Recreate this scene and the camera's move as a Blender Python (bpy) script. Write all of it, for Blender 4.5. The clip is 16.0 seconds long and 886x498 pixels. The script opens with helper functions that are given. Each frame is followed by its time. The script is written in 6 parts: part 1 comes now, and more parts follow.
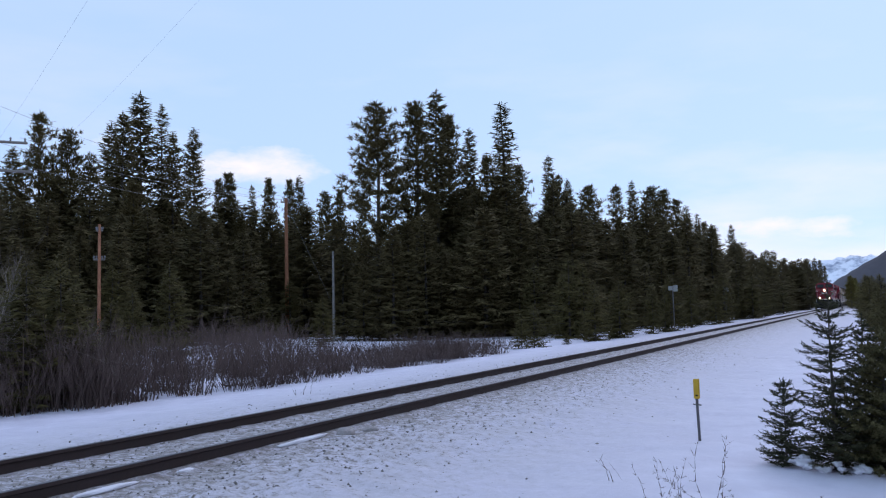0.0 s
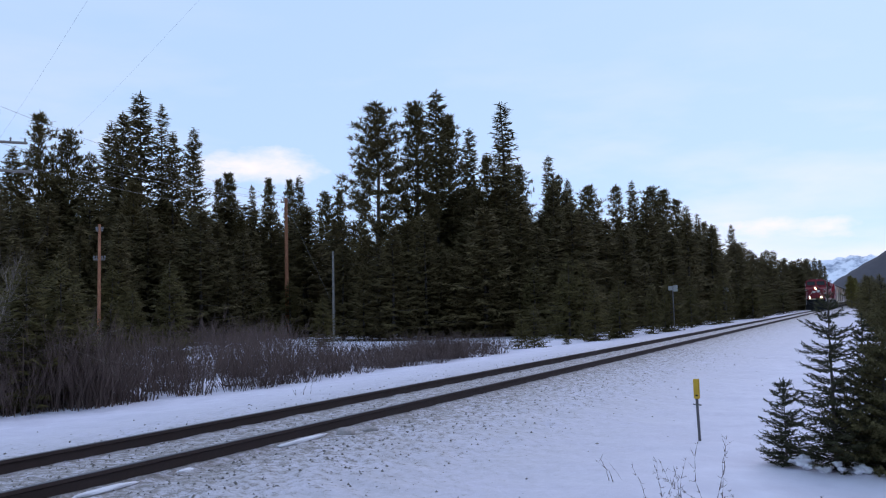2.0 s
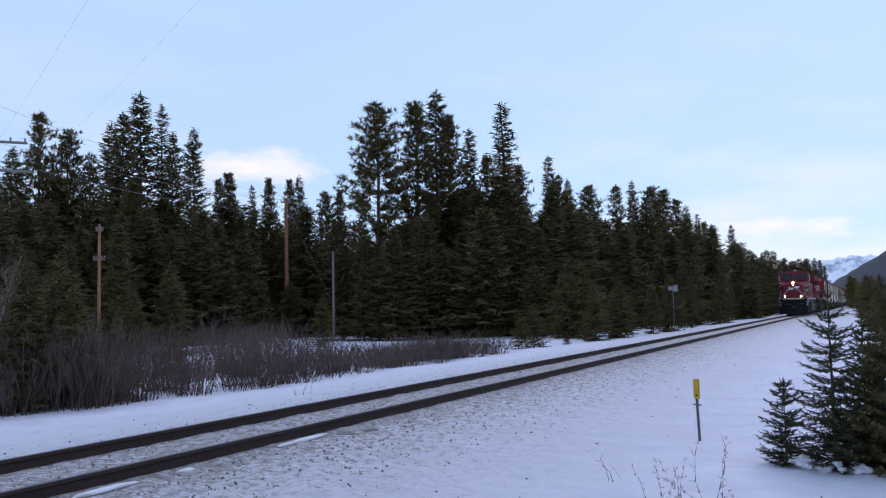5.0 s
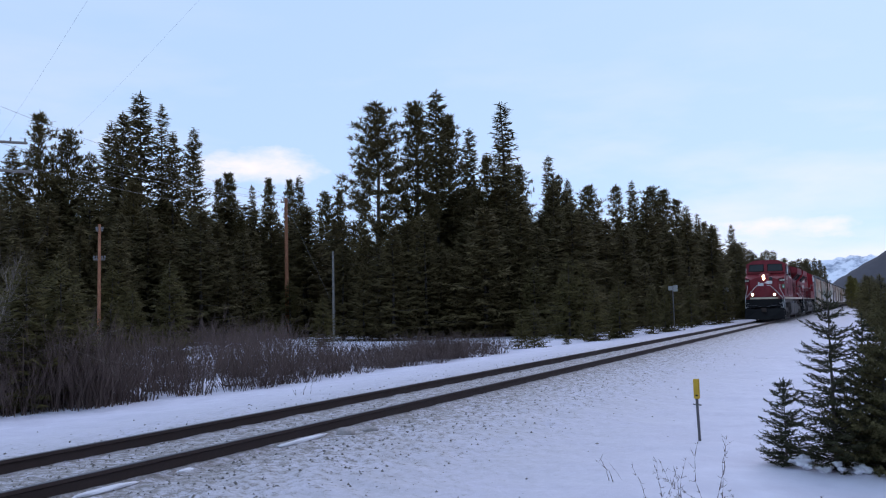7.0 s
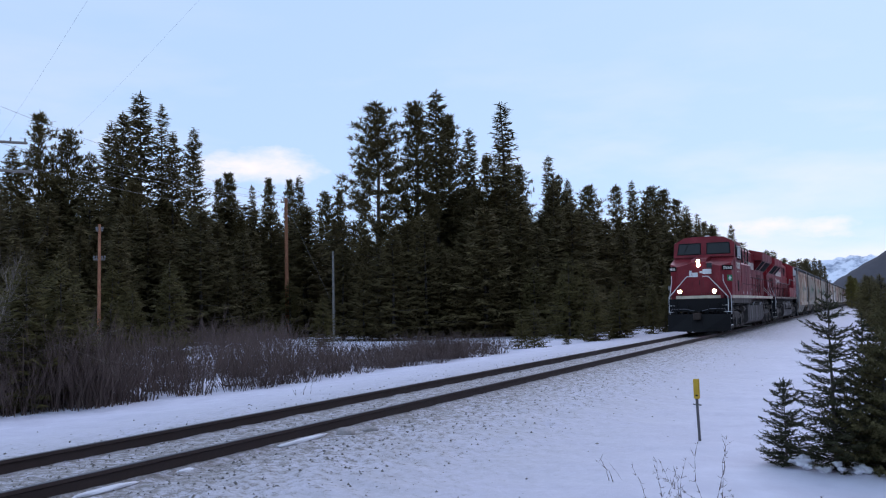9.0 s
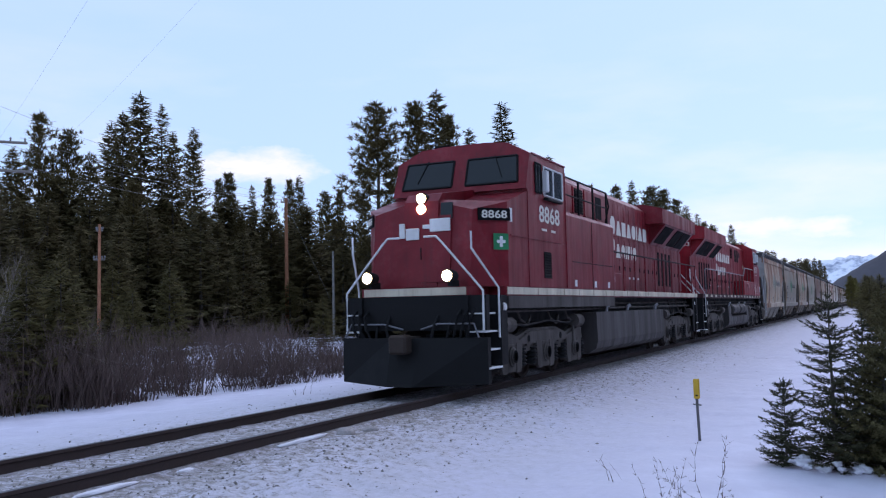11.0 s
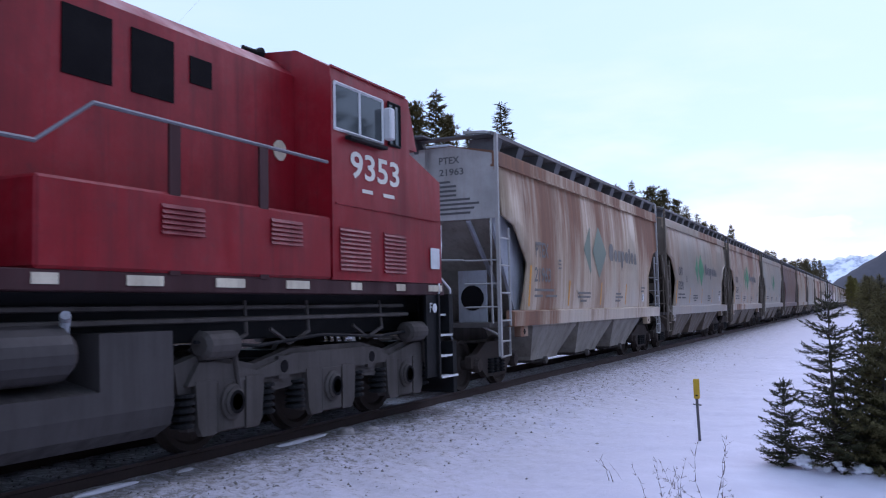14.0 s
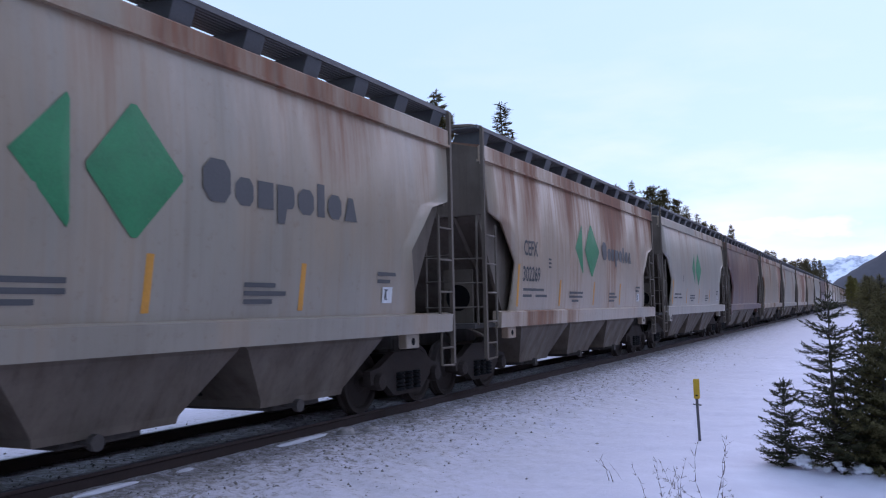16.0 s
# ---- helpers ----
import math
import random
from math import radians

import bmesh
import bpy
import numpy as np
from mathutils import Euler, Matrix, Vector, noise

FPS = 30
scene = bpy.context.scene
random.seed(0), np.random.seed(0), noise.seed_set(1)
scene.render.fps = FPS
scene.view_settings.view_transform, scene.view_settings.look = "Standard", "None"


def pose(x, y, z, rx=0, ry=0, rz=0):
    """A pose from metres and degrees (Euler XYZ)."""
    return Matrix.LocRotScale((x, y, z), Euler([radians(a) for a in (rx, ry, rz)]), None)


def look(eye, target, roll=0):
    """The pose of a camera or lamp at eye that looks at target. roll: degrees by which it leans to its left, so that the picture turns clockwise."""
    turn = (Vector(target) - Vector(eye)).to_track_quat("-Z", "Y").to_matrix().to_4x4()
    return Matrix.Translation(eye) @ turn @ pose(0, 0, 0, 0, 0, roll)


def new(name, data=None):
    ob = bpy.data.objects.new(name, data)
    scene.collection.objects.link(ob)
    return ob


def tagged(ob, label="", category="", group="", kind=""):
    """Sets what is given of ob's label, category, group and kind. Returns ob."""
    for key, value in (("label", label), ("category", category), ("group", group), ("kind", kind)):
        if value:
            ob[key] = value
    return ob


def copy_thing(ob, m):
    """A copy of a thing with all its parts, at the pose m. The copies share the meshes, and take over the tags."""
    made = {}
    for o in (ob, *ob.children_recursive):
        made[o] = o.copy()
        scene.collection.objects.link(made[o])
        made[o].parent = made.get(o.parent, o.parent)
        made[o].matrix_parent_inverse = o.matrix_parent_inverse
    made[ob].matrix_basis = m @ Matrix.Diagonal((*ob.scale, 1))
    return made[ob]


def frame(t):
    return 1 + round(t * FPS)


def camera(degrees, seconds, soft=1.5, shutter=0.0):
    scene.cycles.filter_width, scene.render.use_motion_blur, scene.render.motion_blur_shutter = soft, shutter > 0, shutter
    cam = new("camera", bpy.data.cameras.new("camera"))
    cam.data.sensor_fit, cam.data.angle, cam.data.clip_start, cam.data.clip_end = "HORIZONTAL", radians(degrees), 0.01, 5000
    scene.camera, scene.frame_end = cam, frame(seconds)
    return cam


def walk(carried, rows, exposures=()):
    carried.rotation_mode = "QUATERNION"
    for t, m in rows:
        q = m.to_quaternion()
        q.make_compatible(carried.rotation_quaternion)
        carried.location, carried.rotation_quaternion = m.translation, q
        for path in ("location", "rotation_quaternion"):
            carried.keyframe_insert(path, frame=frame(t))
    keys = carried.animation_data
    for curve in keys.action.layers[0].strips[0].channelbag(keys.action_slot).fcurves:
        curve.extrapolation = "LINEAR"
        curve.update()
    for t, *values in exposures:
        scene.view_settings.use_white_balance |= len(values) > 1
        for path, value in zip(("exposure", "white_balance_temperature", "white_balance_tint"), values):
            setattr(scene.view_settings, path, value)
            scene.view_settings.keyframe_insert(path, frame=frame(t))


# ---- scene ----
cam = camera(53.4, 16.0, soft=1.15, shutter=0.06)
EYE = (0.0, 0.0, 1.483)
AIM = (0.8993, 0.4334, 1.483 + 0.0680)
view = look(EYE, AIM, -1.22)
walk(cam, [(0.0, view), (16.0, view)], exposures=[(0.0, -0.10, 6600, 12), (9.2, -0.10, 6600, 12), (11.3, 0.08, 6450, 17), (12.0, 0.25, 6460, 20), (14.2, 0.25, 6460, 20), (15.4, 0.17, 6460, 19), (16.0, 0.15, 6460, 19)])

# ---------------------------------------------------------------- light
SUN_EL, SUN_AZ = radians(36), radians(97)
world = bpy.data.worlds.new("winter_sky")
scene.world = world
world.use_nodes = True


def build_world():
    nt = world.node_tree
    n, l = nt.nodes, nt.links
    n.clear()
    sky = n.new("ShaderNodeTexSky")
    sky.sky_type, sky.sun_disc = "NISHITA", False
    sky.sun_elevation, sky.sun_rotation = SUN_EL, SUN_AZ
    sky.altitude, sky.air_density, sky.dust_density, sky.ozone_density = 1400, 1.0, 1.0, 1.0
    co = n.new("ShaderNodeTexCoord")
    # thin high cloud, stretched along the horizon
    mp = n.new("ShaderNodeMapping")
    mp.inputs["Scale"].default_value = (2.2, 2.2, 9.0)
    l.new(co.outputs["Generated"], mp.inputs["Vector"])
    no = n.new("ShaderNodeTexNoise")
    no.inputs["Scale"].default_value, no.inputs["Detail"].default_value, no.inputs["Roughness"].default_value = 1.5, 6, 0.55
    l.new(mp.outputs[0], no.inputs["Vector"])
    ra = n.new("ShaderNodeValToRGB")
    ra.color_ramp.elements[0].position, ra.color_ramp.elements[1].position = 0.48, 0.72
    l.new(no.outputs["Fac"], ra.inputs["Fac"])
    sep = n.new("ShaderNodeSeparateXYZ")
    l.new(co.outputs["Generated"], sep.inputs[0])
    low = n.new("ShaderNodeMapRange")
    low.inputs["From Min"].default_value, low.inputs["From Max"].default_value = 0.02, 0.30
    low.inputs["To Min"].default_value, low.inputs["To Max"].default_value = 1.0, 0.12
    l.new(sep.outputs["Z"], low.inputs["Value"])
    mu = n.new("ShaderNodeMath")
    mu.operation = "MULTIPLY"
    l.new(ra.outputs["Color"], mu.inputs[0])
    l.new(low.outputs[0], mu.inputs[1])
    mix = n.new("ShaderNodeMix")
    mix.data_type = "RGBA"
    mix.inputs[7].default_value = CLOUD
    # two small banks of bright cloud: one over the forest, one low beyond the line
    fluff = n.new("ShaderNodeTexNoise")
    fluff.inputs["Scale"].default_value, fluff.inputs["Detail"].default_value, fluff.inputs["Roughness"].default_value = 11.0, 7, 0.6
    fm = n.new("ShaderNodeMapping")
    fm.inputs["Scale"].default_value = (1, 1, 2.6)
    l.new(co.outputs["Generated"], fm.inputs["Vector"])
    l.new(fm.outputs[0], fluff.inputs["Vector"])

    def calc(op, a, b, clamp=False):
        nd = n.new("ShaderNodeMath")
        nd.operation, nd.use_clamp = op, clamp
        for i, v in enumerate((a, b)):
            if isinstance(v, (int, float)):
                nd.inputs[i].default_value = v
            else:
                l.new(v, nd.inputs[i])
        return nd.outputs[0]

    total = calc("MULTIPLY", mu.outputs[0], 0.55)
    for az, el, wa, wz in CLOUD_BANKS:
        dot = n.new("ShaderNodeVectorMath")
        dot.operation = "DOT_PRODUCT"
        dot.inputs[1].default_value = (-math.sin(radians(az)), math.cos(radians(az)), 0)
        l.new(co.outputs["Generated"], dot.inputs[0])
        a = calc("DIVIDE", dot.outputs["Value"], wa)
        b = calc("DIVIDE", calc("SUBTRACT", sep.outputs["Z"], math.sin(radians(el))), wz)
        r = calc("ADD", calc("MULTIPLY", a, a), calc("MULTIPLY", b, b))
        body = calc("SUBTRACT", calc("ADD", calc("SUBTRACT", 1.0, r), calc("MULTIPLY", fluff.outputs["Fac"], 4.2)), 2.35)
        total = calc("MAXIMUM", total, calc("MULTIPLY", body, 0.62, True))
    l.new(total, mix.inputs[0])
    # a veil of high haze over the whole sky
    veil = n.new("ShaderNodeMix")
    veil.data_type = "RGBA"
    veil.inputs[0].default_value = 0.75
    veil.inputs[7].default_value = VEIL
    l.new(sky.outputs["Color"], veil.inputs[6])
    l.new(veil.outputs[2], mix.inputs[6])
    bg = n.new("ShaderNodeBackground")
    bg.inputs["Strength"].default_value = SKY_STRENGTH
    l.new(mix.outputs[2], bg.inputs["Color"])
    out = n.new("ShaderNodeOutputWorld")
    l.new(bg.outputs[0], out.inputs["Surface"])


CLOUD = (11.6, 10.9, 10.9, 1)
VEIL = (6.3, 8.92, 13.15, 1)
CLOUD_BANKS = [(38.2, 9.2, 0.105, 0.022), (46.0, 10.6, 0.03, 0.010), (4.0, 4.4, 0.10, 0.016), (-8.0, 5.5, 0.12, 0.02), (62.0, 7.0, 0.12, 0.02)]
SKY_STRENGTH = 0.10
build_world()
sun_data = bpy.data.lights.new("sun", "SUN")
sun_data.energy, sun_data.angle, sun_data.color = 0.75, radians(60), (0.92, 0.78, 0.94)
sun = new("sun", sun_data)
sd = Vector((math.sin(SUN_AZ) * math.cos(SUN_EL), math.cos(SUN_AZ) * math.cos(SUN_EL), math.sin(SUN_EL)))
sun.matrix_world = look((0, 0, 60), Vector((0, 0, 60)) - sd)


# ---------------------------------------------------------------- materials
class Mat:
    """A small wrapper round a node material."""

    def __init__(self, name, rough=0.6, metal=0.0, color=(0.5, 0.5, 0.5)):
        self.m = bpy.data.materials.new(name)
        self.m.use_nodes = True
        self.nt = self.m.node_tree
        self.b = self.nt.nodes["Principled BSDF"]
        self.b.inputs["Roughness"].default_value = rough
        self.b.inputs["Metallic"].default_value = metal
        self.b.inputs["Base Color"].default_value = (*color, 1)
        self.tc = self.nt.nodes.new("ShaderNodeTexCoord")

    def node(self, kind, **kw):
        nd = self.nt.nodes.new(kind)
        for k, v in kw.items():
            nd.inputs[k.replace("_", " ")].default_value = v
        return nd

    def link(self, a, b):
        self.nt.links.new(a, b)

    def noise(self, scale, detail=5, rough=0.6, stretch=(1, 1, 1), offset=None, coord="Object"):
        mp = self.node("ShaderNodeMapping", Scale=stretch)
        self.link(self.tc.outputs[coord], mp.inputs["Vector"])
        if offset is not None:
            self.link(offset, mp.inputs["Location"])
        nd = self.node("ShaderNodeTexNoise", Scale=scale, Detail=detail, Roughness=rough)
        self.link(mp.outputs[0], nd.inputs["Vector"])
        return nd.outputs["Fac"]

    def ramp(self, fac, *stops):
        nd = self.nt.nodes.new("ShaderNodeValToRGB")
        el = nd.color_ramp.elements
        while len(el) < len(stops):
            el.new(0.5)
        for e, (p, c) in zip(el, stops):
            e.position = p
            e.color = (*c, 1) if isinstance(c, tuple) else (c, c, c, 1)
        self.link(fac, nd.inputs["Fac"])
        return nd.outputs["Color"]

    def mix(self, fac, a, b, mode="MIX"):
        nd = self.nt.nodes.new("ShaderNodeMix")
        nd.data_type, nd.blend_type = "RGBA", mode
        for sock, v in ((0, fac), (6, a), (7, b)):
            if isinstance(v, (int, float)):
                nd.inputs[sock].default_value = v
            elif isinstance(v, tuple):
                nd.inputs[sock].default_value = (*v, 1)
            else:
                self.link(v, nd.inputs[sock])
        return nd.outputs[2]

    def math(self, op, a, b=0.0, clamp=False):
        nd = self.nt.nodes.new("ShaderNodeMath")
        nd.operation, nd.use_clamp = op, clamp
        for i, v in enumerate((a, b)):
            if isinstance(v, (int, float)):
                nd.inputs[i].default_value = v
            else:
                self.link(v, nd.inputs[i])
        return nd.outputs[0]

    def color(self, sock):
        self.link(sock, self.b.inputs["Base Color"])
        return self

    def rough(self, sock):
        self.link(sock, self.b.inputs["Roughness"])
        return self

    def bump(self, fac, strength=0.3, dist=0.02):
        nd = self.node("ShaderNodeBump", Strength=strength, Distance=dist)
        self.link(fac, nd.inputs["Height"])
        self.link(nd.outputs[0], self.b.inputs["Normal"])
        return self

    def random(self):
        return self.nt.nodes.new("ShaderNodeObjectInfo").outputs["Random"]

    def island(self):
        return self.nt.nodes.new("ShaderNodeNewGeometry").outputs["Random Per Island"]

    def pos(self, axis, coord="Object"):
        s = self.nt.nodes.new("ShaderNodeSeparateXYZ")
        self.link(self.tc.outputs[coord], s.inputs[0])
        return s.outputs[axis]


def m_plain(name, color, rough=0.6, metal=0.0, vary=0.35, scale=3.0, bump=0.15, spec=0.5):
    m = Mat(name, rough, metal)
    m.b.inputs["Specular IOR Level"].default_value = spec
    big, fine = m.noise(scale), m.noise(scale * 14, 3)
    dark = tuple(c * (1 - vary) for c in color)
    lite = tuple(min(1, c * (1 + vary * 0.6)) for c in color)
    c = m.ramp(big, (0.3, dark), (0.7, lite))
    c = m.mix(0.35, c, m.ramp(fine, (0.3, dark), (0.7, lite)))
    m.color(c).bump(fine, bump, 0.01)
    m.rough(m.ramp(big, (0.3, rough * 0.8), (0.7, min(1, rough * 1.2))))
    return m.m


def m_snow_ground():
    """Snow, with grit thrown from the track on both its sides."""
    m = Mat("snow_and_grit", 0.65)
    big, mid, fine, tiny = m.noise(0.25, 3), m.noise(1.4, 6), m.noise(9, 6, 0.7), m.noise(42, 4, 0.7)
    snow = m.ramp(mid, (0.3, (0.640, 0.612, 0.712)), (0.7, (0.770, 0.742, 0.845)))
    d = m.math("ABSOLUTE", m.math("SUBTRACT", m.pos("Y"), 7.1))
    d = m.math("ADD", d, m.math("MULTIPLY", m.math("SUBTRACT", mid, 0.5), 2.2))
    near = m.node("ShaderNodeMapRange", From_Min=0.9, From_Max=6.4, To_Min=1.0, To_Max=0.0)
    m.link(d, near.inputs["Value"])
    speck = m.math("ADD", m.math("MULTIPLY", fine, 0.6), m.math("MULTIPLY", tiny, 0.5))
    th = m.math("SUBTRACT", 0.82, m.math("MULTIPLY", near.outputs[0], 0.30))
    bed = m.node("ShaderNodeMapRange", From_Min=0.60, From_Max=1.5, To_Min=0.025, To_Max=0.0)
    m.link(m.math("ABSOLUTE", m.math("SUBTRACT", m.pos("Y"), 7.35)), bed.inputs["Value"])
    th = m.math("SUBTRACT", th, bed.outputs[0])
    grit = m.math("MULTIPLY", m.math("SUBTRACT", speck, th), 14.0, True)
    film = m.math("MULTIPLY", m.math("MULTIPLY", near.outputs[0], m.math("SUBTRACT", m.math("ADD", m.math("MULTIPLY", mid, 0.7), m.math("MULTIPLY", fine, 0.6)), 0.38)), 2.3, True)
    stone = m.ramp(tiny, (0.35, (0.10, 0.085, 0.078)), (0.65, (0.33, 0.295, 0.275)))
    dirty = m.mix(film, snow, (0.34, 0.315, 0.315))
    m.color(m.mix(grit, dirty, stone))
    hh = m.math("ADD", m.math("MULTIPLY", mid, 0.9), m.math("MULTIPLY", speck, 0.35))
    m.bump(hh, 0.75, 0.06)
    m.b.inputs["Subsurface Weight"].default_value = 0.0
    return m.m


def m_needles(name, dark, lite):
    m = Mat(name, 0.85)
    m.b.inputs["Specular IOR Level"].default_value = 0.15
    isl, rnd, big = m.island(), m.random(), m.noise(0.9, 3)
    c = m.ramp(isl, (0.0, dark), (1.0, lite))
    c = m.mix(m.math("MULTIPLY", rnd, 0.35), c, (0.060, 0.052, 0.022))
    c = m.mix(m.math("MULTIPLY", big, 0.3), c, dark)
    m.color(c)
    return m.m


def m_bark(name, a, b):
    m = Mat(name, 0.9)
    f = m.noise(6, 6, 0.65, (3, 3, 0.5))
    m.color(m.ramp(f, (0.3, a), (0.7, b))).bump(f, 0.6, 0.03)
    return m.m


def m_twig(name, a, b):
    m = Mat(name, 0.85)
    m.color(m.mix(m.island(), a, b))
    return m.m


def m_glow(name, color, strength):
    m = Mat(name, 0.2)
    m.b.inputs["Emission Color"].default_value = (*color, 1)
    m.b.inputs["Emission Strength"].default_value = strength
    return m.m


SNOW = m_snow_ground()
SNOW_CLEAN = m_plain("snow", (0.80, 0.785, 0.84), 0.6, 0, 0.06, 2.0, 0.3)
SNOW_DIRTY = m_plain("gritty_snow", (0.40, 0.36, 0.35), 0.8, 0, 0.5, 9.0, 0.6)
RAIL = m_plain("rusty_rail_steel", (0.056, 0.037, 0.033), 0.7, 0.0, 0.35, 5, spec=0.25)
RAIL_TOP = m_plain("worn_rail_head", (0.11, 0.10, 0.11), 0.42, 0.7, 0.2, 6)
BLACKP = m_plain("black_steel", (0.012, 0.012, 0.013), 0.7, 0.0, 0.4, spec=0.15)
STONE = m_plain("ballast_stone", (0.24, 0.215, 0.20), 0.9, 0, 0.5, 8, 0.4)
SPRUCE = m_needles("spruce_needles", (0.070, 0.053, 0.023), (0.172, 0.130, 0.056))
PINE = m_needles("pine_needles", (0.070, 0.053, 0.021), (0.176, 0.132, 0.054))
NEAR_SPRUCE = m_needles("young_spruce_needles", (0.032, 0.034, 0.020), (0.090, 0.088, 0.050))
NEAR_PINE = m_needles("olive_pine_needles", (0.080, 0.070, 0.030), (0.175, 0.148, 0.068))
SAPLING = m_needles("olive_sapling_needles", (0.060, 0.049, 0.016), (0.130, 0.100, 0.034))
YELLOW_LEAF = m_needles("yellow_larch", (0.10, 0.085, 0.02), (0.22, 0.18, 0.05))
BARK = m_bark("conifer_bark", (0.035, 0.028, 0.024), (0.12, 0.10, 0.085))
WILLOW = m_twig("willow_stems", (0.060, 0.036, 0.030), (0.150, 0.100, 0.082))
PALE_TWIG = m_twig("pale_bare_twigs", (0.10, 0.078, 0.064), (0.21, 0.165, 0.135))


# ---------------------------------------------------------------- mesh tools
def mesh_of(name, verts, faces, mats, smooth=False, index=None):
    me = bpy.data.meshes.new(name)
    me.from_pydata([tuple(v) for v in verts], [], faces)
    for m in mats:
        me.materials.append(m)
    if index is not None:
        me.polygons.foreach_set("material_index", index)
    if smooth:
        me.polygons.foreach_set("use_smooth", [True] * len(me.polygons))
    me.update()
    return me


def part(name, bm, material, parent=None, label="", smooth=False):
    bm.normal_update()
    me = bpy.data.meshes.new(name)
    bm.to_mesh(me)
    bm.free()
    me.materials.append(material)
    if smooth:
        me.polygons.foreach_set("use_smooth", [True] * len(me.polygons))
    ob = new(name, me)
    if parent is not None:
        ob.parent = parent
    if label:
        ob["label"] = label
    return ob


def box(bm, x0, x1, y0, y1, z0, z1, bevel=0.0):
    vs = [bm.verts.new(p) for p in ((x0, y0, z0), (x1, y0, z0), (x1, y1, z0), (x0, y1, z0), (x0, y0, z1), (x1, y0, z1), (x1, y1, z1), (x0, y1, z1))]
    fs = [bm.faces.new([vs[i] for i in q]) for q in ((0, 3, 2, 1), (4, 5, 6, 7), (0, 1, 5, 4), (1, 2, 6, 5), (2, 3, 7, 6), (3, 0, 4, 7))]
    if bevel > 0:
        es = {e for f in fs for e in f.edges}
        bmesh.ops.bevel(bm, geom=list(es), offset=bevel, segments=1, affect="EDGES")
    return bm


def prism(bm, outline, a, b, axis="x"):
    """A polygon in the plane across an axis, pushed from a to b along it."""
    def at(p, s):
        return {"x": (s, p[0], p[1]), "y": (p[0], s, p[1]), "z": (p[0], p[1], s)}[axis]
    lo = [bm.verts.new(at(p, a)) for p in outline]
    hi = [bm.verts.new(at(p, b)) for p in outline]
    n = len(outline)
    bm.faces.new(lo[::-1])
    bm.faces.new(hi)
    for i in range(n):
        bm.faces.new((lo[i], lo[(i + 1) % n], hi[(i + 1) % n], hi[i]))
    bmesh.ops.recalc_face_normals(bm, faces=list({f for v in lo + hi for f in v.link_faces}))
    return bm


def tube(bm, pts, r, seg=6, r_end=None):
    """A round bar through points."""
    pts = [Vector(p) for p in pts]
    rings = []
    for i, p in enumerate(pts):
        d = (pts[min(i + 1, len(pts) - 1)] - pts[max(i - 1, 0)]).normalized()
        side = d.cross(Vector((0, 0, 1)))
        side = side.normalized() if side.length > 0.05 else Vector((1, 0, 0))
        up = side.cross(d).normalized()
        rr = r if r_end is None else r + (r_end - r) * i / (len(pts) - 1)
        rings.append([bm.verts.new(p + (side * math.cos(t) + up * math.sin(t)) * rr) for t in (2 * math.pi * k / seg for k in range(seg))])
    for a, b in zip(rings, rings[1:]):
        for k in range(seg):
            bm.faces.new((a[k], a[(k + 1) % seg], b[(k + 1) % seg], b[k]))
    bm.faces.new(rings[0][::-1])
    bm.faces.new(rings[-1])
    return bm


def lathe(bm, profile, center, axis="y", seg=20):
    """Turn (radius, along) pairs round an axis through the centre."""
    rings = []
    cx, cy, cz = center
    for r, s in profile:
        ring = []
        for k in range(seg):
            t = 2 * math.pi * k / seg
            a, b = r * math.cos(t), r * math.sin(t)
            ring.append(bm.verts.new({"x": (cx + s, cy + a, cz + b), "y": (cx + a, cy + s, cz + b), "z": (cx + a, cy + b, cz + s)}[axis]))
        rings.append(ring)
    for a, b in zip(rings, rings[1:]):
        for k in range(seg):
            bm.faces.new((a[k], a[(k + 1) % seg], b[(k + 1) % seg], b[k]))
    bm.faces.new(rings[0])
    bm.faces.new(rings[-1])
    bmesh.ops.recalc_face_normals(bm, faces=list({f for ring in rings for v in ring for f in v.link_faces}))
    return bm


def nb():
    return bmesh.new()


# ---------------------------------------------------------------- ground
TRACK_Y = 7.5


def ground_z(x, y):
    d = y - TRACK_Y
    if d < 0:
        base = -0.17 - 0.20 * min(1, max(0, (-d - 1.3) / 2.6))
        base += 0.02 * math.sin(0.5 * x) * min(1, max(0, -d - 2))
    else:
        base = -0.17 - 0.33 * min(1, max(0, (d - 1.6) / 5.5)) - 0.2 * min(1, max(0, (d - 9) / 12))
    far = min(1, max(0, abs(d) - 2.2) / 3)
    bumps = 0.10 * noise.noise((x * 0.22, y * 0.3, 3.1)) + 0.04 * noise.noise((x * 0.9, y * 0.9, 7.7))
    fine = 0.022 * noise.noise((x * 3.2, y * 3.2, 1.7))
    if 0.85 < abs(d) < 3.2:
        fine *= 0.6 + 1.8 * min(1, (abs(d) - 0.85) / 0.6)
    if abs(d) < 0.85:
        return base + 0.03 + fine * 0.7
    rise = max(0, (y - 160) / 600) * 14
    return base + bumps * far + fine + rise


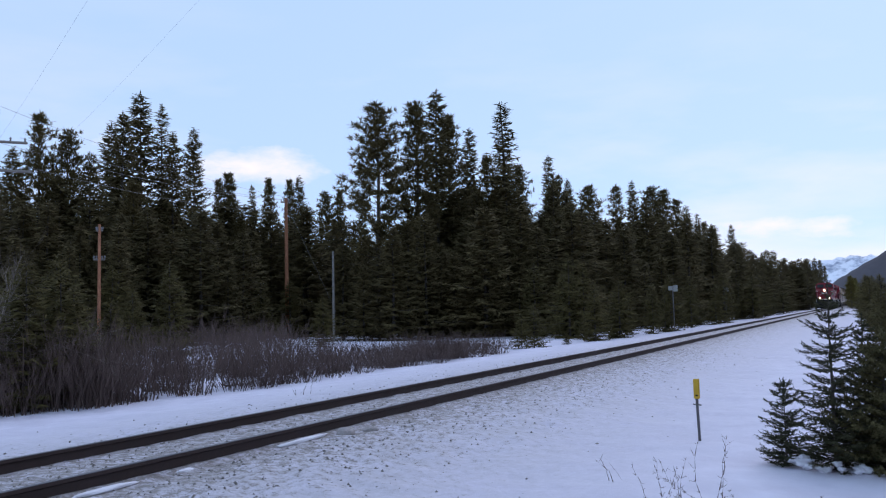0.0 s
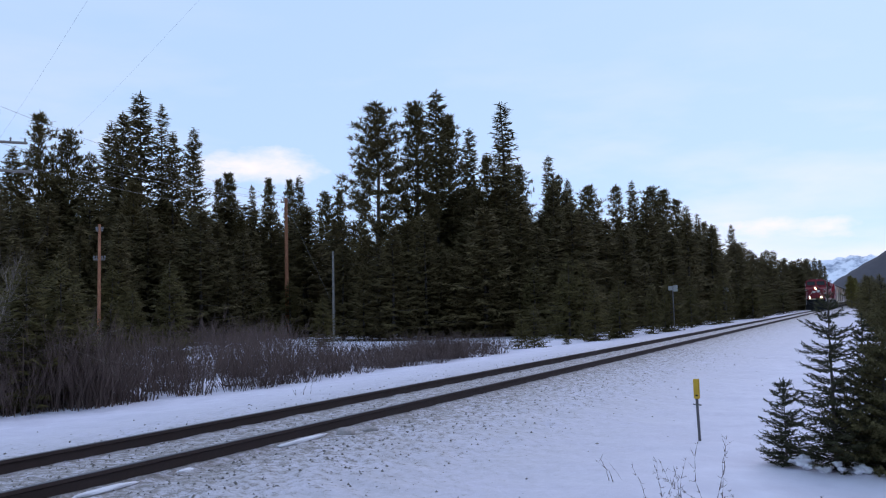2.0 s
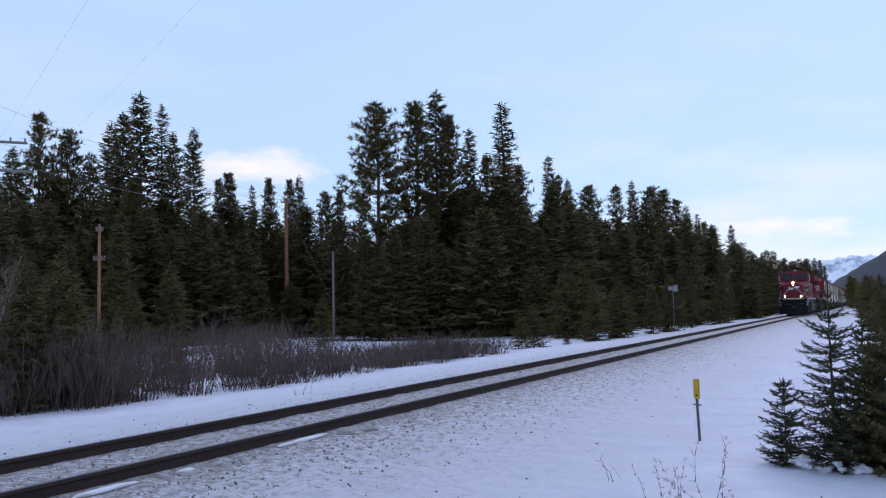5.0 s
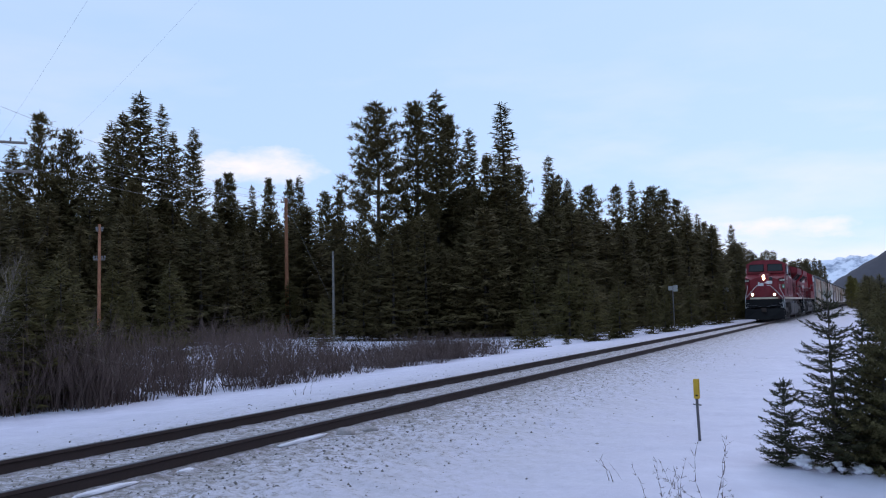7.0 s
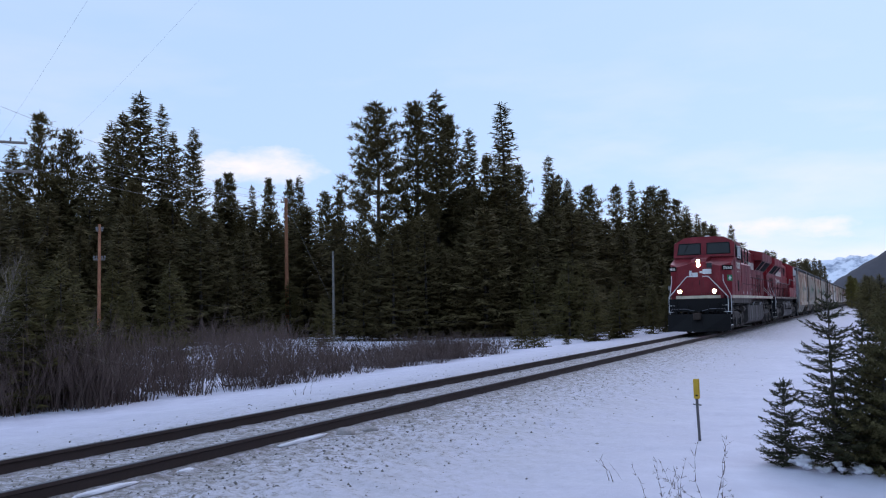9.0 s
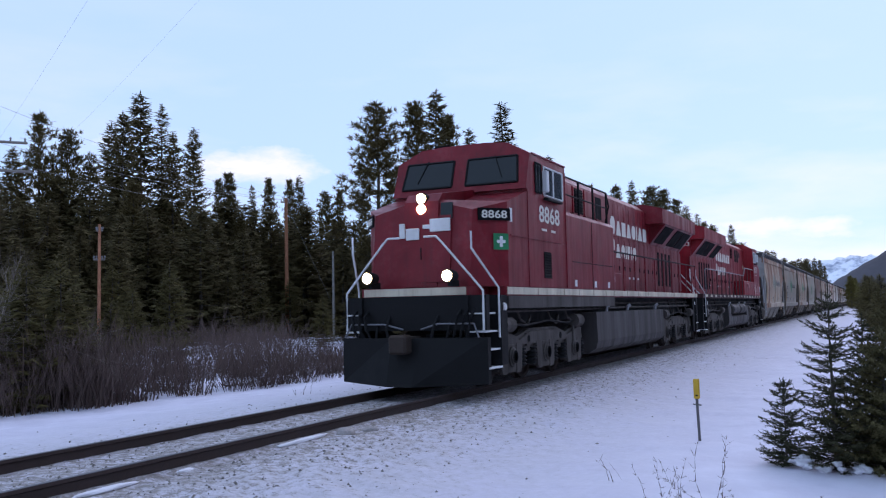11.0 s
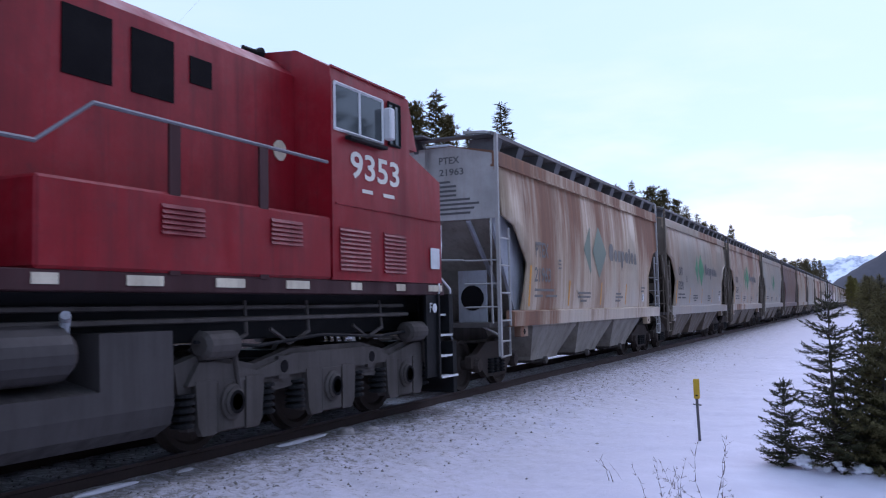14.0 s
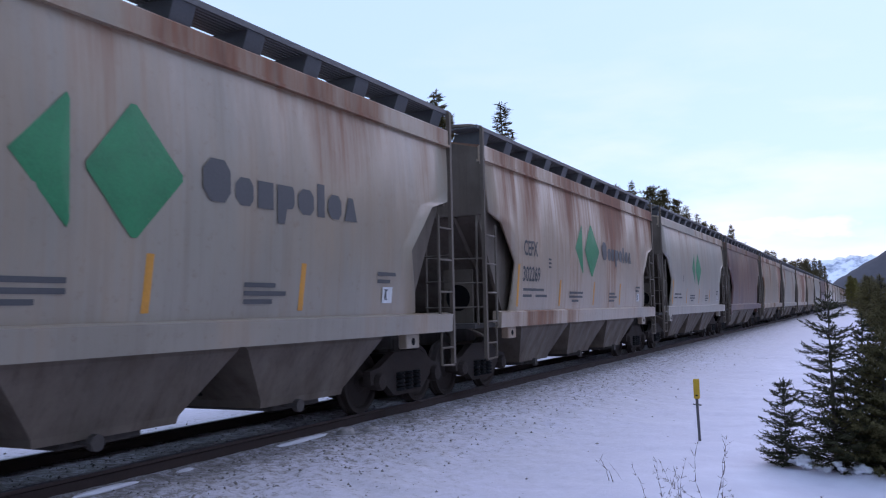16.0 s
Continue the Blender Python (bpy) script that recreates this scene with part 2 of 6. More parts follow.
def build_ground():
    xs = list(np.arange(-30, 4, 0.5)) + list(np.arange(4, 32, 0.11)) + list(np.arange(32, 80, 0.4)) + list(np.arange(80, 240, 2.5)) + [260, 300, 360, 450, 600, 900, 1500, 2500, 4800]
    ys = [-4000, -1500, -500, -200, -80, -40, -20, -10] + list(np.arange(-6, -1, 0.4)) + list(np.arange(-1, 16, 0.12)) + list(np.arange(16, 40, 0.6)) + list(np.arange(40, 160, 5)) + [200, 300, 500, 900, 2000, 4000]
    verts = [(x, y, ground_z(x, y)) for y in ys for x in xs]
    nx = len(xs)
    faces = [(j * nx + i, j * nx + i + 1, (j + 1) * nx + i + 1, (j + 1) * nx + i) for j in range(len(ys) - 1) for i in range(nx - 1)]
    ob = new("ground", mesh_of("ground", verts, faces, [SNOW], True))
    tagged(ob, "snow-covered ground gritty with ballast beside the track", "ground", kind="structure")


build_ground()


def build_track():
    track = tagged(new("railway_track"), "single railway track with dark rusty rails in snow", "railway track", kind="structure")
    track.location = (0, TRACK_Y, 0)
    # head, web and foot of one rail
    half = [(0.036, 0.0), (0.037, -0.03), (0.012, -0.045), (0.010, -0.145), (0.07, -0.165), (0.07, -0.18)]
    prof = half + [(-a, b) for a, b in half[::-1]]
    for s in (-1, 1):
        bm = nb()
        prism(bm, [(s * 0.755 + a, b) for a, b in prof], -60, 900, "x")
        rail = part("rail", bm, RAIL, track)
        bm = nb()
        box(bm, -60, 900, s * 0.755 - 0.03, s * 0.755 + 0.03, 0.0, 0.004)
        part("running_surface", bm, RAIL_TOP, rail, "worn steel running surface")
    return track


build_track()


def scatter_stones():
    rng = np.random.default_rng(5)
    verts, faces = [], []
    spots = []
    for _ in range(4200):
        x = 3 + 30 * rng.random() ** 1.5
        if rng.random() < 0.42:
            y = TRACK_Y + rng.uniform(-0.68, 0.68)
        else:
            y = TRACK_Y - 0.85 - abs(rng.normal(0, 1.25))
        spots.append((x, y, 0.006 + 0.017 * rng.random() ** 1.8))
    for _ in range(500):
        spots.append((3 + 30 * rng.random() ** 1.4, TRACK_Y + 0.9 + abs(rng.normal(0, 1.3)), rng.uniform(0.008, 0.022)))
    for x, y, r in spots:
        z = ground_z(x, y) + r * 0.25
        b = len(verts)
        ang = rng.random() * 6.28
        for k in range(4):
            t = ang + k * 1.571
            rr = r * rng.uniform(0.7, 1.35)
            verts.append((x + rr * math.cos(t), y + rr * math.sin(t), z - r * rng.uniform(0, 0.4)))
        verts.append((x + r * rng.uniform(-.3, .3), y + r * rng.uniform(-.3, .3), z + r * rng.uniform(0.5, 0.9)))
        verts.append((x, y, z - r * 0.8))
        for k in range(4):
            faces.append((b + k, b + (k + 1) % 4, b + 4))
            faces.append((b + (k + 1) % 4, b + k, b + 5))
    ob = new("ballast_gravel", mesh_of("ballast_gravel", verts, faces, [STONE]))
    tagged(ob, "loose grey-brown ballast stones strewn over dirty snow", "gravel", kind="stuff")


scatter_stones()


# ---------------------------------------------------------------- trees
def spikes_mesh(rows):
    """Thin three-sided twigs from rows of base, tip and half width."""
    base, tip, w = (np.array([r[i] for r in rows], float) for i in (0, 1, 2))
    d = tip - base
    ln = np.linalg.norm(d, axis=1, keepdims=True) + 1e-9
    d = d / ln
    ref = np.where(np.abs(d[:, 2:3]) > 0.9, np.array([[1.0, 0, 0]]), np.array([[0, 0, 1.0]]))
    s = np.cross(d, ref)
    s /= np.linalg.norm(s, axis=1, keepdims=True) + 1e-9
    u = np.cross(s, d)
    w = w[:, None]
    mid = base + d * ln * 0.12
    a, b, c = mid + s * w, mid - s * w, mid + u * w * 0.8
    n = len(base)
    verts = np.stack([a, b, c, tip], 1).reshape(-1, 3)
    k = np.arange(n)[:, None] * 4
    quad = [(0, 2, 3), (2, 1, 3), (1, 0, 3)]
    faces = np.concatenate([k + np.array(q)[None] for q in quad], 1).reshape(-1, 3)
    return verts, faces.tolist()


def trunk_mesh(h, r, rng, lean=0.02, limbs=()):
    bm = nb()
    n = 7
    pts = [(lean * h * (i / n) * math.sin(i), lean * h * (i / n) * math.cos(i * 1.3), h * i / n) for i in range(n + 1)]
    tube(bm, pts, r, 7, r * 0.08)
    for a, b, rr in limbs:
        tube(bm, [a, (Vector(a) + Vector(b)) / 2 + Vector((0, 0, 0.03)), b], rr, 4, rr * 0.3)
    return bm


def conifer(name, h, spread, rng, kind="spruce", start=0.08, whorl=0.42, density=1.0, mat=None, twig=0.42, ragged=0.25, label="", cat="conifer"):
    """A trunk with whorls of drooping limbs that carry many small sprays of needles."""
    tree = new(name)
    rows, limbs = [], []
    z = h * start
    while z < h * 0.985:
        f = (z / h - start) / (1 - start)
        if kind == "spruce":
            rad = spread * (1 - f) ** 0.85 * (0.55 + 0.45 * min(1, f * 8)) + 0.02 + 0.006 * h
            nbr = int(rng.integers(5, 8))
            droop = -0.25 + 0.75 * f
        else:
            rad = spread * 1.12 * (1.0 - f) ** 0.72 * (0.45 + 0.55 * min(1, f * 4)) + 0.14
            nbr = int(rng.integers(4, 8)) if f > 0.25 else int(rng.integers(3, 6))
            droop = 0.15 + 0.5 * f
        a0 = rng.random() * 6.28
        for b in range(nbr):
            a = a0 + b * 6.283 / nbr + rng.normal(0, 0.3)
            L = rad * (1 + rng.normal(0, ragged))
            if L < 0.1:
                continue
            dx, dy = math.cos(a), math.sin(a)
            zb = z + rng.normal(0, whorl * 0.25)
            up = droop + rng.normal(0, 0.12)
            end = np.array([dx * L, dy * L, zb + L * up * 0.6 + (0.12 * L if kind == "spruce" else 0.2 * L)])
            root = np.array([0, 0, zb])
            limbs.append((tuple(root), tuple(end), max(0.006, 0.016 * L ** 0.7)))
            m = max(3, int(L / twig * 5.0 * density))
            for k in range(m):
                if kind == "spruce":
                    t = 0.12 + 0.88 * (k + rng.random()) / m
                    c = root + (end - root) * t + [0, 0, -0.06 * L * math.sin(math.pi * t)]
                    sa = a + rng.choice((-1, 1)) * rng.uniform(0.3, 1.25)
                    sl = twig * rng.uniform(0.6, 1.3) * (1.15 - 0.45 * t) * min(1, 0.4 + L)
                    tip = c + np.array([math.cos(sa) * sl, math.sin(sa) * sl, rng.normal(-0.10, 0.16 if h < 3 else 0.25) * sl + sl * up * 0.4])
                    rows.append((c, tip, sl * (0.17 if h > 3 else 0.13)))
                else:
                    t = 0.30 + 0.75 * rng.random() ** 0.75
                    c = root + (end - root) * t + rng.normal(0, 1, 3) * np.array([0.13, 0.13, 0.06]) * (0.5 + L * 0.4)
                    for _ in range(6):
                        dv = rng.normal(0, 1, 3) + np.array([dx, dy, 1.1]) * 0.9
                        dv /= np.linalg.norm(dv)
                        sl = twig * rng.uniform(0.45, 0.85)
                        rows.append((c, c + dv * sl, sl * 0.11))
        z += whorl * (1 - 0.60 * f) * rng.uniform(0.7, 1.3)
    for k in range(6):
        c = np.array([0, 0, h * (0.96 + 0.006 * k)])
        a = rng.random() * 6.28
        rows.append((c, c + np.array([math.cos(a) * 0.12, math.sin(a) * 0.12, 0.30]) * twig * 1.6, twig * 0.09))
    part("trunk", trunk_mesh(h, 0.011 * h + 0.015, rng, 0.004, limbs if h < 3 else limbs[::3] if kind == "pine" else limbs[::9]), BARK, tree)
    v, fa = spikes_mesh(rows)
    crown = new("crown", mesh_of("crown", v, fa, [mat or (SPRUCE if kind == "spruce" else PINE)]))
    crown.parent = tree
    tagged(tree, label, cat)
    return tree


rngt = np.random.default_rng(11)
SPRUCE_L = "tall dark green spruce standing in the snowy forest edge"
PINE_L = "tall lodgepole pine with a ragged open crown"
spruces = [conifer("spruce_tree", 18, 2.3 + 0.3 * i, rngt, "spruce", 0.03, 0.35, 1.0, twig=0.60, ragged=0.32, label=SPRUCE_L) for i in range(4)]
pines = [conifer("pine_tree", 18, 1.5 + 0.2 * i, rngt, "pine", 0.10 + 0.03 * i, 0.46, 0.92, twig=0.58, ragged=0.40, label=PINE_L) for i in range(4)]
thin = [conifer("spruce_tree", 18, 1.1, rngt, "spruce", 0.10, 0.32, 1.25, twig=0.46, ragged=0.5, label="thin half-bare spruce with frosted grey twigs")]
massed = [conifer("spruce_tree", 18, 2.5 + 0.3 * i, rngt, "spruce", 0.02, 0.50, 1.0, twig=0.85, ragged=0.34, label="dense dark spruce deep in the forest") for i in range(4)]
coarse = [conifer("spruce_tree", 18, 2.8, rngt, "spruce", 0.02, 1.0, 0.8, twig=1.3, label="dense dark spruce of the woods across the road")]
saplings = [conifer("young_spruce_tree", 4, 0.9 + 0.12 * i, rngt, "spruce", 0.02, 0.17, 1.0, mat=SAPLING, twig=0.30, label="young spruce in front of the forest") for i in range(3)]
larches = [conifer("larch_tree", 7, 1.3, rngt, "pine", 0.05, 0.30, 0.8, mat=YELLOW_LEAF, twig=0.45, label="yellowish bare larch beside the line")]
FIRST = {id(o): False for o in spruces + pines + thin + massed + coarse + saplings + larches}


def plant(tree, x, y, h, built, width=1.0, group="forest trees"):
    """The first call moves the built tree itself, later ones copy it."""
    s = h / built
    m = Matrix.Translation((x, y, ground_z(x, y) - 0.1)) @ Matrix.Rotation(rngt.random() * 6.28, 4, "Z") @ Matrix.Diagonal((s * width, s * width, s, 1))
    if not FIRST[id(tree)]:
        FIRST[id(tree)] = True
        tree.matrix_basis = m
        tree["group"] = group
        return tree
    return copy_thing(tree, m @ Matrix.Diagonal((*[1 / v for v in tree.scale], 1)))


def pick(kind):
    return kind[int(rngt.integers(0, len(kind)))]


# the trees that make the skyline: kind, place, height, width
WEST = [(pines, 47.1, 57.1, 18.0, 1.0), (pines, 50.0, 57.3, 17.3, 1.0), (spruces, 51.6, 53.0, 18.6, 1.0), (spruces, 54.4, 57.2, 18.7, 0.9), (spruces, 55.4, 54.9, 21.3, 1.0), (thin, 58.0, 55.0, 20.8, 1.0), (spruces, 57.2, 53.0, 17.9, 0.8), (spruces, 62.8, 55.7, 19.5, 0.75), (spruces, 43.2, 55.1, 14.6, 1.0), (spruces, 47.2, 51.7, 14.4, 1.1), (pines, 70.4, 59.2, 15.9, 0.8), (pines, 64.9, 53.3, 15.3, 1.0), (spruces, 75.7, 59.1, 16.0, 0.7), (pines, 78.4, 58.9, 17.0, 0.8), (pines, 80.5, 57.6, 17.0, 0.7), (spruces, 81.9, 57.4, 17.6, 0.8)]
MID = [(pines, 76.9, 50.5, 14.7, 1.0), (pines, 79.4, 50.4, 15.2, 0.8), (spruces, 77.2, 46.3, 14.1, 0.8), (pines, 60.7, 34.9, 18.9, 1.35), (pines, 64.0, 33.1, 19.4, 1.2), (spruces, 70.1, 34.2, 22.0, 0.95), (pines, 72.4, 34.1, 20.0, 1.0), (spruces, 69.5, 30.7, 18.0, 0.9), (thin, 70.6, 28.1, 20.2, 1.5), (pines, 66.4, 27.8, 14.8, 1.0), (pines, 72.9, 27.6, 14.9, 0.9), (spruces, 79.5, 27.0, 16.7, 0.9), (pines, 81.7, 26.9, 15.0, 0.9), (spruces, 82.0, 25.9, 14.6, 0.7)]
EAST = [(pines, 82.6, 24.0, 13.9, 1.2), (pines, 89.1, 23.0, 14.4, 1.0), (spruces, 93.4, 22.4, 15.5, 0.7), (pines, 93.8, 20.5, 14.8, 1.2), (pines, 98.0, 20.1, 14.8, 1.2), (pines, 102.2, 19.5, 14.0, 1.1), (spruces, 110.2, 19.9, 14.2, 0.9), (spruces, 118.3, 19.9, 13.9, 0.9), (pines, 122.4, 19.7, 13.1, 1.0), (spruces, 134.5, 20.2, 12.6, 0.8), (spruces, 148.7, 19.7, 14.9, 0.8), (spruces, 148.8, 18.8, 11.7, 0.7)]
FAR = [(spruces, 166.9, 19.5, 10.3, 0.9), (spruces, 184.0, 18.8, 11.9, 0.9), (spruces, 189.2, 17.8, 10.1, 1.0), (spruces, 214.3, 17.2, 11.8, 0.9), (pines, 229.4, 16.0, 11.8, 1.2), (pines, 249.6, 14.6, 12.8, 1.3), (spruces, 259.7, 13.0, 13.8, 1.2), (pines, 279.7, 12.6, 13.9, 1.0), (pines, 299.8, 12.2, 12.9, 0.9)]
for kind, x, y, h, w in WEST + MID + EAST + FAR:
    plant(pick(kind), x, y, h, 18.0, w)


def ray_ground(a, dist):
    """A place on the ground at an angle from the track's direction."""
    return dist * math.cos(a), dist * math.sin(a)


MASS_A = (0.86, 0.80, 0.72, 0.62, 0.55, 0.48, 0.44, 0.40, 0.34, 0.29, 0.25, 0.19, 0.145, 0.10, 0.06, 0.04)
MASS_D = (70, 70, 74, 78, 86, 84, 76, 72, 72, 78, 84, 92, 110, 150, 200, 260)
MASS_H = (12.5, 12.5, 12.5, 11.5, 11, 11, 13, 14, 12, 12, 11.5, 11.5, 11, 8.5, 8.5, 9)
# the mass of the forest between and behind them
for k in range(175):
    a = 0.99 - 0.94 * (k + rngt.random()) / 175
    d = float(np.interp(-a, [-v for v in MASS_A], MASS_D)) * (0.97 + 0.34 * rngt.random())
    h = float(np.interp(-a, [-v for v in MASS_A], MASS_H)) * rngt.uniform(0.80, 1.06)
    x, y = ray_ground(a, d)
    plant(pick(massed if rngt.random() < 0.95 else pines), x, y, h, 18.0, rngt.uniform(1.15, 1.5))
for k in range(70):
    a = 0.26 - 0.215 * (k + rngt.random()) / 70
    d = float(np.interp(a, [0.04, 0.06, 0.10, 0.145, 0.19, 0.26], [262, 200, 146, 112, 96, 90])) * (1.0 + 0.35 * rngt.random())
    x, y = ray_ground(a, d)
    if y > 11.5:
        plant(pick(massed), x, y, rngt.uniform(7.5, 9.5) + 0.012 * d, 18.0, rngt.uniform(1.3, 1.7))
# the closed lower edge of the forest, in front of the tall ones
for k in range(84):
    a = 0.93 - 0.78 * (k + rngt.random()) / 84
    d = float(np.interp(-a, [-v for v in MASS_A], MASS_D)) * rngt.uniform(0.86, 0.98)
    h = float(np.interp(-a, [-v for v in MASS_A], MASS_H)) * rngt.uniform(0.50, 0.84)
    if 0.38 < a < 0.57 and k % 2:
        d = min(d, rngt.uniform(63, 68))
    x, y = ray_ground(a, d)
    if y > 16.5 and abs(a - 0.618) > 0.05:
        plant(pick(massed), x, y, h, 18.0, rngt.uniform(1.2, 1.6))
# low young trees along the forest's foot
for k in range(64):
    a = 0.95 - 0.87 * (k + rngt.random()) / 64
    d = float(np.interp(-a, [-0.86, -0.55, -0.42, -0.33, -0.27, -0.22, -0.14, -0.08], [56, 78, 68, 58, 46, 56, 84, 130])) * rngt.uniform(0.96, 1.15)
    x, y = ray_ground(a, d)
    plant(pick(saplings), x, y, rngt.uniform(2.4, 5.6), 4.0, rngt.uniform(0.9, 1.4))
# scattered young spruces on the snow beside the far rail
for x, y, h in ((38.5, 14.6, 1.7), (41.0, 14.9, 2.2), (44.0, 14.2, 0.7), (49.5, 14.4, 1.8), (50.8, 15.4, 1.2), (52.5, 13.9, 1.0), (64.0, 13.2, 1.2), (71.0, 13.4, 1.6), (78.0, 13.2, 2.2), (92.0, 13.0, 2.0), (101.0, 12.6, 2.6), (112.0, 12.6, 3.0), (122.0, 12.4, 3.2), (133.0, 12.4, 3.0)):
    plant(pick(saplings), x, y, h, 4.0, 1.35, "young spruces beside the track")
# olive young trees standing in the willow thicket
for x, y, h in ((14.4, 16.7, 3.3), (15.3, 17.3, 2.9), (13.4, 16.6, 3.4), (15.9, 18.6, 3.7), (17.4, 18.3, 2.6), (16.4, 20.6, 3.6), (13.6, 18.9, 3.0), (32.9, 30.7, 4.9), (31.6, 31.8, 3.6), (46.0, 30.5, 3.2)):
    plant(pick(saplings), x, y, h, 4.0, 1.15, "young spruces in the thicket")
# the near side of the line, farther along
for k in range(22):
    x = 30 + 6.0 * k + rngt.uniform(-2, 2)
    y = 0.009 * x - 0.62 - 1.3 * rngt.random() ** 2
    plant(pick(saplings), x, y, (1.85 + 0.028 * x) * rngt.uniform(0.72, 1.0), 4.0, 1.25, "trees beside the line")
for k in range(6):
    plant(larches[0], 215 + 9 * k, 3.2 + 0.5 * rngt.random(), rngt.uniform(6, 8), 7.0, 1.0, "larches beside the line")
# the woods behind the viewer, which the windows mirror
for k in range(46):
    x = -60 + 150 * (k + rngt.random()) / 46
    y = -16 - 14 * rngt.random()
    plant(coarse[0], x, y, rngt.uniform(13, 19), 18.0, 1.3, "woods across the road")
for k in range(14):
    plant(coarse[0], -38 - 10 * rngt.random(), -18 + 60 * (k + rngt.random()) / 14 if k > 8 else -18 + 2.0 * k, rngt.uniform(12, 18), 18.0, 1.3, "woods across the road")


# ---------------------------------------------------------------- poles, signs and wires
POLE_WOOD = m_bark("creosoted_pole_wood", (0.22, 0.085, 0.045), (0.42, 0.18, 0.095))
POLE_GREY = m_bark("weathered_grey_pole_wood", (0.13, 0.115, 0.10), (0.26, 0.24, 0.22))
WIRE = m_plain("wire_aluminium", (0.20, 0.20, 0.21), 0.6, 0.3, 0.2)
YELLOW = m_plain("yellow_marker_paint", (0.62, 0.38, 0.02), 0.5, 0, 0.2, 6)
SIGN_BACK = m_plain("pale_sign_sheet", (0.26, 0.26, 0.245), 0.6, 0.0, 0.15)
POST_GREY = m_plain("galvanised_post", (0.13, 0.12, 0.125), 0.6, 0.1, 0.25)


def pole(x, y, top, r, mat, arms, label, lean=(0.0, 0.0)):
    """A round pole with crossarms, braces and insulators."""
    z0 = ground_z(x, y) - 0.2
    ob = tagged(new("utility_pole"), label, "utility pole", "utility poles")
    ob.location = (x, y, z0)
    h = top - z0
    bm = nb()
    tube(bm, [(0, 0, 0), (lean[0] * 0.5, lean[1] * 0.5, h * 0.5), (lean[0], lean[1], h)], r, 10, r * 0.68)
    part("shaft", bm, mat, ob)
    for z, half, ang in arms:
        c, s = math.cos(ang), math.sin(ang)
        bm = nb()
        zz = z - z0
        p, q = Vector((-half * c, -half * s, zz)), Vector((half * c, half * s, zz))
        tube(bm, [p, q], 0.065, 4)
        arm = part("crossarm", bm, POLE_GREY, ob)
        for f in (-0.92, -0.45, 0.45, 0.92):
            bm = nb()
            lathe(bm, [(0.02, 0.05), (0.05, 0.10), (0.03, 0.14), (0.055, 0.18), (0.02, 0.24)], (f * half * c, f * half * s, zz), "z", 8)
            part("insulator", bm, WIRE, arm)
    return ob


pole(27.25, 35.85, 9.9, 0.16, POLE_WOOD, [(9.62, 1.3, -0.67), (8.28, 1.5, -0.67)], "brown wooden utility pole with two crossarms")
pole(60.8, 43.9, 11.1, 0.19, POLE_WOOD, [(10.75, 0.45, -0.67)], "tall reddish-brown wooden utility pole at the forest edge")
pole(39.5, 42.5, 7.13, 0.12, POLE_WOOD, [(6.75, 0.20, -0.6), (4.97, 0.34, -0.6)], "short old wooden pole with small crossarms")
pole(55.4, 35.8, 5.95, 0.11, POLE_GREY, [], "bare grey wooden pole at the forest edge")


def wire(name, a, b, sag, r, label, group="overhead wires"):
    bm = nb()
    a, b = Vector(a), Vector(b)
    n = 24
    pts = [a + (b - a) * (i / n) - Vector((0, 0, sag * 4 * (i / n) * (1 - i / n))) for i in range(n + 1)]
    tube(bm, pts, r, 4)
    ob = part(name, bm, WIRE)
    return tagged(ob, label, "overhead wire", group)


WL = "thin sagging overhead wire between wooden poles"
wire("overhead_wire", (27.3, 35.8, 11.3), (60.8, 43.9, 11.2), 0.5, 0.008, WL)
wire("overhead_wire", (28.0, 35.2, 9.85), (61.1, 43.6, 10.95), 0.5, 0.009, WL)
wire("overhead_wire", (26.6, 36.5, 9.85), (60.5, 44.2, 10.95), 0.5, 0.009, WL)
wire("overhead_wire", (28.2, 35.0, 8.5), (61.0, 43.7, 9.9), 0.5, 0.009, WL)
wire("overhead_wire", (12.2, 12.2, 9.0), (26.5, 35.2, 9.0), 0.1, 0.0022, "thin overhead wire crossing the sky")
wire("overhead_wire", (13.6, 10.2, 9.0), (26.6, 30.8, 9.0), 0.1, 0.0022, "thin overhead wire crossing the sky")
wire("guy_wire", (60.95, 43.7, 10.1), (58.6, 36.6, -0.6), 0.0, 0.013, "slanting guy wire of the tall wooden pole", "guy wires")
# upper insulator of the near pole
bm = nb()
tube(bm, [(27.28, 35.82, 9.8), (27.28, 35.82, 11.25)], 0.05, 6)
lathe(bm, [(0.03, 10.9), (0.10, 10.95), (0.05, 11.05), (0.10, 11.12), (0.05, 11.2), (0.08, 11.3)], (27.28, 35.82, 0), "z", 10)
tagged(part("pole_top_insulator", bm, POLE_GREY), "stacked insulator on top of a wooden pole", "insulator")


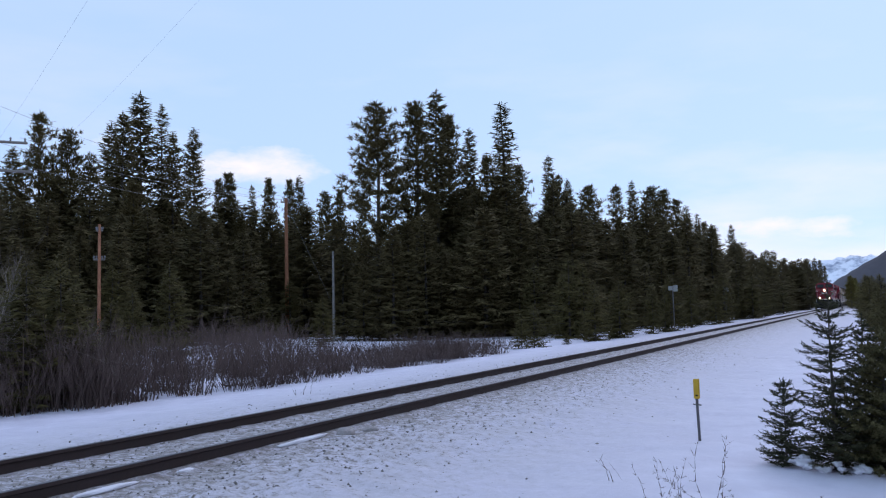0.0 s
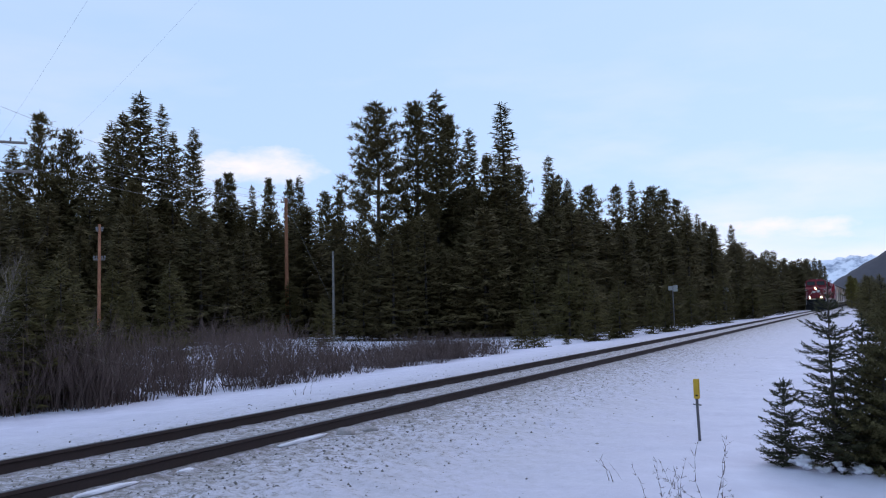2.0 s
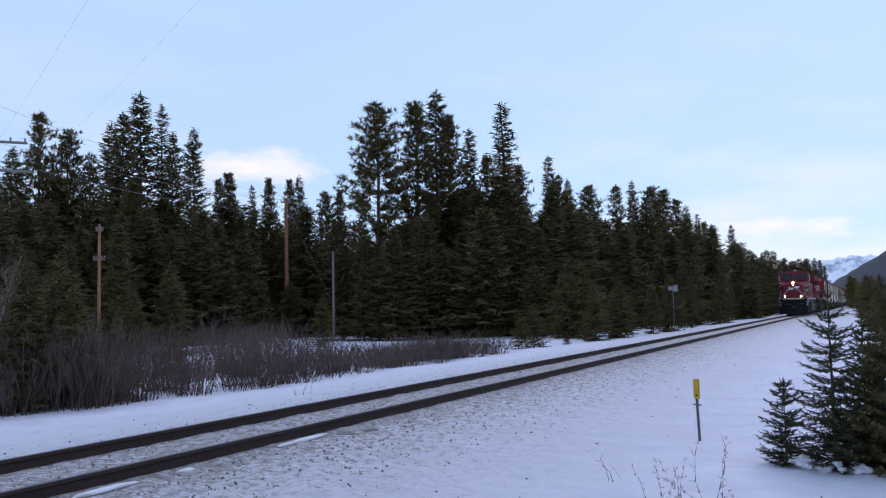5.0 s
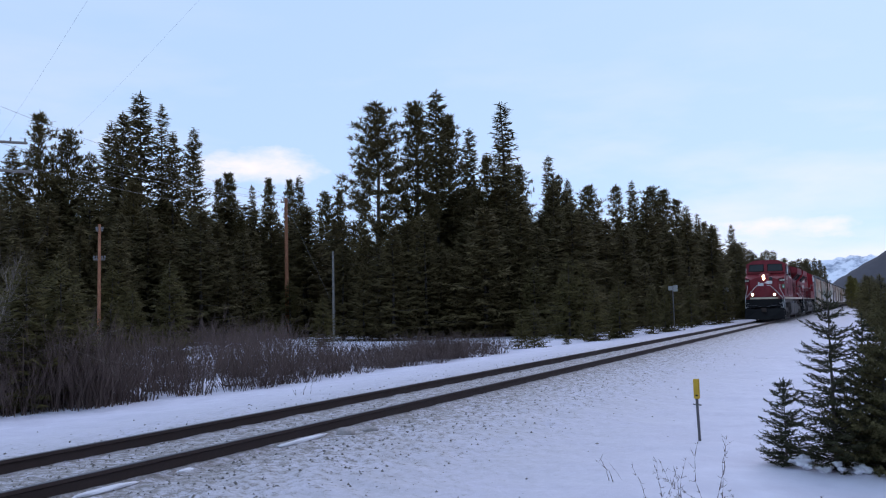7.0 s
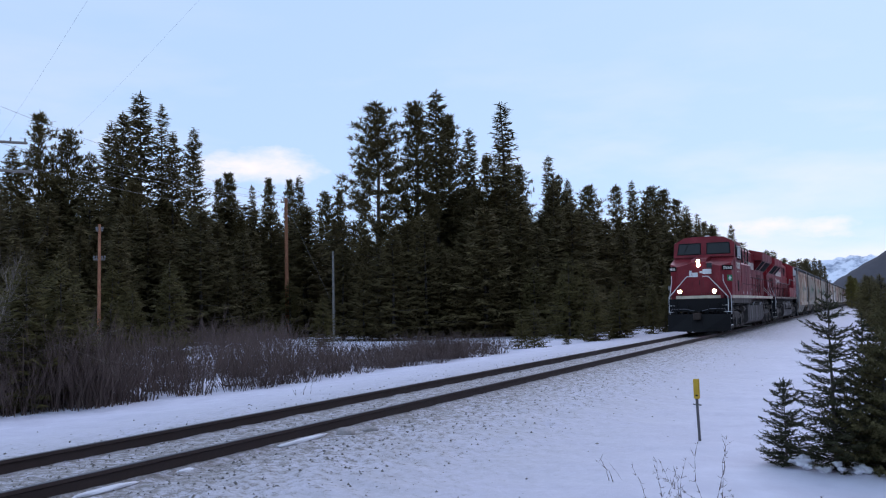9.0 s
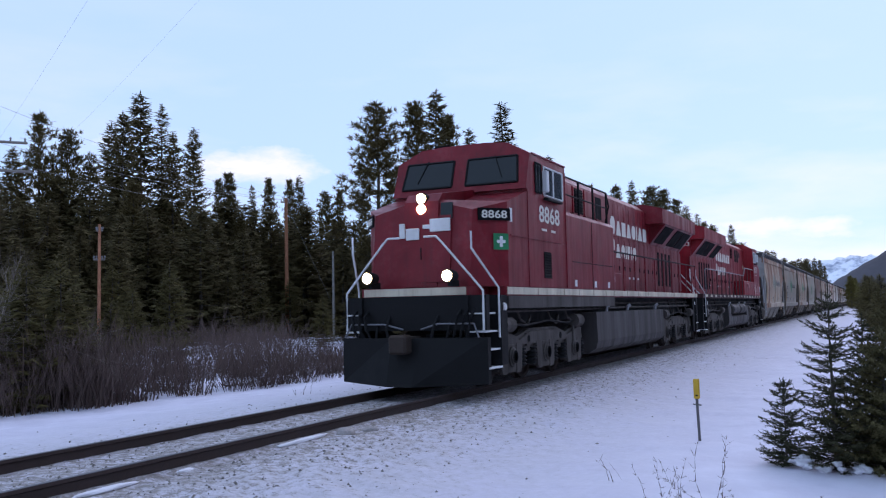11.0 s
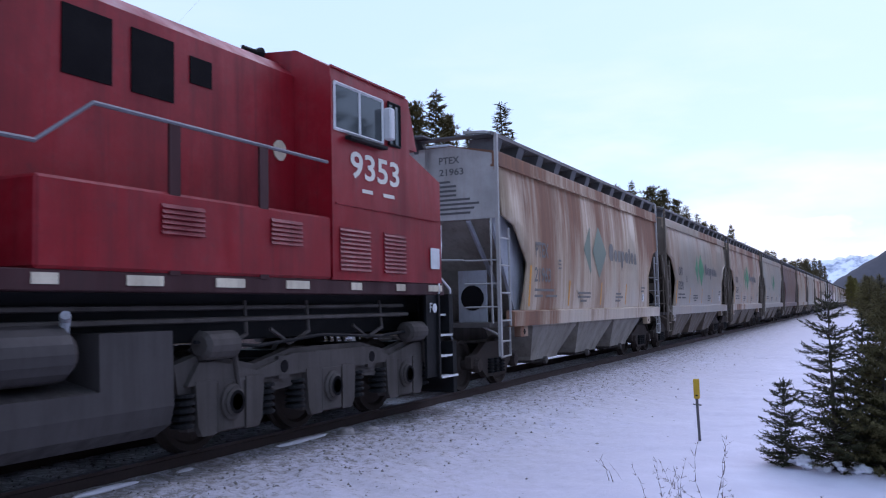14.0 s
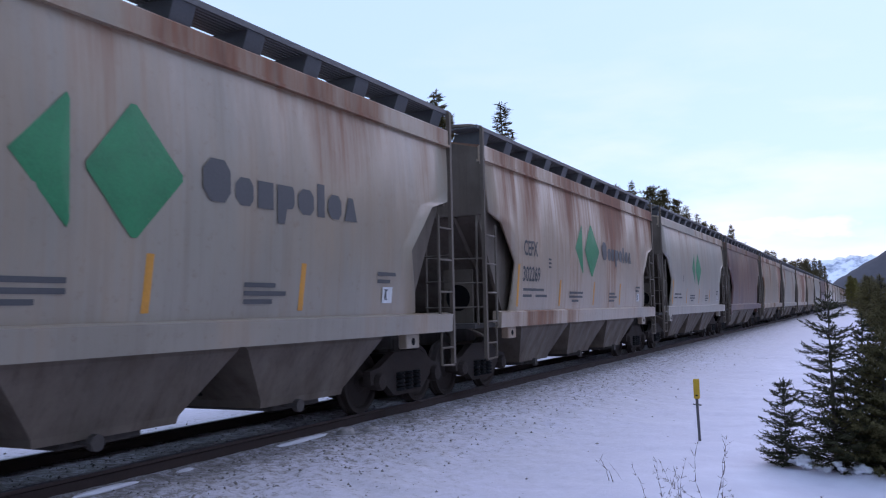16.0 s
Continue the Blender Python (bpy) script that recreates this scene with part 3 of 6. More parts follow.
def marker_post():
    x, y = 12.64, 2.19
    ob = tagged(new("marker_post"), "yellow marker plate on a thin grey steel post in snow", "marker post")
    ob.location = (x, y, ground_z(x, y))
    ob.rotation_euler = (0.0, -0.01, 0.0)
    lx, ly = -0.012, 0.030
    bm = nb()
    prism(bm, [(-0.018, -0.006), (0.018, -0.006), (0.018, 0.006), (0.006, 0.006), (0.006, 0.03), (-0.006, 0.03), (-0.006, 0.006), (-0.018, 0.006)], -0.25, 0.80, "z")
    for v in bm.verts:
        f = (v.co.z + 0.25) / 1.05
        v.co.x += lx * f
        v.co.y += ly * f
    part("post", bm, POST_GREY, ob)
    bm = nb()
    box(bm, lx - 0.05, lx + 0.02, ly - 0.038, ly + 0.038, 0.585, 0.855, 0.006)
    plate = part("plate", bm, YELLOW, ob, "yellow plate")
    bm = nb()
    tube(bm, [(lx - 0.045, ly - 0.06, 0.50), (lx + 0.03, ly + 0.06, 0.50)], 0.010, 5)
    part("clamp", bm, POST_GREY, ob)
    bm = nb()
    box(bm, lx - 0.056, lx - 0.05, ly - 0.018, ly + 0.012, 0.62, 0.64)
    part("dark_mark", bm, BLACKP, plate)


def track_sign(x, y, top, shape, label):
    ob = tagged(new("track_sign"), label, "track sign", "signs beside the track")
    z0 = ground_z(x, y) - 0.1
    ob.location = (x, y, z0)
    h = top - z0
    bm = nb()
    tube(bm, [(0, 0, 0), (0.02, 0.03, h - 0.2)], 0.04, 6)
    part("post", bm, POST_GREY, ob)
    bm = nb()
    if shape == "pair":
        box(bm, -0.03, 0.03, -0.30, -0.02, h - 0.42, h, 0.01)
        box(bm, -0.03, 0.03, 0.02, 0.32, h - 0.34, h - 0.05, 0.01)
    else:
        prism(bm, [(-0.24, h - 0.42), (0.24, h - 0.42), (0.24, h - 0.12), (0.10, h), (-0.10, h), (-0.24, h - 0.12)], -0.03, 0.03, "x")
    part("sign_plate", bm, SIGN_BACK, ob)


marker_post()
track_sign(60.3, 11.9, 2.75, "pair", "thin post with two pale sign plates beside the track")
track_sign(86.1, 12.1, 2.98, "house", "thin post with a pale shield-shaped plate beside the track")


# ---------------------------------------------------------------- shrubs
def shrub(h, spread, stems, rng, mat, name, label, cat="shrub", twigs=3, thick=0.010):
    rows = []
    for _ in range(stems):
        a = rng.random() * 6.28
        r0 = spread * 0.45 * math.sqrt(rng.random())
        base = np.array([r0 * math.cos(a), r0 * math.sin(a), -0.08])
        out = rng.uniform(0.15, 0.9) * spread
        hh = h * rng.uniform(0.55, 1.08)
        a2 = a + rng.normal(0, 0.6)
        midp = base + np.array([out * 0.35 * math.cos(a2), out * 0.35 * math.sin(a2), hh * 0.55])
        tip = midp + np.array([out * 0.65 * math.cos(a2) + rng.normal(0, 0.06), out * 0.65 * math.sin(a2) + rng.normal(0, 0.06), hh * 0.5])
        w = thick * rng.uniform(0.7, 1.3)
        rows.append((base, midp + (midp - base) * 0.12, w))
        rows.append((midp - (midp - base) * 0.15, tip, w * 0.75))
        for _ in range(twigs):
            t = rng.uniform(0.15, 0.95)
            p = midp + (tip - midp) * t if rng.random() < 0.65 else base + (midp - base) * (0.4 + 0.6 * t)
            ta = rng.random() * 6.28
            ln = hh * rng.uniform(0.15, 0.38)
            rows.append((p, p + np.array([math.cos(ta) * ln * 0.45, math.sin(ta) * ln * 0.45, ln]), w * 0.5))
    v, fa = spikes_mesh(rows)
    ob = new(name, mesh_of(name, v, fa, [mat]))
    return tagged(ob, label, cat)


rngs = np.random.default_rng(23)
willows = [shrub(1.15, 0.9, 30, rngs, WILLOW, "willow_shrub", "leafless brown willow shrub standing in snow", twigs=7) for _ in range(6)]
WILLOW_DONE = set()


def put_shrub(kinds, x, y, s, w, group):
    k = int(rngs.integers(0, len(kinds)))
    ob = kinds[k]
    m = Matrix.Translation((x, y, ground_z(x, y))) @ Matrix.Rotation(rngs.random() * 6.28, 4, "Z") @ Matrix.Diagonal((w, w, s, 1))
    if ob.name not in WILLOW_DONE:
        WILLOW_DONE.add(ob.name)
        ob.matrix_basis = m
        ob["group"] = group
    else:
        copy_thing(ob, m @ Matrix.Diagonal((*[1 / v for v in ob.scale], 1)))


for k in range(145):
    f = rngs.random()
    x = 9.5 + 27 * f ** 1.3
    front = float(np.interp(x, [9, 12, 15, 20, 27, 36], [16.2, 15.9, 15.0, 14.8, 14.6, 14.5]))
    depth = float(np.interp(x, [9, 16, 24, 36], [8.0, 6.5, 3.2, 1.2]))
    y = front + depth * rngs.random() ** 1.3
    tall = float(np.interp(x + 0.35 * (y - front), [9, 13, 17, 21, 27, 36], [1.75, 1.6, 1.2, 0.90, 0.76, 0.64]))
    put_shrub(willows, x, y, tall * rngs.uniform(0.55, 1.2), 1.15, "willow thicket")
for k in range(70):
    x = 9.0 + 8.0 * rngs.random()
    y = float(np.interp(x, [9, 12, 15, 20], [16.3, 15.9, 15.1, 14.8])) + 5 * rngs.random()
    put_shrub(willows, x, y, float(np.interp(x, [9, 13, 17], [1.7, 1.5, 1.05])) * rngs.uniform(0.55, 1.2), 1.15, "willow thicket")
for k in range(46):
    x = 19.0 + 17.0 * rngs.random()
    y = 14.7 + 2.6 * rngs.random() ** 1.5
    put_shrub(willows, x, y, float(np.interp(x, [19, 24, 36], [0.95, 0.85, 0.68])) * rngs.uniform(0.6, 1.25), 0.8, "willow thicket")
# thin brush before the trees
for k in range(40):
    a = 0.92 - 0.30 * rngs.random()
    d = rngs.uniform(28, 60)
    put_shrub(willows, d * math.cos(a), d * math.sin(a), rngs.uniform(1.0, 1.7), 1.6, "willow thicket")


def bare_tree(h, rng, label):
    """A slim leafless tree, forking four times."""
    rows = []

    def grow(p, d, ln, w, level):
        q = p + d * ln
        rows.append((p - d * ln * 0.12, q + d * ln * 0.1, w))
        if level == 0:
            return
        for k in range(int(rng.integers(2, 4))):
            t = rng.uniform(0.35, 1.0)
            n = d + rng.normal(0, 0.42, 3) + np.array([0, 0, 0.18])
            n /= np.linalg.norm(n)
            grow(p + (q - p) * t, n, ln * rng.uniform(0.5, 0.8), w * 0.55, level - 1)
    for k in range(3):
        grow(np.array([rng.normal(0, 0.1), rng.normal(0, 0.1), -0.1]), np.array([rng.normal(0, 0.08), rng.normal(0, 0.08), 1.0]), h * 0.42, 0.035, 4)
    v, fa = spikes_mesh(rows)
    ob = new("bare_tree", mesh_of("bare_tree", v, fa, [PALE_TWIG]))
    return tagged(ob, label, "bare tree", "bare trees in the thicket")


for x, y, h in ((13.5, 17.4, 4.6), (12.6, 17.9, 4.0), (14.4, 18.2, 3.2), (16.6, 18.6, 2.8), (18.0, 19.5, 2.6), (15.5, 17.0, 2.4), (13.0, 16.9, 4.9), (14.2, 19.4, 4.4), (15.2, 20.4, 3.8), (12.2, 16.8, 3.6), (17.3, 21.0, 3.4)):
    bt = bare_tree(h, rngs, "slim leafless grey tree rising from willow brush")
    bt.location = (x, y, ground_z(x, y))

# twigs that stick out of the snow in the foreground
def twiggy(h, stems, rng, label):
    """A few crooked stems with short alternate side twigs and buds."""
    rows = []
    for _ in range(stems):
        a = rng.random() * 6.28
        p = np.array([rng.normal(0, 0.05), rng.normal(0, 0.05), -0.05])
        d = np.array([0.55 * math.cos(a), 0.55 * math.sin(a), 1.0])
        for k in range(7):
            d = d + rng.normal(0, 0.16, 3)
            d /= np.linalg.norm(d)
            q = p + d * h * 0.16
            rows.append((p - d * 0.01, q + d * 0.012, 0.0052 * (1 - 0.09 * k)))
            for _ in range(2):
                t = d + rng.normal(0, 0.75, 3)
                t /= np.linalg.norm(t)
                ln = h * rng.uniform(0.05, 0.17)
                rows.append((q, q + t * ln, 0.0032))
                rows.append((q + t * ln * 0.55, q + t * ln * 0.55 + rng.normal(0, 0.016, 3), 0.0035))
            p = q
    v, fa = spikes_mesh(rows)
    return tagged(new("twiggy_shrub", mesh_of("twiggy_shrub", v, fa, [WILLOW])), label, "shrub", "foreground twigs")


for x, y, h, n in ((7.75, 1.78, 0.48, 3), (7.72, 1.52, 0.50, 3), (7.95, 1.28, 0.66, 4), (7.8, 1.02, 0.34, 2), (7.9, 0.55, 0.30, 2)):
    tw = twiggy(h, n, rngs, "bare crooked twigs sticking out of the snow")
    tw.location = (x, y, ground_z(x, y))
for x, y, s in ((9.3, 2.38, 0.35), (15.9, 11.2, 0.5), (16.3, 11.5, 0.4)):
    tw = shrub(1.0, 1.4, 3, rngs, WILLOW, "fallen_twig", "small dead twigs on the snow", "twig", twigs=1, thick=0.012)
    tw.matrix_basis = Matrix.Translation((x, y, ground_z(x, y))) @ Matrix.Diagonal((s, s, s * 0.8, 1))

# ---------------------------------------------------------------- young spruces in the foreground
rngn = np.random.default_rng(41)


def near_conifer(h, spread, rng, mat, needle, label, lift=0.16):
    """A young tree whose whorls of boughs carry side shoots bristling with single needles."""
    tree = new("young_spruce_tree")
    rows, limbs = [], []

    def bristle(a, b, n):
        ax = (b - a) / (np.linalg.norm(b - a) + 1e-9)
        rows.append((a, b, 0.011))
        for k in range(n):
            p = a + (b - a) * (k + rng.random()) / n
            d = rng.normal(0, 1, 3)
            d = d - ax * d.dot(ax)
            d = d / (np.linalg.norm(d) + 1e-9) * 0.85 + ax * 0.75
            rows.append((p, p + d * needle * rng.uniform(0.7, 1.2), needle * 0.21))

    z = h * 0.05
    while z < h * 0.90:
        f = z / h
        rad = spread * (1 - f) ** 0.75 + 0.06
        a0 = rng.random() * 6.28
        nb_ = int(rng.integers(6, 10))
        for b in range(nb_):
            a = a0 + b * 6.283 / nb_ + rng.normal(0, 0.25)
            L = rad * rng.uniform(0.55, 1.25)
            up = lift * (0.15 + 1.7 * f) + rng.normal(0, 0.12)
            zb = z + rng.normal(0, 0.03)
            side = np.array([-math.sin(a), math.cos(a), 0.0])
            at = lambda t: np.array([math.cos(a) * L * t, math.sin(a) * L * t, zb + L * (up * t + 0.34 * t * t - 0.22 * t)])
            limbs.append((tuple(at(0)), tuple(at(0.9)), 0.003 + 0.005 * L))
            bristle(at(0.06), at(0.65), int(14 + 40 * L))
            bristle(at(0.62), at(1.06), int(14 + 40 * L))
            m = max(3, int(L / 0.042))
            for k in range(m):
                t = 0.10 + 0.84 * (k + rng.random()) / m
                sl = (0.035 + 0.26 * L * (1.05 - t)) * rng.uniform(0.7, 1.25)
                d = side * (1 if k % 2 else -1) * 0.85 + np.array([math.cos(a), math.sin(a), 0]) * 0.75 + np.array([0, 0, up * 0.6 + rng.normal(0.12, 0.15)])
                d /= np.linalg.norm(d)
                bristle(at(t), at(t) + d * sl, max(7, int(sl / 0.006)))
        z += (0.050 + 0.018 * h) * rng.uniform(0.7, 1.3) * (0.75 + 0.8 * f)
    top = np.array([0, 0, h])
    bristle(np.array([0, 0, h * 0.80]), top, 46)
    for k in range(5):
        a = rng.random() * 6.28
        b = np.array([0, 0, h * 0.90])
        bristle(b, b + np.array([math.cos(a) * 0.07, math.sin(a) * 0.07, 0.085]), 9)
    part("trunk", trunk_mesh(h, 0.009 * h + 0.008, rng, 0.003, limbs), BARK, tree)
    v, fa = spikes_mesh(rows)
    crown = new("crown", mesh_of("crown", v, fa, [mat]))
    crown.parent = tree
    return tagged(tree, label, "conifer", "young spruces in the foreground")


for x, y, h, sp, mat, needle, lab in ((10.87, 0.94, 1.02, 0.30, NEAR_SPRUCE, 0.024, "knee-high young spruce standing in the snow"),
                                      (10.75, 0.42, 2.12, 0.46, NEAR_SPRUCE, 0.026, "chest-high dark spruce with snow on its lower boughs"),
                                      (11.6, 0.10, 1.75, 0.42, NEAR_SPRUCE, 0.026, "thin young spruce behind the larger ones"),
                                      (10.9, -0.10, 1.6, 0.60, NEAR_PINE, 0.042, "olive-green bushy young pine beside dark spruces"),
                                      (11.9, -0.42, 2.3, 0.58, NEAR_PINE, 0.042, "olive-green bushy young pine beside dark spruces"),
                                      (17.0, -0.75, 2.3, 0.72, NEAR_PINE, 0.05, "olive-green young pine farther along the snow bank")):
    t = near_conifer(h, sp, rngn, mat, needle, lab)
    t.location = (x, y, ground_z(x, y) - 0.03)


def lump(name, x, y, z, sx, sy, sz, mat, label, seed, rz=0.0, sub=3, rough=0.25, group=""):
    bm = nb()
    bmesh.ops.create_icosphere(bm, subdivisions=sub, radius=1.0)
    for v in bm.verts:
        f = 1 + rough * noise.noise(v.co * 1.7 + Vector((seed, 0, 0))) + rough * 0.5 * noise.noise(v.co * 4.1 + Vector((0, seed, 0)))
        v.co = Vector((v.co.x * sx * f, v.co.y * sy * f, v.co.z * sz * f))
    ob = part(name, bm, mat, None, "", True)
    ob.location = (x, y, z)
    ob.rotation_euler = (0, 0, rz)
    return tagged(ob, label, "snow", group)


# snow lips along the near rail and lumps on and under the boughs
lump("snow_ridge", 9.45, 6.60, -0.15, 0.60, 0.045, 0.026, SNOW_CLEAN, "clean white lip of snow beside the rail", 3.1, 0.02, group="snow lips")
lump("snow_ridge", 6.2, 6.58, -0.15, 0.42, 0.045, 0.026, SNOW_CLEAN, "clean white lip of snow beside the rail", 5.7, 0.0, group="snow lips")
lump("snow_ridge", 7.3, 6.60, -0.17, 0.14, 0.04, 0.03, SNOW_CLEAN, "clean white lip of snow beside the rail", 7.7, 0.0, group="snow lips")
lump("snow_lump", 10.25, 6.45, -0.16, 0.22, 0.12, 0.08, SNOW_DIRTY, "crumbled heap of dirty snow", 9.2, 0.4, group="snow heaps")
lump("snow_lump", 10.65, 6.30, -0.17, 0.15, 0.10, 0.06, SNOW_DIRTY, "crumbled heap of dirty snow", 1.2, 0.1, group="snow heaps")
for i, (dx, dy, dz, s) in enumerate(((-0.2, 0.34, 0.10, 0.16), (-0.32, -0.02, 0.10, 0.07), (-0.30, -0.06, 0.04, 0.07), (-0.28, 0.28, 0.05, 0.09), (-0.25, 0.12, 0.03, 0.12), (-0.2, -0.25, 0.03, 0.14))):
    lump("snow_clump", 10.78 + dx * 0.8, 0.42 + dy, ground_z(10.75, 0.42) + dz, s * 0.50, s * 0.62, s * 0.36, SNOW_CLEAN, "lump of snow caught on spruce boughs", i * 2.3, sub=3, rough=0.9, group="snow on boughs")


# ---------------------------------------------------------------- distance
def m_hill():
    m = Mat("hazy_forested_hill", 1.0)
    f, g = m.noise(0.012, 8, 0.65), m.noise(0.11, 5, 0.7)
    # dark forest tones, with the blue of distant haze mixed into them
    c = m.ramp(f, (0.35, (0.020, 0.022, 0.034)), (0.65, (0.040, 0.042, 0.058)))
    m.color(m.mix(0.45, c, m.ramp(g, (0.35, (0.016, 0.018, 0.028)), (0.65, (0.046, 0.048, 0.064)))))
    return m.m


def m_peak():
    m = Mat("snowy_peak", 0.8)
    f, g = m.noise(0.010, 8, 0.68, (1, 1, 0.6)), m.noise(0.04, 6, 0.7)
    s = m.math("ADD", m.math("MULTIPLY", f, 0.6), m.math("MULTIPLY", g, 0.4))
    m.color(m.ramp(s, (0.40, (0.27, 0.32, 0.42)), (0.52, (0.82, 0.86, 0.94))))
    m.bump(s, 0.8, 12.0)
    return m.m


def ridge(name, x, ys, zs, depth, mat, label, rough, seed):
    """A long hill across the view: crest heights along y, falling to the front and back."""
    verts, faces = [], []
    ny, nx = 160, 18
    for j in range(ny + 1):
        y = ys[0] + (ys[-1] - ys[0]) * j / ny
        crest = float(np.interp(y, ys, zs))
        crest += rough * (noise.noise((y * 0.012, seed, 0)) + 0.6 * noise.noise((y * 0.04, seed, 2)) + 0.35 * noise.noise((y * 0.11, seed, 5)))
        for i in range(nx + 1):
            f = i / nx * 2 - 1
            fall = 1 - abs(f) ** 1.1
            n = 0.25 * rough * noise.noise((f * 3, y * 0.03, seed)) * (1 - fall) * 2
            verts.append((x + f * depth, y, max(-20, crest * fall - 20 * (1 - fall) + n)))
    for j in range(ny):
        for i in range(nx):
            a = j * (nx + 1) + i
            faces.append((a, a + 1, a + nx + 2, a + nx + 1))
    ob = new(name, mesh_of(name, verts, faces, [mat], True))
    tagged(ob, label, "mountain", kind="structure")


ridge("mountain_hill", 1500, [-900, -400, -150, -27, 11, 44, 70, 120], [330, 240, 142, 76, 54, 34, 16, -20], 420, m_hill(), "dark forested mountain slope beyond the line", 5, 2.0)
ridge("mountain_peak", 4200, [-1500, -700, -250, 0, 60, 110, 170, 260, 500, 1200], [420, 300, 205, 188, 192, 196, 182, 160, 140, 60], 500, m_peak(), "distant sunlit snowy mountain ridge", 22, 4.0)


# ---------------------------------------------------------------- train
def m_paint(name, color, rough=0.38, grime=(0.06, 0.045, 0.04), amount=0.5, fade=0.0):
    """Weathered enamel: streaks that run down, specks of dirt and, by fade, chalky worn patches."""
    m = Mat(name, rough)
    m.b.inputs["Specular IOR Level"].default_value = 0.15 if rough > 0.6 else 0.28
    big, fine, speck = m.noise(1.3, 5), m.noise(24, 4), m.noise(7.0, 6, 0.75)
    streak = m.noise(1.0, 6, 0.65, (2.4, 2.4, 0.22))
    run = m.noise(1.0, 5, 0.7, (9.0, 9.0, 0.35))
    c = m.ramp(big, (0.3, tuple(v * 0.74 for v in color)), (0.7, tuple(min(1, v * 1.14) for v in color)))
    if fade:
        chalk = m.math("MULTIPLY", m.math("SUBTRACT", m.math("ADD", m.math("MULTIPLY", big, 0.5), m.math("MULTIPLY", speck, 0.5)), 0.50), 5.0 * fade, True)
        c = m.mix(chalk, c, tuple(v * 0.8 + 0.10 for v in color))
    f = m.math("MULTIPLY", m.math("SUBTRACT", streak, 0.46), 2.6 * amount, True)
    c = m.mix(f, c, grime)
    c = m.mix(m.math("MULTIPLY", m.math("SUBTRACT", run, 0.53), 4.0 * amount, True), c, grime)
    c = m.mix(m.math("MULTIPLY", m.math("SUBTRACT", fine, 0.55), 0.9, True), c, grime)
    c = m.mix(m.math("MULTIPLY", m.math("SUBTRACT", speck, 0.60), 4.0 * amount, True), c, grime)
    m.color(c).bump(m.math("ADD", m.math("MULTIPLY", big, 0.8), m.math("MULTIPLY", fine, 0.1)), 0.18, 0.03)
    m.rough(m.ramp(streak, (0.35, rough * 0.8), (0.7, min(1, rough * 1.7))))
    return m.m


def m_car_paint():
    """Car paint in the car's own colour, with rust that runs down from the roof; the car's alpha says how much."""
    m = Mat("hopper_car_paint", 0.36)
    info = m.nt.nodes.new("ShaderNodeObjectInfo")
    off = m.nt.nodes.new("ShaderNodeCombineXYZ")
    m.link(m.math("MULTIPLY", info.outputs["Random"], 37.0), off.inputs["X"])
    o = off.outputs[0]
    wide = m.noise(1.0, 3, 0.5, (0.30, 0.2, 0.09), o)
    streak = m.noise(1.0, 6, 0.62, (1.0, 0.5, 0.13), o)
    patch = m.noise(0.55, 5, 0.62, (1.0, 0.4, 0.5), o)
    thin = m.noise(1.0, 5, 0.7, (7.0, 1.0, 0.18), o)
    fine = m.noise(30, 4, 0.7)
    speck = m.noise(9, 6, 0.75)
    top = m.node("ShaderNodeMapRange", From_Min=1.2, From_Max=4.4, To_Min=-0.05, To_Max=0.06)
    m.link(m.pos("Z"), top.inputs["Value"])
    base = m.mix(0.5, info.outputs["Color"], m.ramp(patch, (0.3, (0.62, 0.60, 0.57)), (0.7, (1.0, 1.0, 1.0))), "MULTIPLY")
    base = m.mix(m.math("MULTIPLY", m.math("SUBTRACT", thin, 0.50), 1.8, True), base, (0.19, 0.15, 0.12))
    base = m.mix(m.math("MULTIPLY", m.math("SUBTRACT", speck, 0.57), 3.6, True), base, (0.19, 0.115, 0.075))
    rust = m.math("ADD", m.math("MULTIPLY", streak, 0.38), m.math("MULTIPLY", patch, 0.22))
    rust = m.math("ADD", rust, m.math("MULTIPLY", wide, 0.50))
    rust = m.math("ADD", rust, m.math("MULTIPLY", m.math("SUBTRACT", thin, 0.5), 0.16))
    rust = m.math("ADD", rust, top.outputs[0])
    th = m.math("SUBTRACT", 0.76, m.math("MULTIPLY", info.outputs["Alpha"], 0.37))
    f = m.math("MULTIPLY", m.math("SUBTRACT", rust, th), 9.0, True)
    halo = m.math("MULTIPLY", m.math("SUBTRACT", rust, m.math("SUBTRACT", th, 0.11)), 4.5, True)
    base = m.mix(m.math("MULTIPLY", halo, 0.60), base, (0.44, 0.25, 0.12))
    ruddy = m.ramp(thin, (0.3, (0.085, 0.026, 0.020)), (0.7, (0.25, 0.095, 0.050)))
    m.color(m.mix(m.math("MULTIPLY", f, 0.85), base, ruddy))
    m.rough(m.ramp(f, (0.0, 0.30), (1.0, 0.85)))
    dents = m.noise(1.0, 3, 0.5, (1.5, 1, 0.45))
    m.bump(m.math("ADD", dents, m.math("MULTIPLY", fine, 0.03)), 0.45, 0.06)
    return m.m


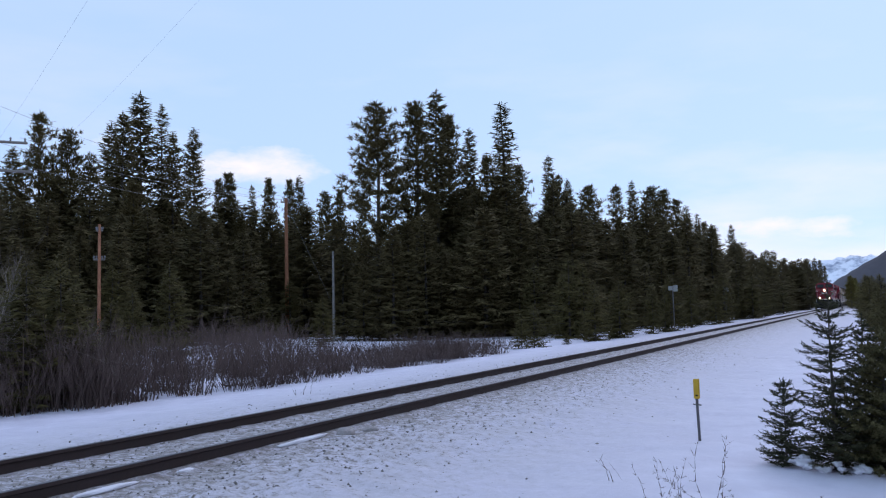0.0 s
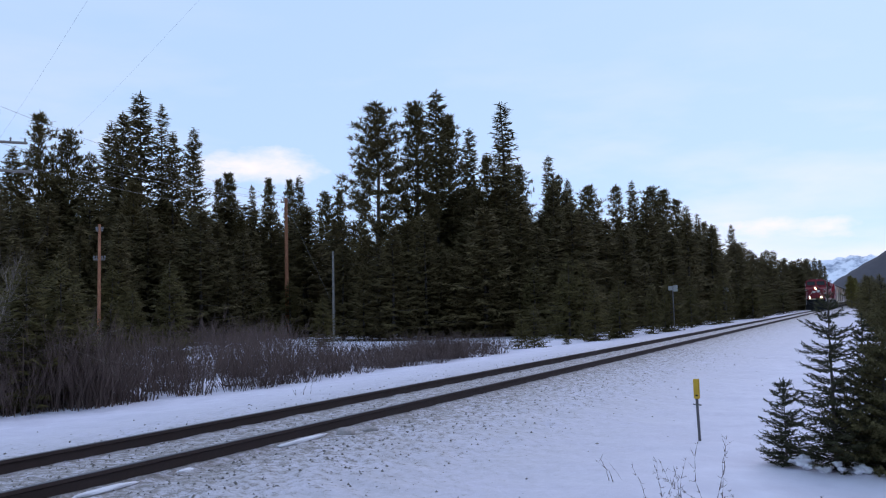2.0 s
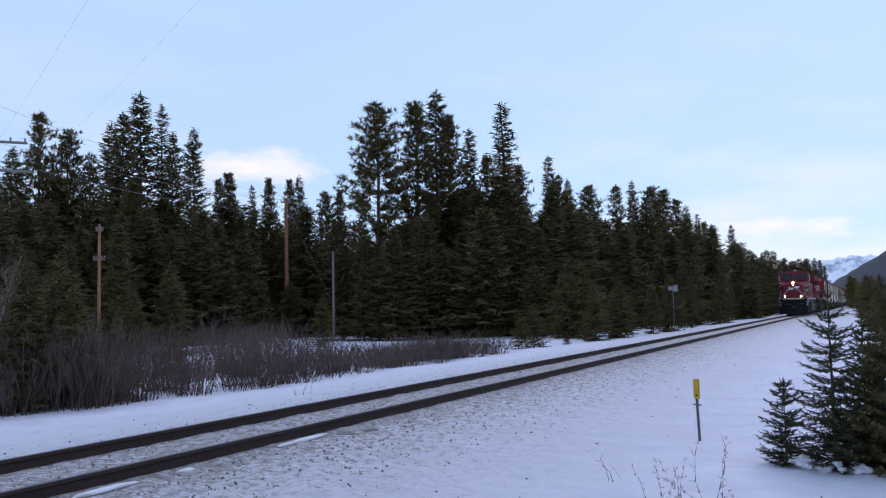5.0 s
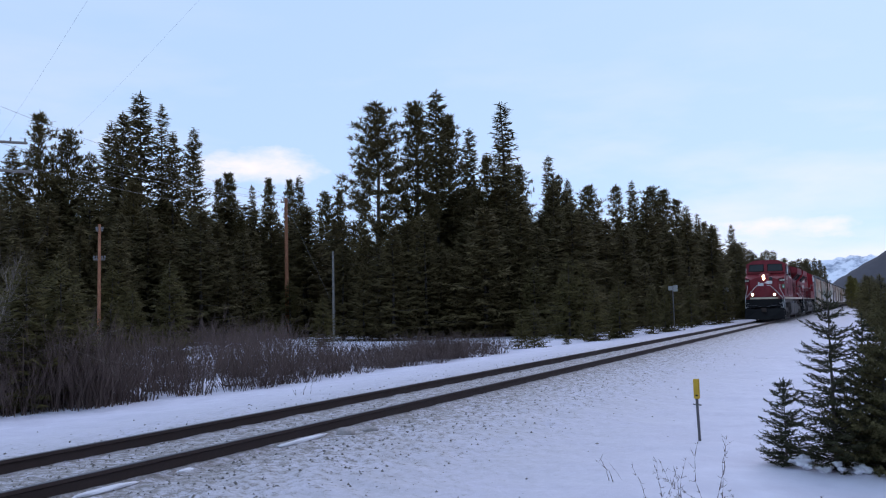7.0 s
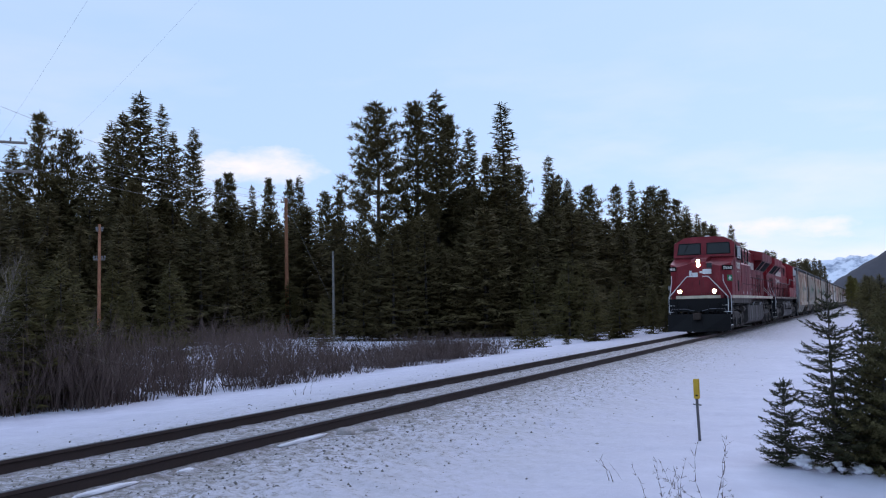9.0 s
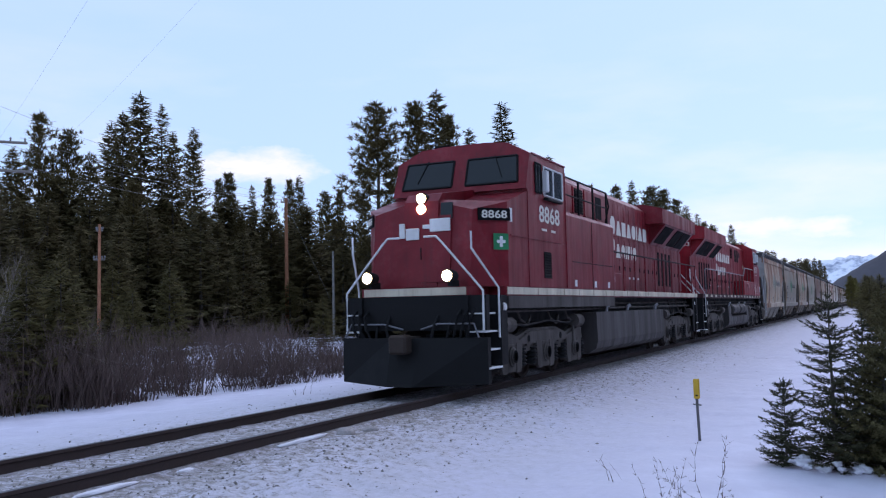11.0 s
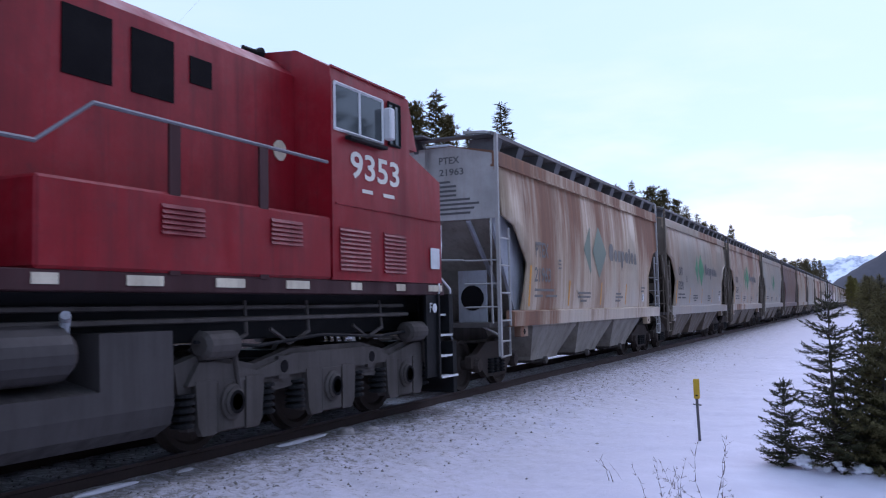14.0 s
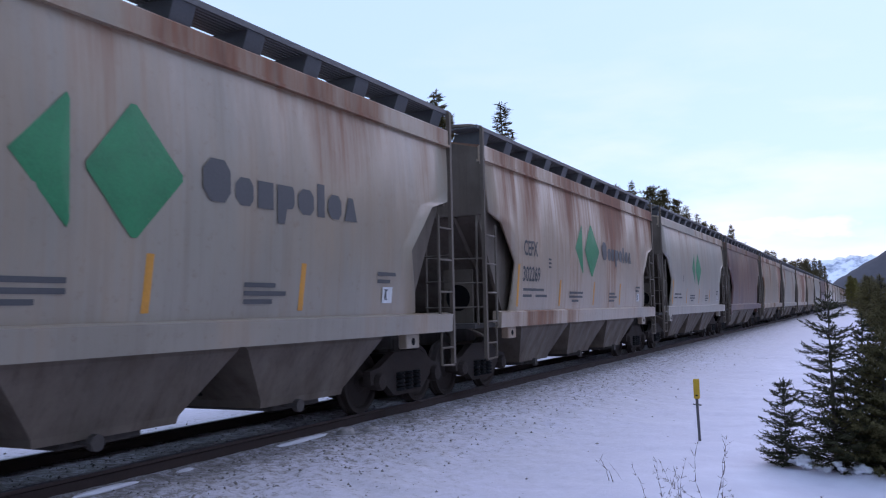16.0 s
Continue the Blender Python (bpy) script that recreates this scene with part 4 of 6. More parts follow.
RED = m_paint("red_enamel", (0.275, 0.010, 0.018), 0.36, (0.060, 0.012, 0.015), 0.55, 0.20)
SEAM = m_plain("dark_door_seam", (0.030, 0.008, 0.010), 0.8, 0, 0.3)
# the deck edge's own maroon; on the stanchions it stands in for shade
DECK = m_paint("dark_maroon_deck_and_shaded_posts", (0.055, 0.018, 0.020), 0.6, (0.03, 0.018, 0.017), 0.6)
RED_DULL = m_paint("dull_red_enamel", (0.205, 0.010, 0.018), 0.38, (0.060, 0.014, 0.017), 0.6, 0.30)
GRIME = m_paint("grimy_underframe_grey", (0.088, 0.076, 0.070), 0.75, (0.036, 0.030, 0.027), 0.7)
TANK = m_paint("grey_tank_paint", (0.056, 0.049, 0.048), 0.55, (0.028, 0.024, 0.022), 0.5)
VOID = m_plain("dark_grille", (0.008, 0.007, 0.008), 0.85, 0, 0.3, spec=0.1)
CREAM = m_paint("cream_stripe_paint", (0.66, 0.58, 0.44), 0.5, (0.25, 0.16, 0.11), 0.6)
WHITE = m_paint("white_paint", (0.76, 0.76, 0.76), 0.45, (0.4, 0.36, 0.33), 0.4)
LETTER_DARK = m_plain("dark_grey_lettering", (0.075, 0.073, 0.074), 0.6, 0, 0.25)
LETTER_FADED = m_plain("faded_grey_lettering", (0.17, 0.155, 0.14), 0.7, 0, 0.3)
LETTER_RED = m_plain("cream_lettering", (0.70, 0.66, 0.58), 0.5, 0, 0.12)
GREEN = m_plain("green_logo_paint", (0.015, 0.20, 0.075), 0.45, 0, 0.3)
GREEN_FADED = m_plain("faded_green_logo_paint", (0.16, 0.20, 0.15), 0.6, 0, 0.3)
ORANGE = m_plain("orange_reflector", (0.62, 0.27, 0.03), 0.5, 0, 0.25)
WHEEL = m_plain("wheel_steel", (0.050, 0.038, 0.033), 0.8, 0.0, 0.4, spec=0.15)
GLASS = m_plain("dark_cab_glass", (0.014, 0.018, 0.02), 0.08, 0.0, 0.1, 2, 0.0, 0.35)
SKYGLASS = m_plain("side_window_glass", (0.05, 0.06, 0.065), 0.05, 0.2, 0.1, 2, 0.0)
LAMP = m_glow("headlamp_glow", (1.0, 0.66, 0.30), 30.0)
LENS = m_plain("unlit_lamp_glass", (0.45, 0.46, 0.48), 0.15, 0.4, 0.2)
CARPAINT = m_car_paint()
GALV = m_plain("galvanised_grating", (0.10, 0.10, 0.105), 0.55, 0.3, 0.3)
END_GREY = m_paint("grey_end_sheet_paint", (0.38, 0.365, 0.35), 0.5, (0.22, 0.16, 0.12), 0.3)
# slope sheets and bays: dusty car paint, darkened for the shade under the body
CAR_SHADE = m_paint("dusty_shaded_sheet_paint", (0.29, 0.26, 0.225), 0.65, (0.12, 0.095, 0.075), 0.7)
RAIL_GREY = m_plain("worn_handrail_steel", (0.16, 0.16, 0.18), 0.5, 0.2, 0.3)
CAR_GREY = m_paint("car_grey_paint", (0.34, 0.35, 0.38), 0.5, (0.14, 0.09, 0.06), 0.5)


def text_mesh(body, height, width, place, mat, parent, name="lettering"):
    """Letters of the built-in font, fitted to a height and width; place maps (along, up) to a point."""
    cu = bpy.data.curves.new("t", "FONT")
    cu.body, cu.fill_mode = body, "FRONT"
    cu.resolution_u = 3
    cu.offset = 0.018
    ob = bpy.data.objects.new("t", cu)
    scene.collection.objects.link(ob)
    bpy.context.view_layer.update()
    me = bpy.data.meshes.new_from_object(ob.evaluated_get(bpy.context.evaluated_depsgraph_get()))
    bpy.data.objects.remove(ob)
    bpy.data.curves.remove(cu)
    xs, ys = [v.co.x for v in me.vertices], [v.co.y for v in me.vertices]
    x0, x1, y0, y1 = min(xs), max(xs), min(ys), max(ys)
    for v in me.vertices:
        v.co = place((v.co.x - x0) / (x1 - x0) * width, (v.co.y - y0) / (y1 - y0) * height)
    me.materials.clear()
    me.materials.append(mat)
    me.name = name
    o = new(name, me)
    o.parent = parent
    return o


def slab(bm, pts, depth):
    """A thin plate from corner points in space, thickened along its normal."""
    pts = [Vector(p) for p in pts]
    n = (pts[1] - pts[0]).cross(pts[2] - pts[0]).normalized() * depth
    a = [bm.verts.new(p) for p in pts]
    b = [bm.verts.new(p + n) for p in pts]
    k = len(pts)
    bm.faces.new(a[::-1])
    bm.faces.new(b)
    for i in range(k):
        bm.faces.new((a[i], a[(i + 1) % k], b[(i + 1) % k], b[i]))
    bmesh.ops.recalc_face_normals(bm, faces=list({f for v in a + b for f in v.link_faces}))
    return bm


def loft(bm, rings):
    vs = [[bm.verts.new(p) for p in r] for r in rings]
    n = len(vs[0])
    for a, b in zip(vs, vs[1:]):
        for i in range(n):
            bm.faces.new((a[i], a[(i + 1) % n], b[(i + 1) % n], b[i]))
    bm.faces.new(vs[0][::-1])
    bm.faces.new(vs[-1])
    bmesh.ops.recalc_face_normals(bm, faces=list({f for r in vs for v in r for f in v.link_faces}))
    return bm


WHEELSETS = []


def wheelset(parent, x, r, z, name="wheelset"):
    bm = nb()
    face = [(0.10, 0.66), (r * 0.80, 0.69), (r * 0.86, 0.685), (r + 0.028, 0.675), (r + 0.025, 0.71), (r, 0.73), (r - 0.006, 0.815), (r * 0.86, 0.81), (r * 0.80, 0.765), (r * 0.35, 0.79), (0.12, 0.82), (0.085, 0.83)]
    lathe(bm, [(0.085, -1.0)] + [(a, -b) for a, b in face[::-1]] + [(0.085, -0.64), (0.085, 0.64)] + face + [(0.085, 1.0)], (0, 0, 0), "y", 28)
    ob = part(name, bm, WHEEL, parent)
    for f in ob.data.polygons:
        f.use_smooth = False
    ob.location = (x, 0, z)
    WHEELSETS.append((ob, x, z, r))
    return ob


# plain outlines that stand in for painted words
PLAIN_FORMS = {"slab": [(0, 0), (1, 0), (1, 1), (0, 1)],
               "wedge": [(0, 0), (1, 0), (0.68, 1), (0.32, 1)],
               "round": [(0.28, 0), (0.78, 0), (1, 0.24), (1, 0.76), (0.78, 1), (0.28, 1), (0, 0.74), (0, 0.26)],
               "flag": [(0, 0), (0.42, 0), (0.46, 0.38), (0.9, 0.42), (1, 0.55), (1, 0.88), (0.9, 1), (0, 1)]}


# ---- locomotives
def loco_truck(parent, xc):
    """A three-axle truck: cast side frames with boxes, springs and brake gear."""
    tr = new("truck")
    tr.parent = parent
    tr.location = (xc, 0, 0)
    for s in (-1, 1):
        bm = nb()
        out = [(-2.75, 0.98), (-2.35, 1.08), (-1.5, 0.92), (-0.8, 1.06), (0.8, 1.06), (1.5, 0.92), (2.35, 1.08), (2.75, 0.98), (2.7, 0.70), (2.55, 0.30), (1.45, 0.28), (1.3, 0.58), (0.75, 0.62), (0.55, 0.30), (-0.55, 0.30), (-0.75, 0.62), (-1.3, 0.58), (-1.45, 0.28), (-2.55, 0.30), (-2.7, 0.70)]
        prism(bm, out, s * 1.16, s * 1.28, "y")
        for x in (-2.35, -1.0, 1.0, 2.35):
            box(bm, x - 0.10, x + 0.10, min(s * 1.28, s * 1.33), max(s * 1.28, s * 1.33), 0.72, 0.98)
        prism(bm, [(-2.62, 0.76), (2.62, 0.76), (2.45, 0.99), (2.2, 0.99), (1.5, 0.85), (0.85, 1.0), (-0.85, 1.0), (-1.5, 0.85), (-2.2, 0.99), (-2.45, 0.99)], s * 1.281, s * 1.335, "y")
        frame_part = part("side_frame", bm, GRIME, tr)
        for x in (-1.0, 1.0):
            bm = nb()
            lathe(bm, [(0.075, s * 1.336), (0.075, s * 1.340), (0.01, s * 1.340)], (x, 0, 0.86), "y", 12)
            part("lightening_hole", bm, VOID, frame_part)
        for x in (-1.95, 0.0, 1.95):
            for e in (-1, 1):
                bm = nb()
                prism(bm, [(x + e * 0.24, 0.24), (x + e * 0.46, 0.24), (x + e * 0.52, 0.34), (x + e * 0.56, 0.80), (x + e * 0.24, 0.80)], s * 1.281, s * 1.345, "y")
                part("pedestal", bm, GRIME, tr)
        for x in (-1.95, 0.0, 1.95):
            bm = nb()
            box(bm, x - 0.23, x + 0.23, min(s * 1.275, s * 1.34), max(s * 1.275, s * 1.34), 0.25, 0.80, 0.02)
            lathe(bm, [(0.19, s * 1.33), (0.19, s * 1.37), (0.15, s * 1.38), (0.15, s * 1.40), (0.12, s * 1.42), (0.05, s * 1.42)], (x, 0, 0.55), "y", 20)
            jb = part("journal_box", bm, GRIME, tr)
            bm = nb()
            lathe(bm, [(0.125, s * 1.4205), (0.125, s * 1.424), (0.09, s * 1.424), (0.09, s * 1.4205)], (x, 0, 0.55), "y", 18)
            part("cap_ring", bm, VOID, jb)
        for x in (-1.28, 0.68, 1.28, -0.68, 2.6, -2.6):
            bm = nb()
            lathe(bm, [q for k in range(5) for q in ((0.08, 0.34 + 0.075 * k), (0.125, 0.355 + 0.075 * k), (0.125, 0.385 + 0.075 * k))], (x, s * 1.25, 0), "z", 12)
            part("coil_spring", bm, BLACKP, tr)
        for x in (-2.2, 2.2):
            bm = nb()
            lathe(bm, [(0.05, -0.26), (0.15, -0.25), (0.15, 0.2), (0.10, 0.24)], (x, s * 1.33, 1.16), "x", 14)
            tube(bm, [(x - 0.3, s * 1.34, 1.05), (x - 0.38, s * 1.36, 0.55)], 0.03, 6)
            part("brake_cylinder", bm, GRIME, tr)
        bm = nb()
        tube(bm, [(-2.6, s * 1.32, 1.20), (-1.2, s * 1.34, 1.13), (0.2, s * 1.34, 1.20), (1.5, s * 1.34, 1.12), (2.5, s * 1.32, 1.20)], 0.022, 6)
        part("brake_pipe", bm, BLACKP, tr)
    bm = nb()
    for x in (-1.0, 1.0):
        box(bm, x - 0.2, x + 0.2, -1.16, 1.16, 0.6, 0.95)
    part("transom", bm, BLACKP, tr)
    for x in (-1.95, 0.0, 1.95):
        wheelset(tr, x, 0.533, 0.533)
    return tr


def steps(parent, u, facing):
    """The step well at a corner, both sides; facing is -1 at the front end and 1 at the rear."""
    for s in (-1, 1):
        bm = nb()
        x = u
        lo, hi = sorted((s * 1.16, s * 1.50))
        box(bm, min(x, x - facing * 0.06), max(x, x - facing * 0.06), lo, hi, 0.42, 1.72)
        part("step_cheek", bm, BLACKP, parent)
        bm = nb()
        l1, h1 = sorted((s * 1.42, s * 1.46))
        a1, b1 = sorted((x - facing * 0.062, x - facing * 0.40))
        box(bm, a1, b1, l1, h1, 0.45, 1.72)
        part("side_plate", bm, BLACKP, parent)
        bm = nb()
        l2, h2 = sorted((s * 1.05, s * 1.12))
        a2, b2 = sorted((x + facing * 0.002, x + facing * 0.62))
        box(bm, a2, b2, l2, h2, 0.45, 1.72)
        part("back_plate", bm, BLACKP, parent)
        for k in range(4):
            bm = nb()
            z = 0.42 + 0.32 * k
            a, b = sorted((x + facing * (0.02), x + facing * 0.58))
            l3, h3 = sorted((s * 1.12, s * (1.50 - 0.04 * k)))
            box(bm, a, b, l3, h3, z, z + 0.025)
            box(bm, a, b, s * (1.50 - 0.04 * k) - 0.012, s * (1.50 - 0.04 * k) + 0.012, z - 0.004, z + 0.028)
            part("step", bm, WHITE, parent, "white-edged step tread")
        bm = nb()
        lathe(bm, [(0.01, s * 1.50), (0.07, s * 1.502), (0.07, s * 1.508), (0.01, s * 1.512)], (x - facing * 0.20, 0, 1.50), "y", 14)
        part("round_plate", bm, WHITE, parent)


def corner_rails(parent, u, facing):
    """White bent grab rails at the step wells."""
    for s in (-1, 1):
        for v, off in ((1.47, 0.02), (1.10, 0.58)):
            bm = nb()
            x = u + facing * off
            if v > 1.2:
                pts = [(x, s * v, 0.95), (x, s * v, 1.85), (x + facing * 0.62, s * (v - 0.25), 2.55), (x + facing * 0.62, s * (v - 0.25), 2.85)]
            else:
                pts = [(x, s * (v + 0.3), 1.10), (x, s * (v + 0.3), 1.80), (x, s * 0.62, 2.68), (x, s * 0.50, 2.80), (x, s * 0.25, 2.80)]
            tube(bm, pts, 0.021, 7)
            part("grab_rail", bm, WHITE, parent, "white painted grab rail")


def locomotive(number, ahead, label):
    """A six-axle diesel. ahead: the leading unit, with a dynamic-brake box behind its long nose."""
    lo = tagged(new("locomotive"), label, "locomotive", "locomotives of the train")
    X = lambda u: u - 11.15
    red = RED_DULL if ahead else RED

    def P(name, bm, mat, label=""):
        return part(name, bm, mat, lo, label)

    # frame and deck
    bm = nb()
    box(bm, X(1.0), X(21.5), -0.95, 0.95, 1.18, 1.69)
    box(bm, X(0.75), X(21.75), -1.10, 1.10, 1.45, 1.70)
    P("underframe", bm, BLACKP)
    bm = nb()
    box(bm, X(1.60 if ahead else 1.0), X(21.6), -1.47, 1.47, 1.70, 1.88, 0.01)
    box(bm, X(0.70), X(1.62), -1.10, 1.10, 1.70, 1.88)
    P("deck", bm, red if ahead else DECK)
    if ahead:
        for s in (-1, 1):
            bm = nb()
            l, h = sorted((s * 1.44, s * 1.49))
            box(bm, X(1.65), X(9.2), l, h, 1.47, 1.705)
            P("side_skirt", bm, GRIME)
    # stripe along the deck's edge
    for s in (-1, 1):
        l, h = sorted((s * 1.47, s * 1.482))
        edges = [1.62, 3.3, 5.0, 6.1, 7.3, 8.4, 9.25, 10.6, 11.9, 13.2, 14.5, 15.8, 17.1, 18.4, 19.4, 20.4, 21.2, 21.6] if ahead else [1.0 + 1.21 * k for k in range(18)]
        for a, b in zip(edges, edges[1:]):
            bm = nb()
            if ahead:
                box(bm, X(a), X(b - 0.05), l, h, 1.73, 1.87)
            else:
                box(bm, X(a + 0.1), X(a + 0.1 + (0.46 if int(a * 3) % 2 else 0.26)), l, h, 1.755, 1.85)
            P("stripe_panel", bm, CREAM)
    if ahead:
        bm = nb()
        box(bm, X(0.685), X(0.70), -1.05, 1.05, 1.73, 1.87)
        P("front_stripe", bm, CREAM)
    # nose and cab
    n0, n1, nc, wf, wb = (0.95, 1.70, 2.80, 3.12, 5.20) if ahead else (0.92, 1.10, 2.12, 2.32, 4.25)
    nv = 1.02 if ahead else 1.15
    bm = nb()
    plan = [(n0, -nv), (n0, 0.0), (n0, nv), (n1, 1.475), (nc + 0.25, 1.475), (nc + 0.25, -1.475), (n1, -1.475)]
    tops = [3.30, 3.56, 3.30, 3.47, 3.86, 3.86, 3.47]
    fr = 0.16
    ring0 = [(X(u), v, 1.88) for u, v in plan]
    ring1 = [(X(u + (fr if i < 3 else 0)), v, z) for i, ((u, v), z) in enumerate(zip(plan, tops))]
    loft(bm, [ring0, ring1])
    P("nose", bm, red)
    # centre ridge that carries the head lamps and the nose door
    bm = nb()
    prism(bm, [(X(n0 - 0.02), 1.9), (X(n0 + fr - 0.04), 3.5), (X(n0 + 0.30), 3.66), (X(nc), 3.90), (X(nc), 1.9)], -0.36, 0.36, "y")
    P("nose_ridge", bm, red)
    bm = nb()
    slab(bm, [(X(n0 - 0.025), -0.62, 1.98), (X(n0 - 0.025), -0.02, 1.98), (X(n0 + 0.105), -0.02, 3.22), (X(n0 + 0.105), -0.62, 3.22)], 0.03)
    nd = P("nose_door", bm, red)
    bm = nb()
    tube(bm, [(X(n0 - 0.06), -0.06, 2.4), (X(n0 - 0.06), -0.06, 2.62)], 0.012, 5)
    part("door_handle", bm, BLACKP, nd)
    bm = nb()
    lean = lambda z: X(wf - 0.12 - 0.30 * (4.70 - z) / 0.85)
    pr = [(-1.49, 3.84), (-1.49, 4.58), (-0.98, 4.86), (-0.5, 4.90), (0.5, 4.90), (0.98, 4.86), (1.49, 4.58), (1.49, 3.84)]
    loft(bm, [[(lean(z), v, z) for v, z in pr], [(X(wb), v, z) for v, z in pr]])
    box(bm, X(nc), X(wb), -1.488, 1.488, 1.88, 3.845)
    cab = P("cab", bm, red)
    # roof edge gutter, domes, horn
    for s in (-1, 1):
        bm = nb()
        tube(bm, [(X(wf - 0.05), s * 1.50, 4.59), (X(wb), s * 1.50, 4.59)], 0.02, 5)
        part("gutter", bm, red, cab)
    bm = nb()
    lathe(bm, [(0.14, 0.0), (0.14, 0.05), (0.08, 0.09)], (X(wf + 0.45), -0.1, 4.82), "z", 14)
    bmesh.ops.translate(bm, verts=bm.verts, vec=(0, 0, 0.07))
    part("roof_dome", bm, WHITE, cab)
    bm = nb()
    tube(bm, [(X(wf + 0.1), 0.75, 4.78), (X(wf + 0.1), 0.75, 4.93), (X(wf + 0.1), 0.40, 4.95), (X(wf + 0.1), 0.40, 4.82)], 0.02, 5)
    part("roof_rail", bm, BLACKP, cab)
    bm = nb()
    for k in range(3):
        lathe(bm, [(0.03, 0.35), (0.035, 0.1), (0.09, 0.0)], (X(wb + 0.1), 0.2 + 0.14 * k, 4.86), "x", 10)
    part("horn", bm, BLACKP, cab)
    # windscreens
    zb, zt = 3.99, 4.55
    for s in (-1, 1):
        bm = nb()
        a, b = (s * 0.16, s * 1.30)
        x0, x1 = lean(zb) - 0.008, lean(zt) - 0.008
        pts = [(x0, a, zb), (x0, b, zb), (x1, b - s * 0.06, zt), (x1, a, zt)]
        slab(bm, pts if s < 0 else pts[::-1], -0.012 if s < 0 else -0.012)
        w = part("windscreen", bm, GLASS, cab, "dark reflective windscreen")
        bm = nb()
        for p, q in zip(pts, pts[1:] + pts[:1]):
            tube(bm, [p, q], 0.026, 4)
        part("gasket", bm, BLACKP, w)
        bm = nb()
        tube(bm, [(lean(4.62) - 0.03, s * 0.75, 4.60), (lean(4.15) - 0.03, s * 0.95, 4.12)], 0.010, 4)
        part("wiper", bm, BLACKP, cab)
    # side windows
    for s in (-1, 1):
        v = s * 1.492
        for a, b, z0, z1 in ((wf + 0.12, wf + 0.45, 3.82, 4.42), (wf + 0.62, wf + 1.85, 3.80, 4.40)):
            bm = nb()
            l, h = sorted((v, v + s * 0.008))
            box(bm, X(a), X(b), l, h, z0, z1)
            win = part("side_window", bm, SKYGLASS, cab, "side window reflecting the sky")
            bm = nb()
            for (xa, za), (xb, zb2) in (((a, z0), (b, z0)), ((b, z0), (b, z1)), ((b, z1), (a, z1)), ((a, z1), (a, z0)), (((a + b) / 2, z0), ((a + b) / 2, z1))):
                tube(bm, [(X(xa), v + s * 0.01, za), (X(xb), v + s * 0.01, zb2)], 0.022, 4)
            part("window_frame", bm, WHITE if b - a > 1 else BLACKP, win)
        bm = nb()
        l, h = sorted((v + s * 0.02, v + s * 0.14))
        box(bm, X(wf + 0.48), X(wf + 0.62), l, h, 3.85, 4.30, 0.02)
        part("mirror", bm, WHITE, cab, "white folding wing mirror")
        bm = nb()
        l, h = sorted((v, v + s * 0.10))
        box(bm, X(wf + 0.62), X(wf + 1.6), l, h, 3.70, 3.75, 0.01)
        part("arm_rest", bm, BLACKP, cab)
        # road number on the cab's side
        a0 = (wf + 0.30) if ahead else (wf + 0.15)
        hh, ww, zz = 0.36, 1.32, 3.22
        if s < 0:
            pl = lambda q, r, a0=a0, zz=zz: (X(a0 + q), -1.497, zz + r)
        else:
            pl = lambda q, r, a0=a0, zz=zz, ww=ww: (X(a0 + ww - q), 1.497, zz + r)
        text_mesh(number, hh, ww, pl, LETTER_RED, cab, "road_number")
        for k, (q, w2) in enumerate(((0.15, 0.32), (0.75, 0.28))):
            bm = nb()
            l, h = sorted((s * 1.492, s * 1.497))
            box(bm, X(a0 + q), X(a0 + q + w2), l, h, 3.05, 3.10)
            part("small_print", bm, LETTER_RED, cab)
        # seams, louvres and vents on the lower cab side
        bm = nb()
        l, h = sorted((s * 1.488, s * 1.505))
        box(bm, X(n1 + 0.1), X(wb - 0.1), l, h, 2.84, 2.865)
        box(bm, X(wb - 0.03), X(wb), l, h, 1.9, 4.45)
        part("seam", bm, red, cab)
        vents = [(wf + 0.55, wf + 1.0, 2.08, 2.62)] if ahead else [(wf - 0.0, wf + 0.62, 2.0, 2.56), (wf + 1.0, wf + 1.75, 2.0, 2.56)]
        for a, b, z0, z1 in vents:
            bm = nb()
            l, h = sorted((s * 1.490, s * 1.496))
            box(bm, X(a), X(b), l, h, z0, z1)
            g = part("vent", bm, VOID if ahead else RED_DULL, cab)
            bm = nb()
            for k in range(10):
                z = z0 + (z1 - z0) * (k + 0.5) / 10
                slab(bm, [(X(a), s * 1.496, z), (X(b), s * 1.496, z), (X(b), s * 1.512, z - 0.03), (X(a), s * 1.512, z - 0.03)], 0.006)
            part("louvre", bm, VOID if ahead else RED_DULL, g)
        if not ahead:
            bm = nb()
            l, h = sorted((s * 1.49, s * 1.497))
            box(bm, X(1.2), X(1.5), l, h, 2.10, 2.42)
            part("notice", bm, WHITE, cab)
    # number boards and first-aid sign on the nose's slanting cheeks
    for s in (-1, 1):
        A, B = Vector((X(n0 + fr), s * nv, 0)), Vector((X(n1), s * 1.49, 0))
        d = (B - A)
        L = d.length
        d.normalize()
        nrm = Vector((-abs(d.y), s * abs(d.x), 0)).normalized() * 0.02

        def on(q, z, A=A, d=d, nrm=nrm):
            p = A + d * q + nrm
            return (p.x, p.y, z)
        if ahead:
            bm = nb()
            l, h = sorted((s * 1.476, s * 1.4815))
            box(bm, X(n1 + 0.10), X(n1 + 0.24), l, h, 3.10, 3.36)
            P("notice", bm, WHITE)
            bm = nb()
            c = [on(0.10, 3.10), on(0.78, 3.10), on(0.78, 3.33), on(0.10, 3.33)]
            slab(bm, c if s < 0 else c[::-1], 0.02)
            board = P("number_board", bm, VOID, "black number board")
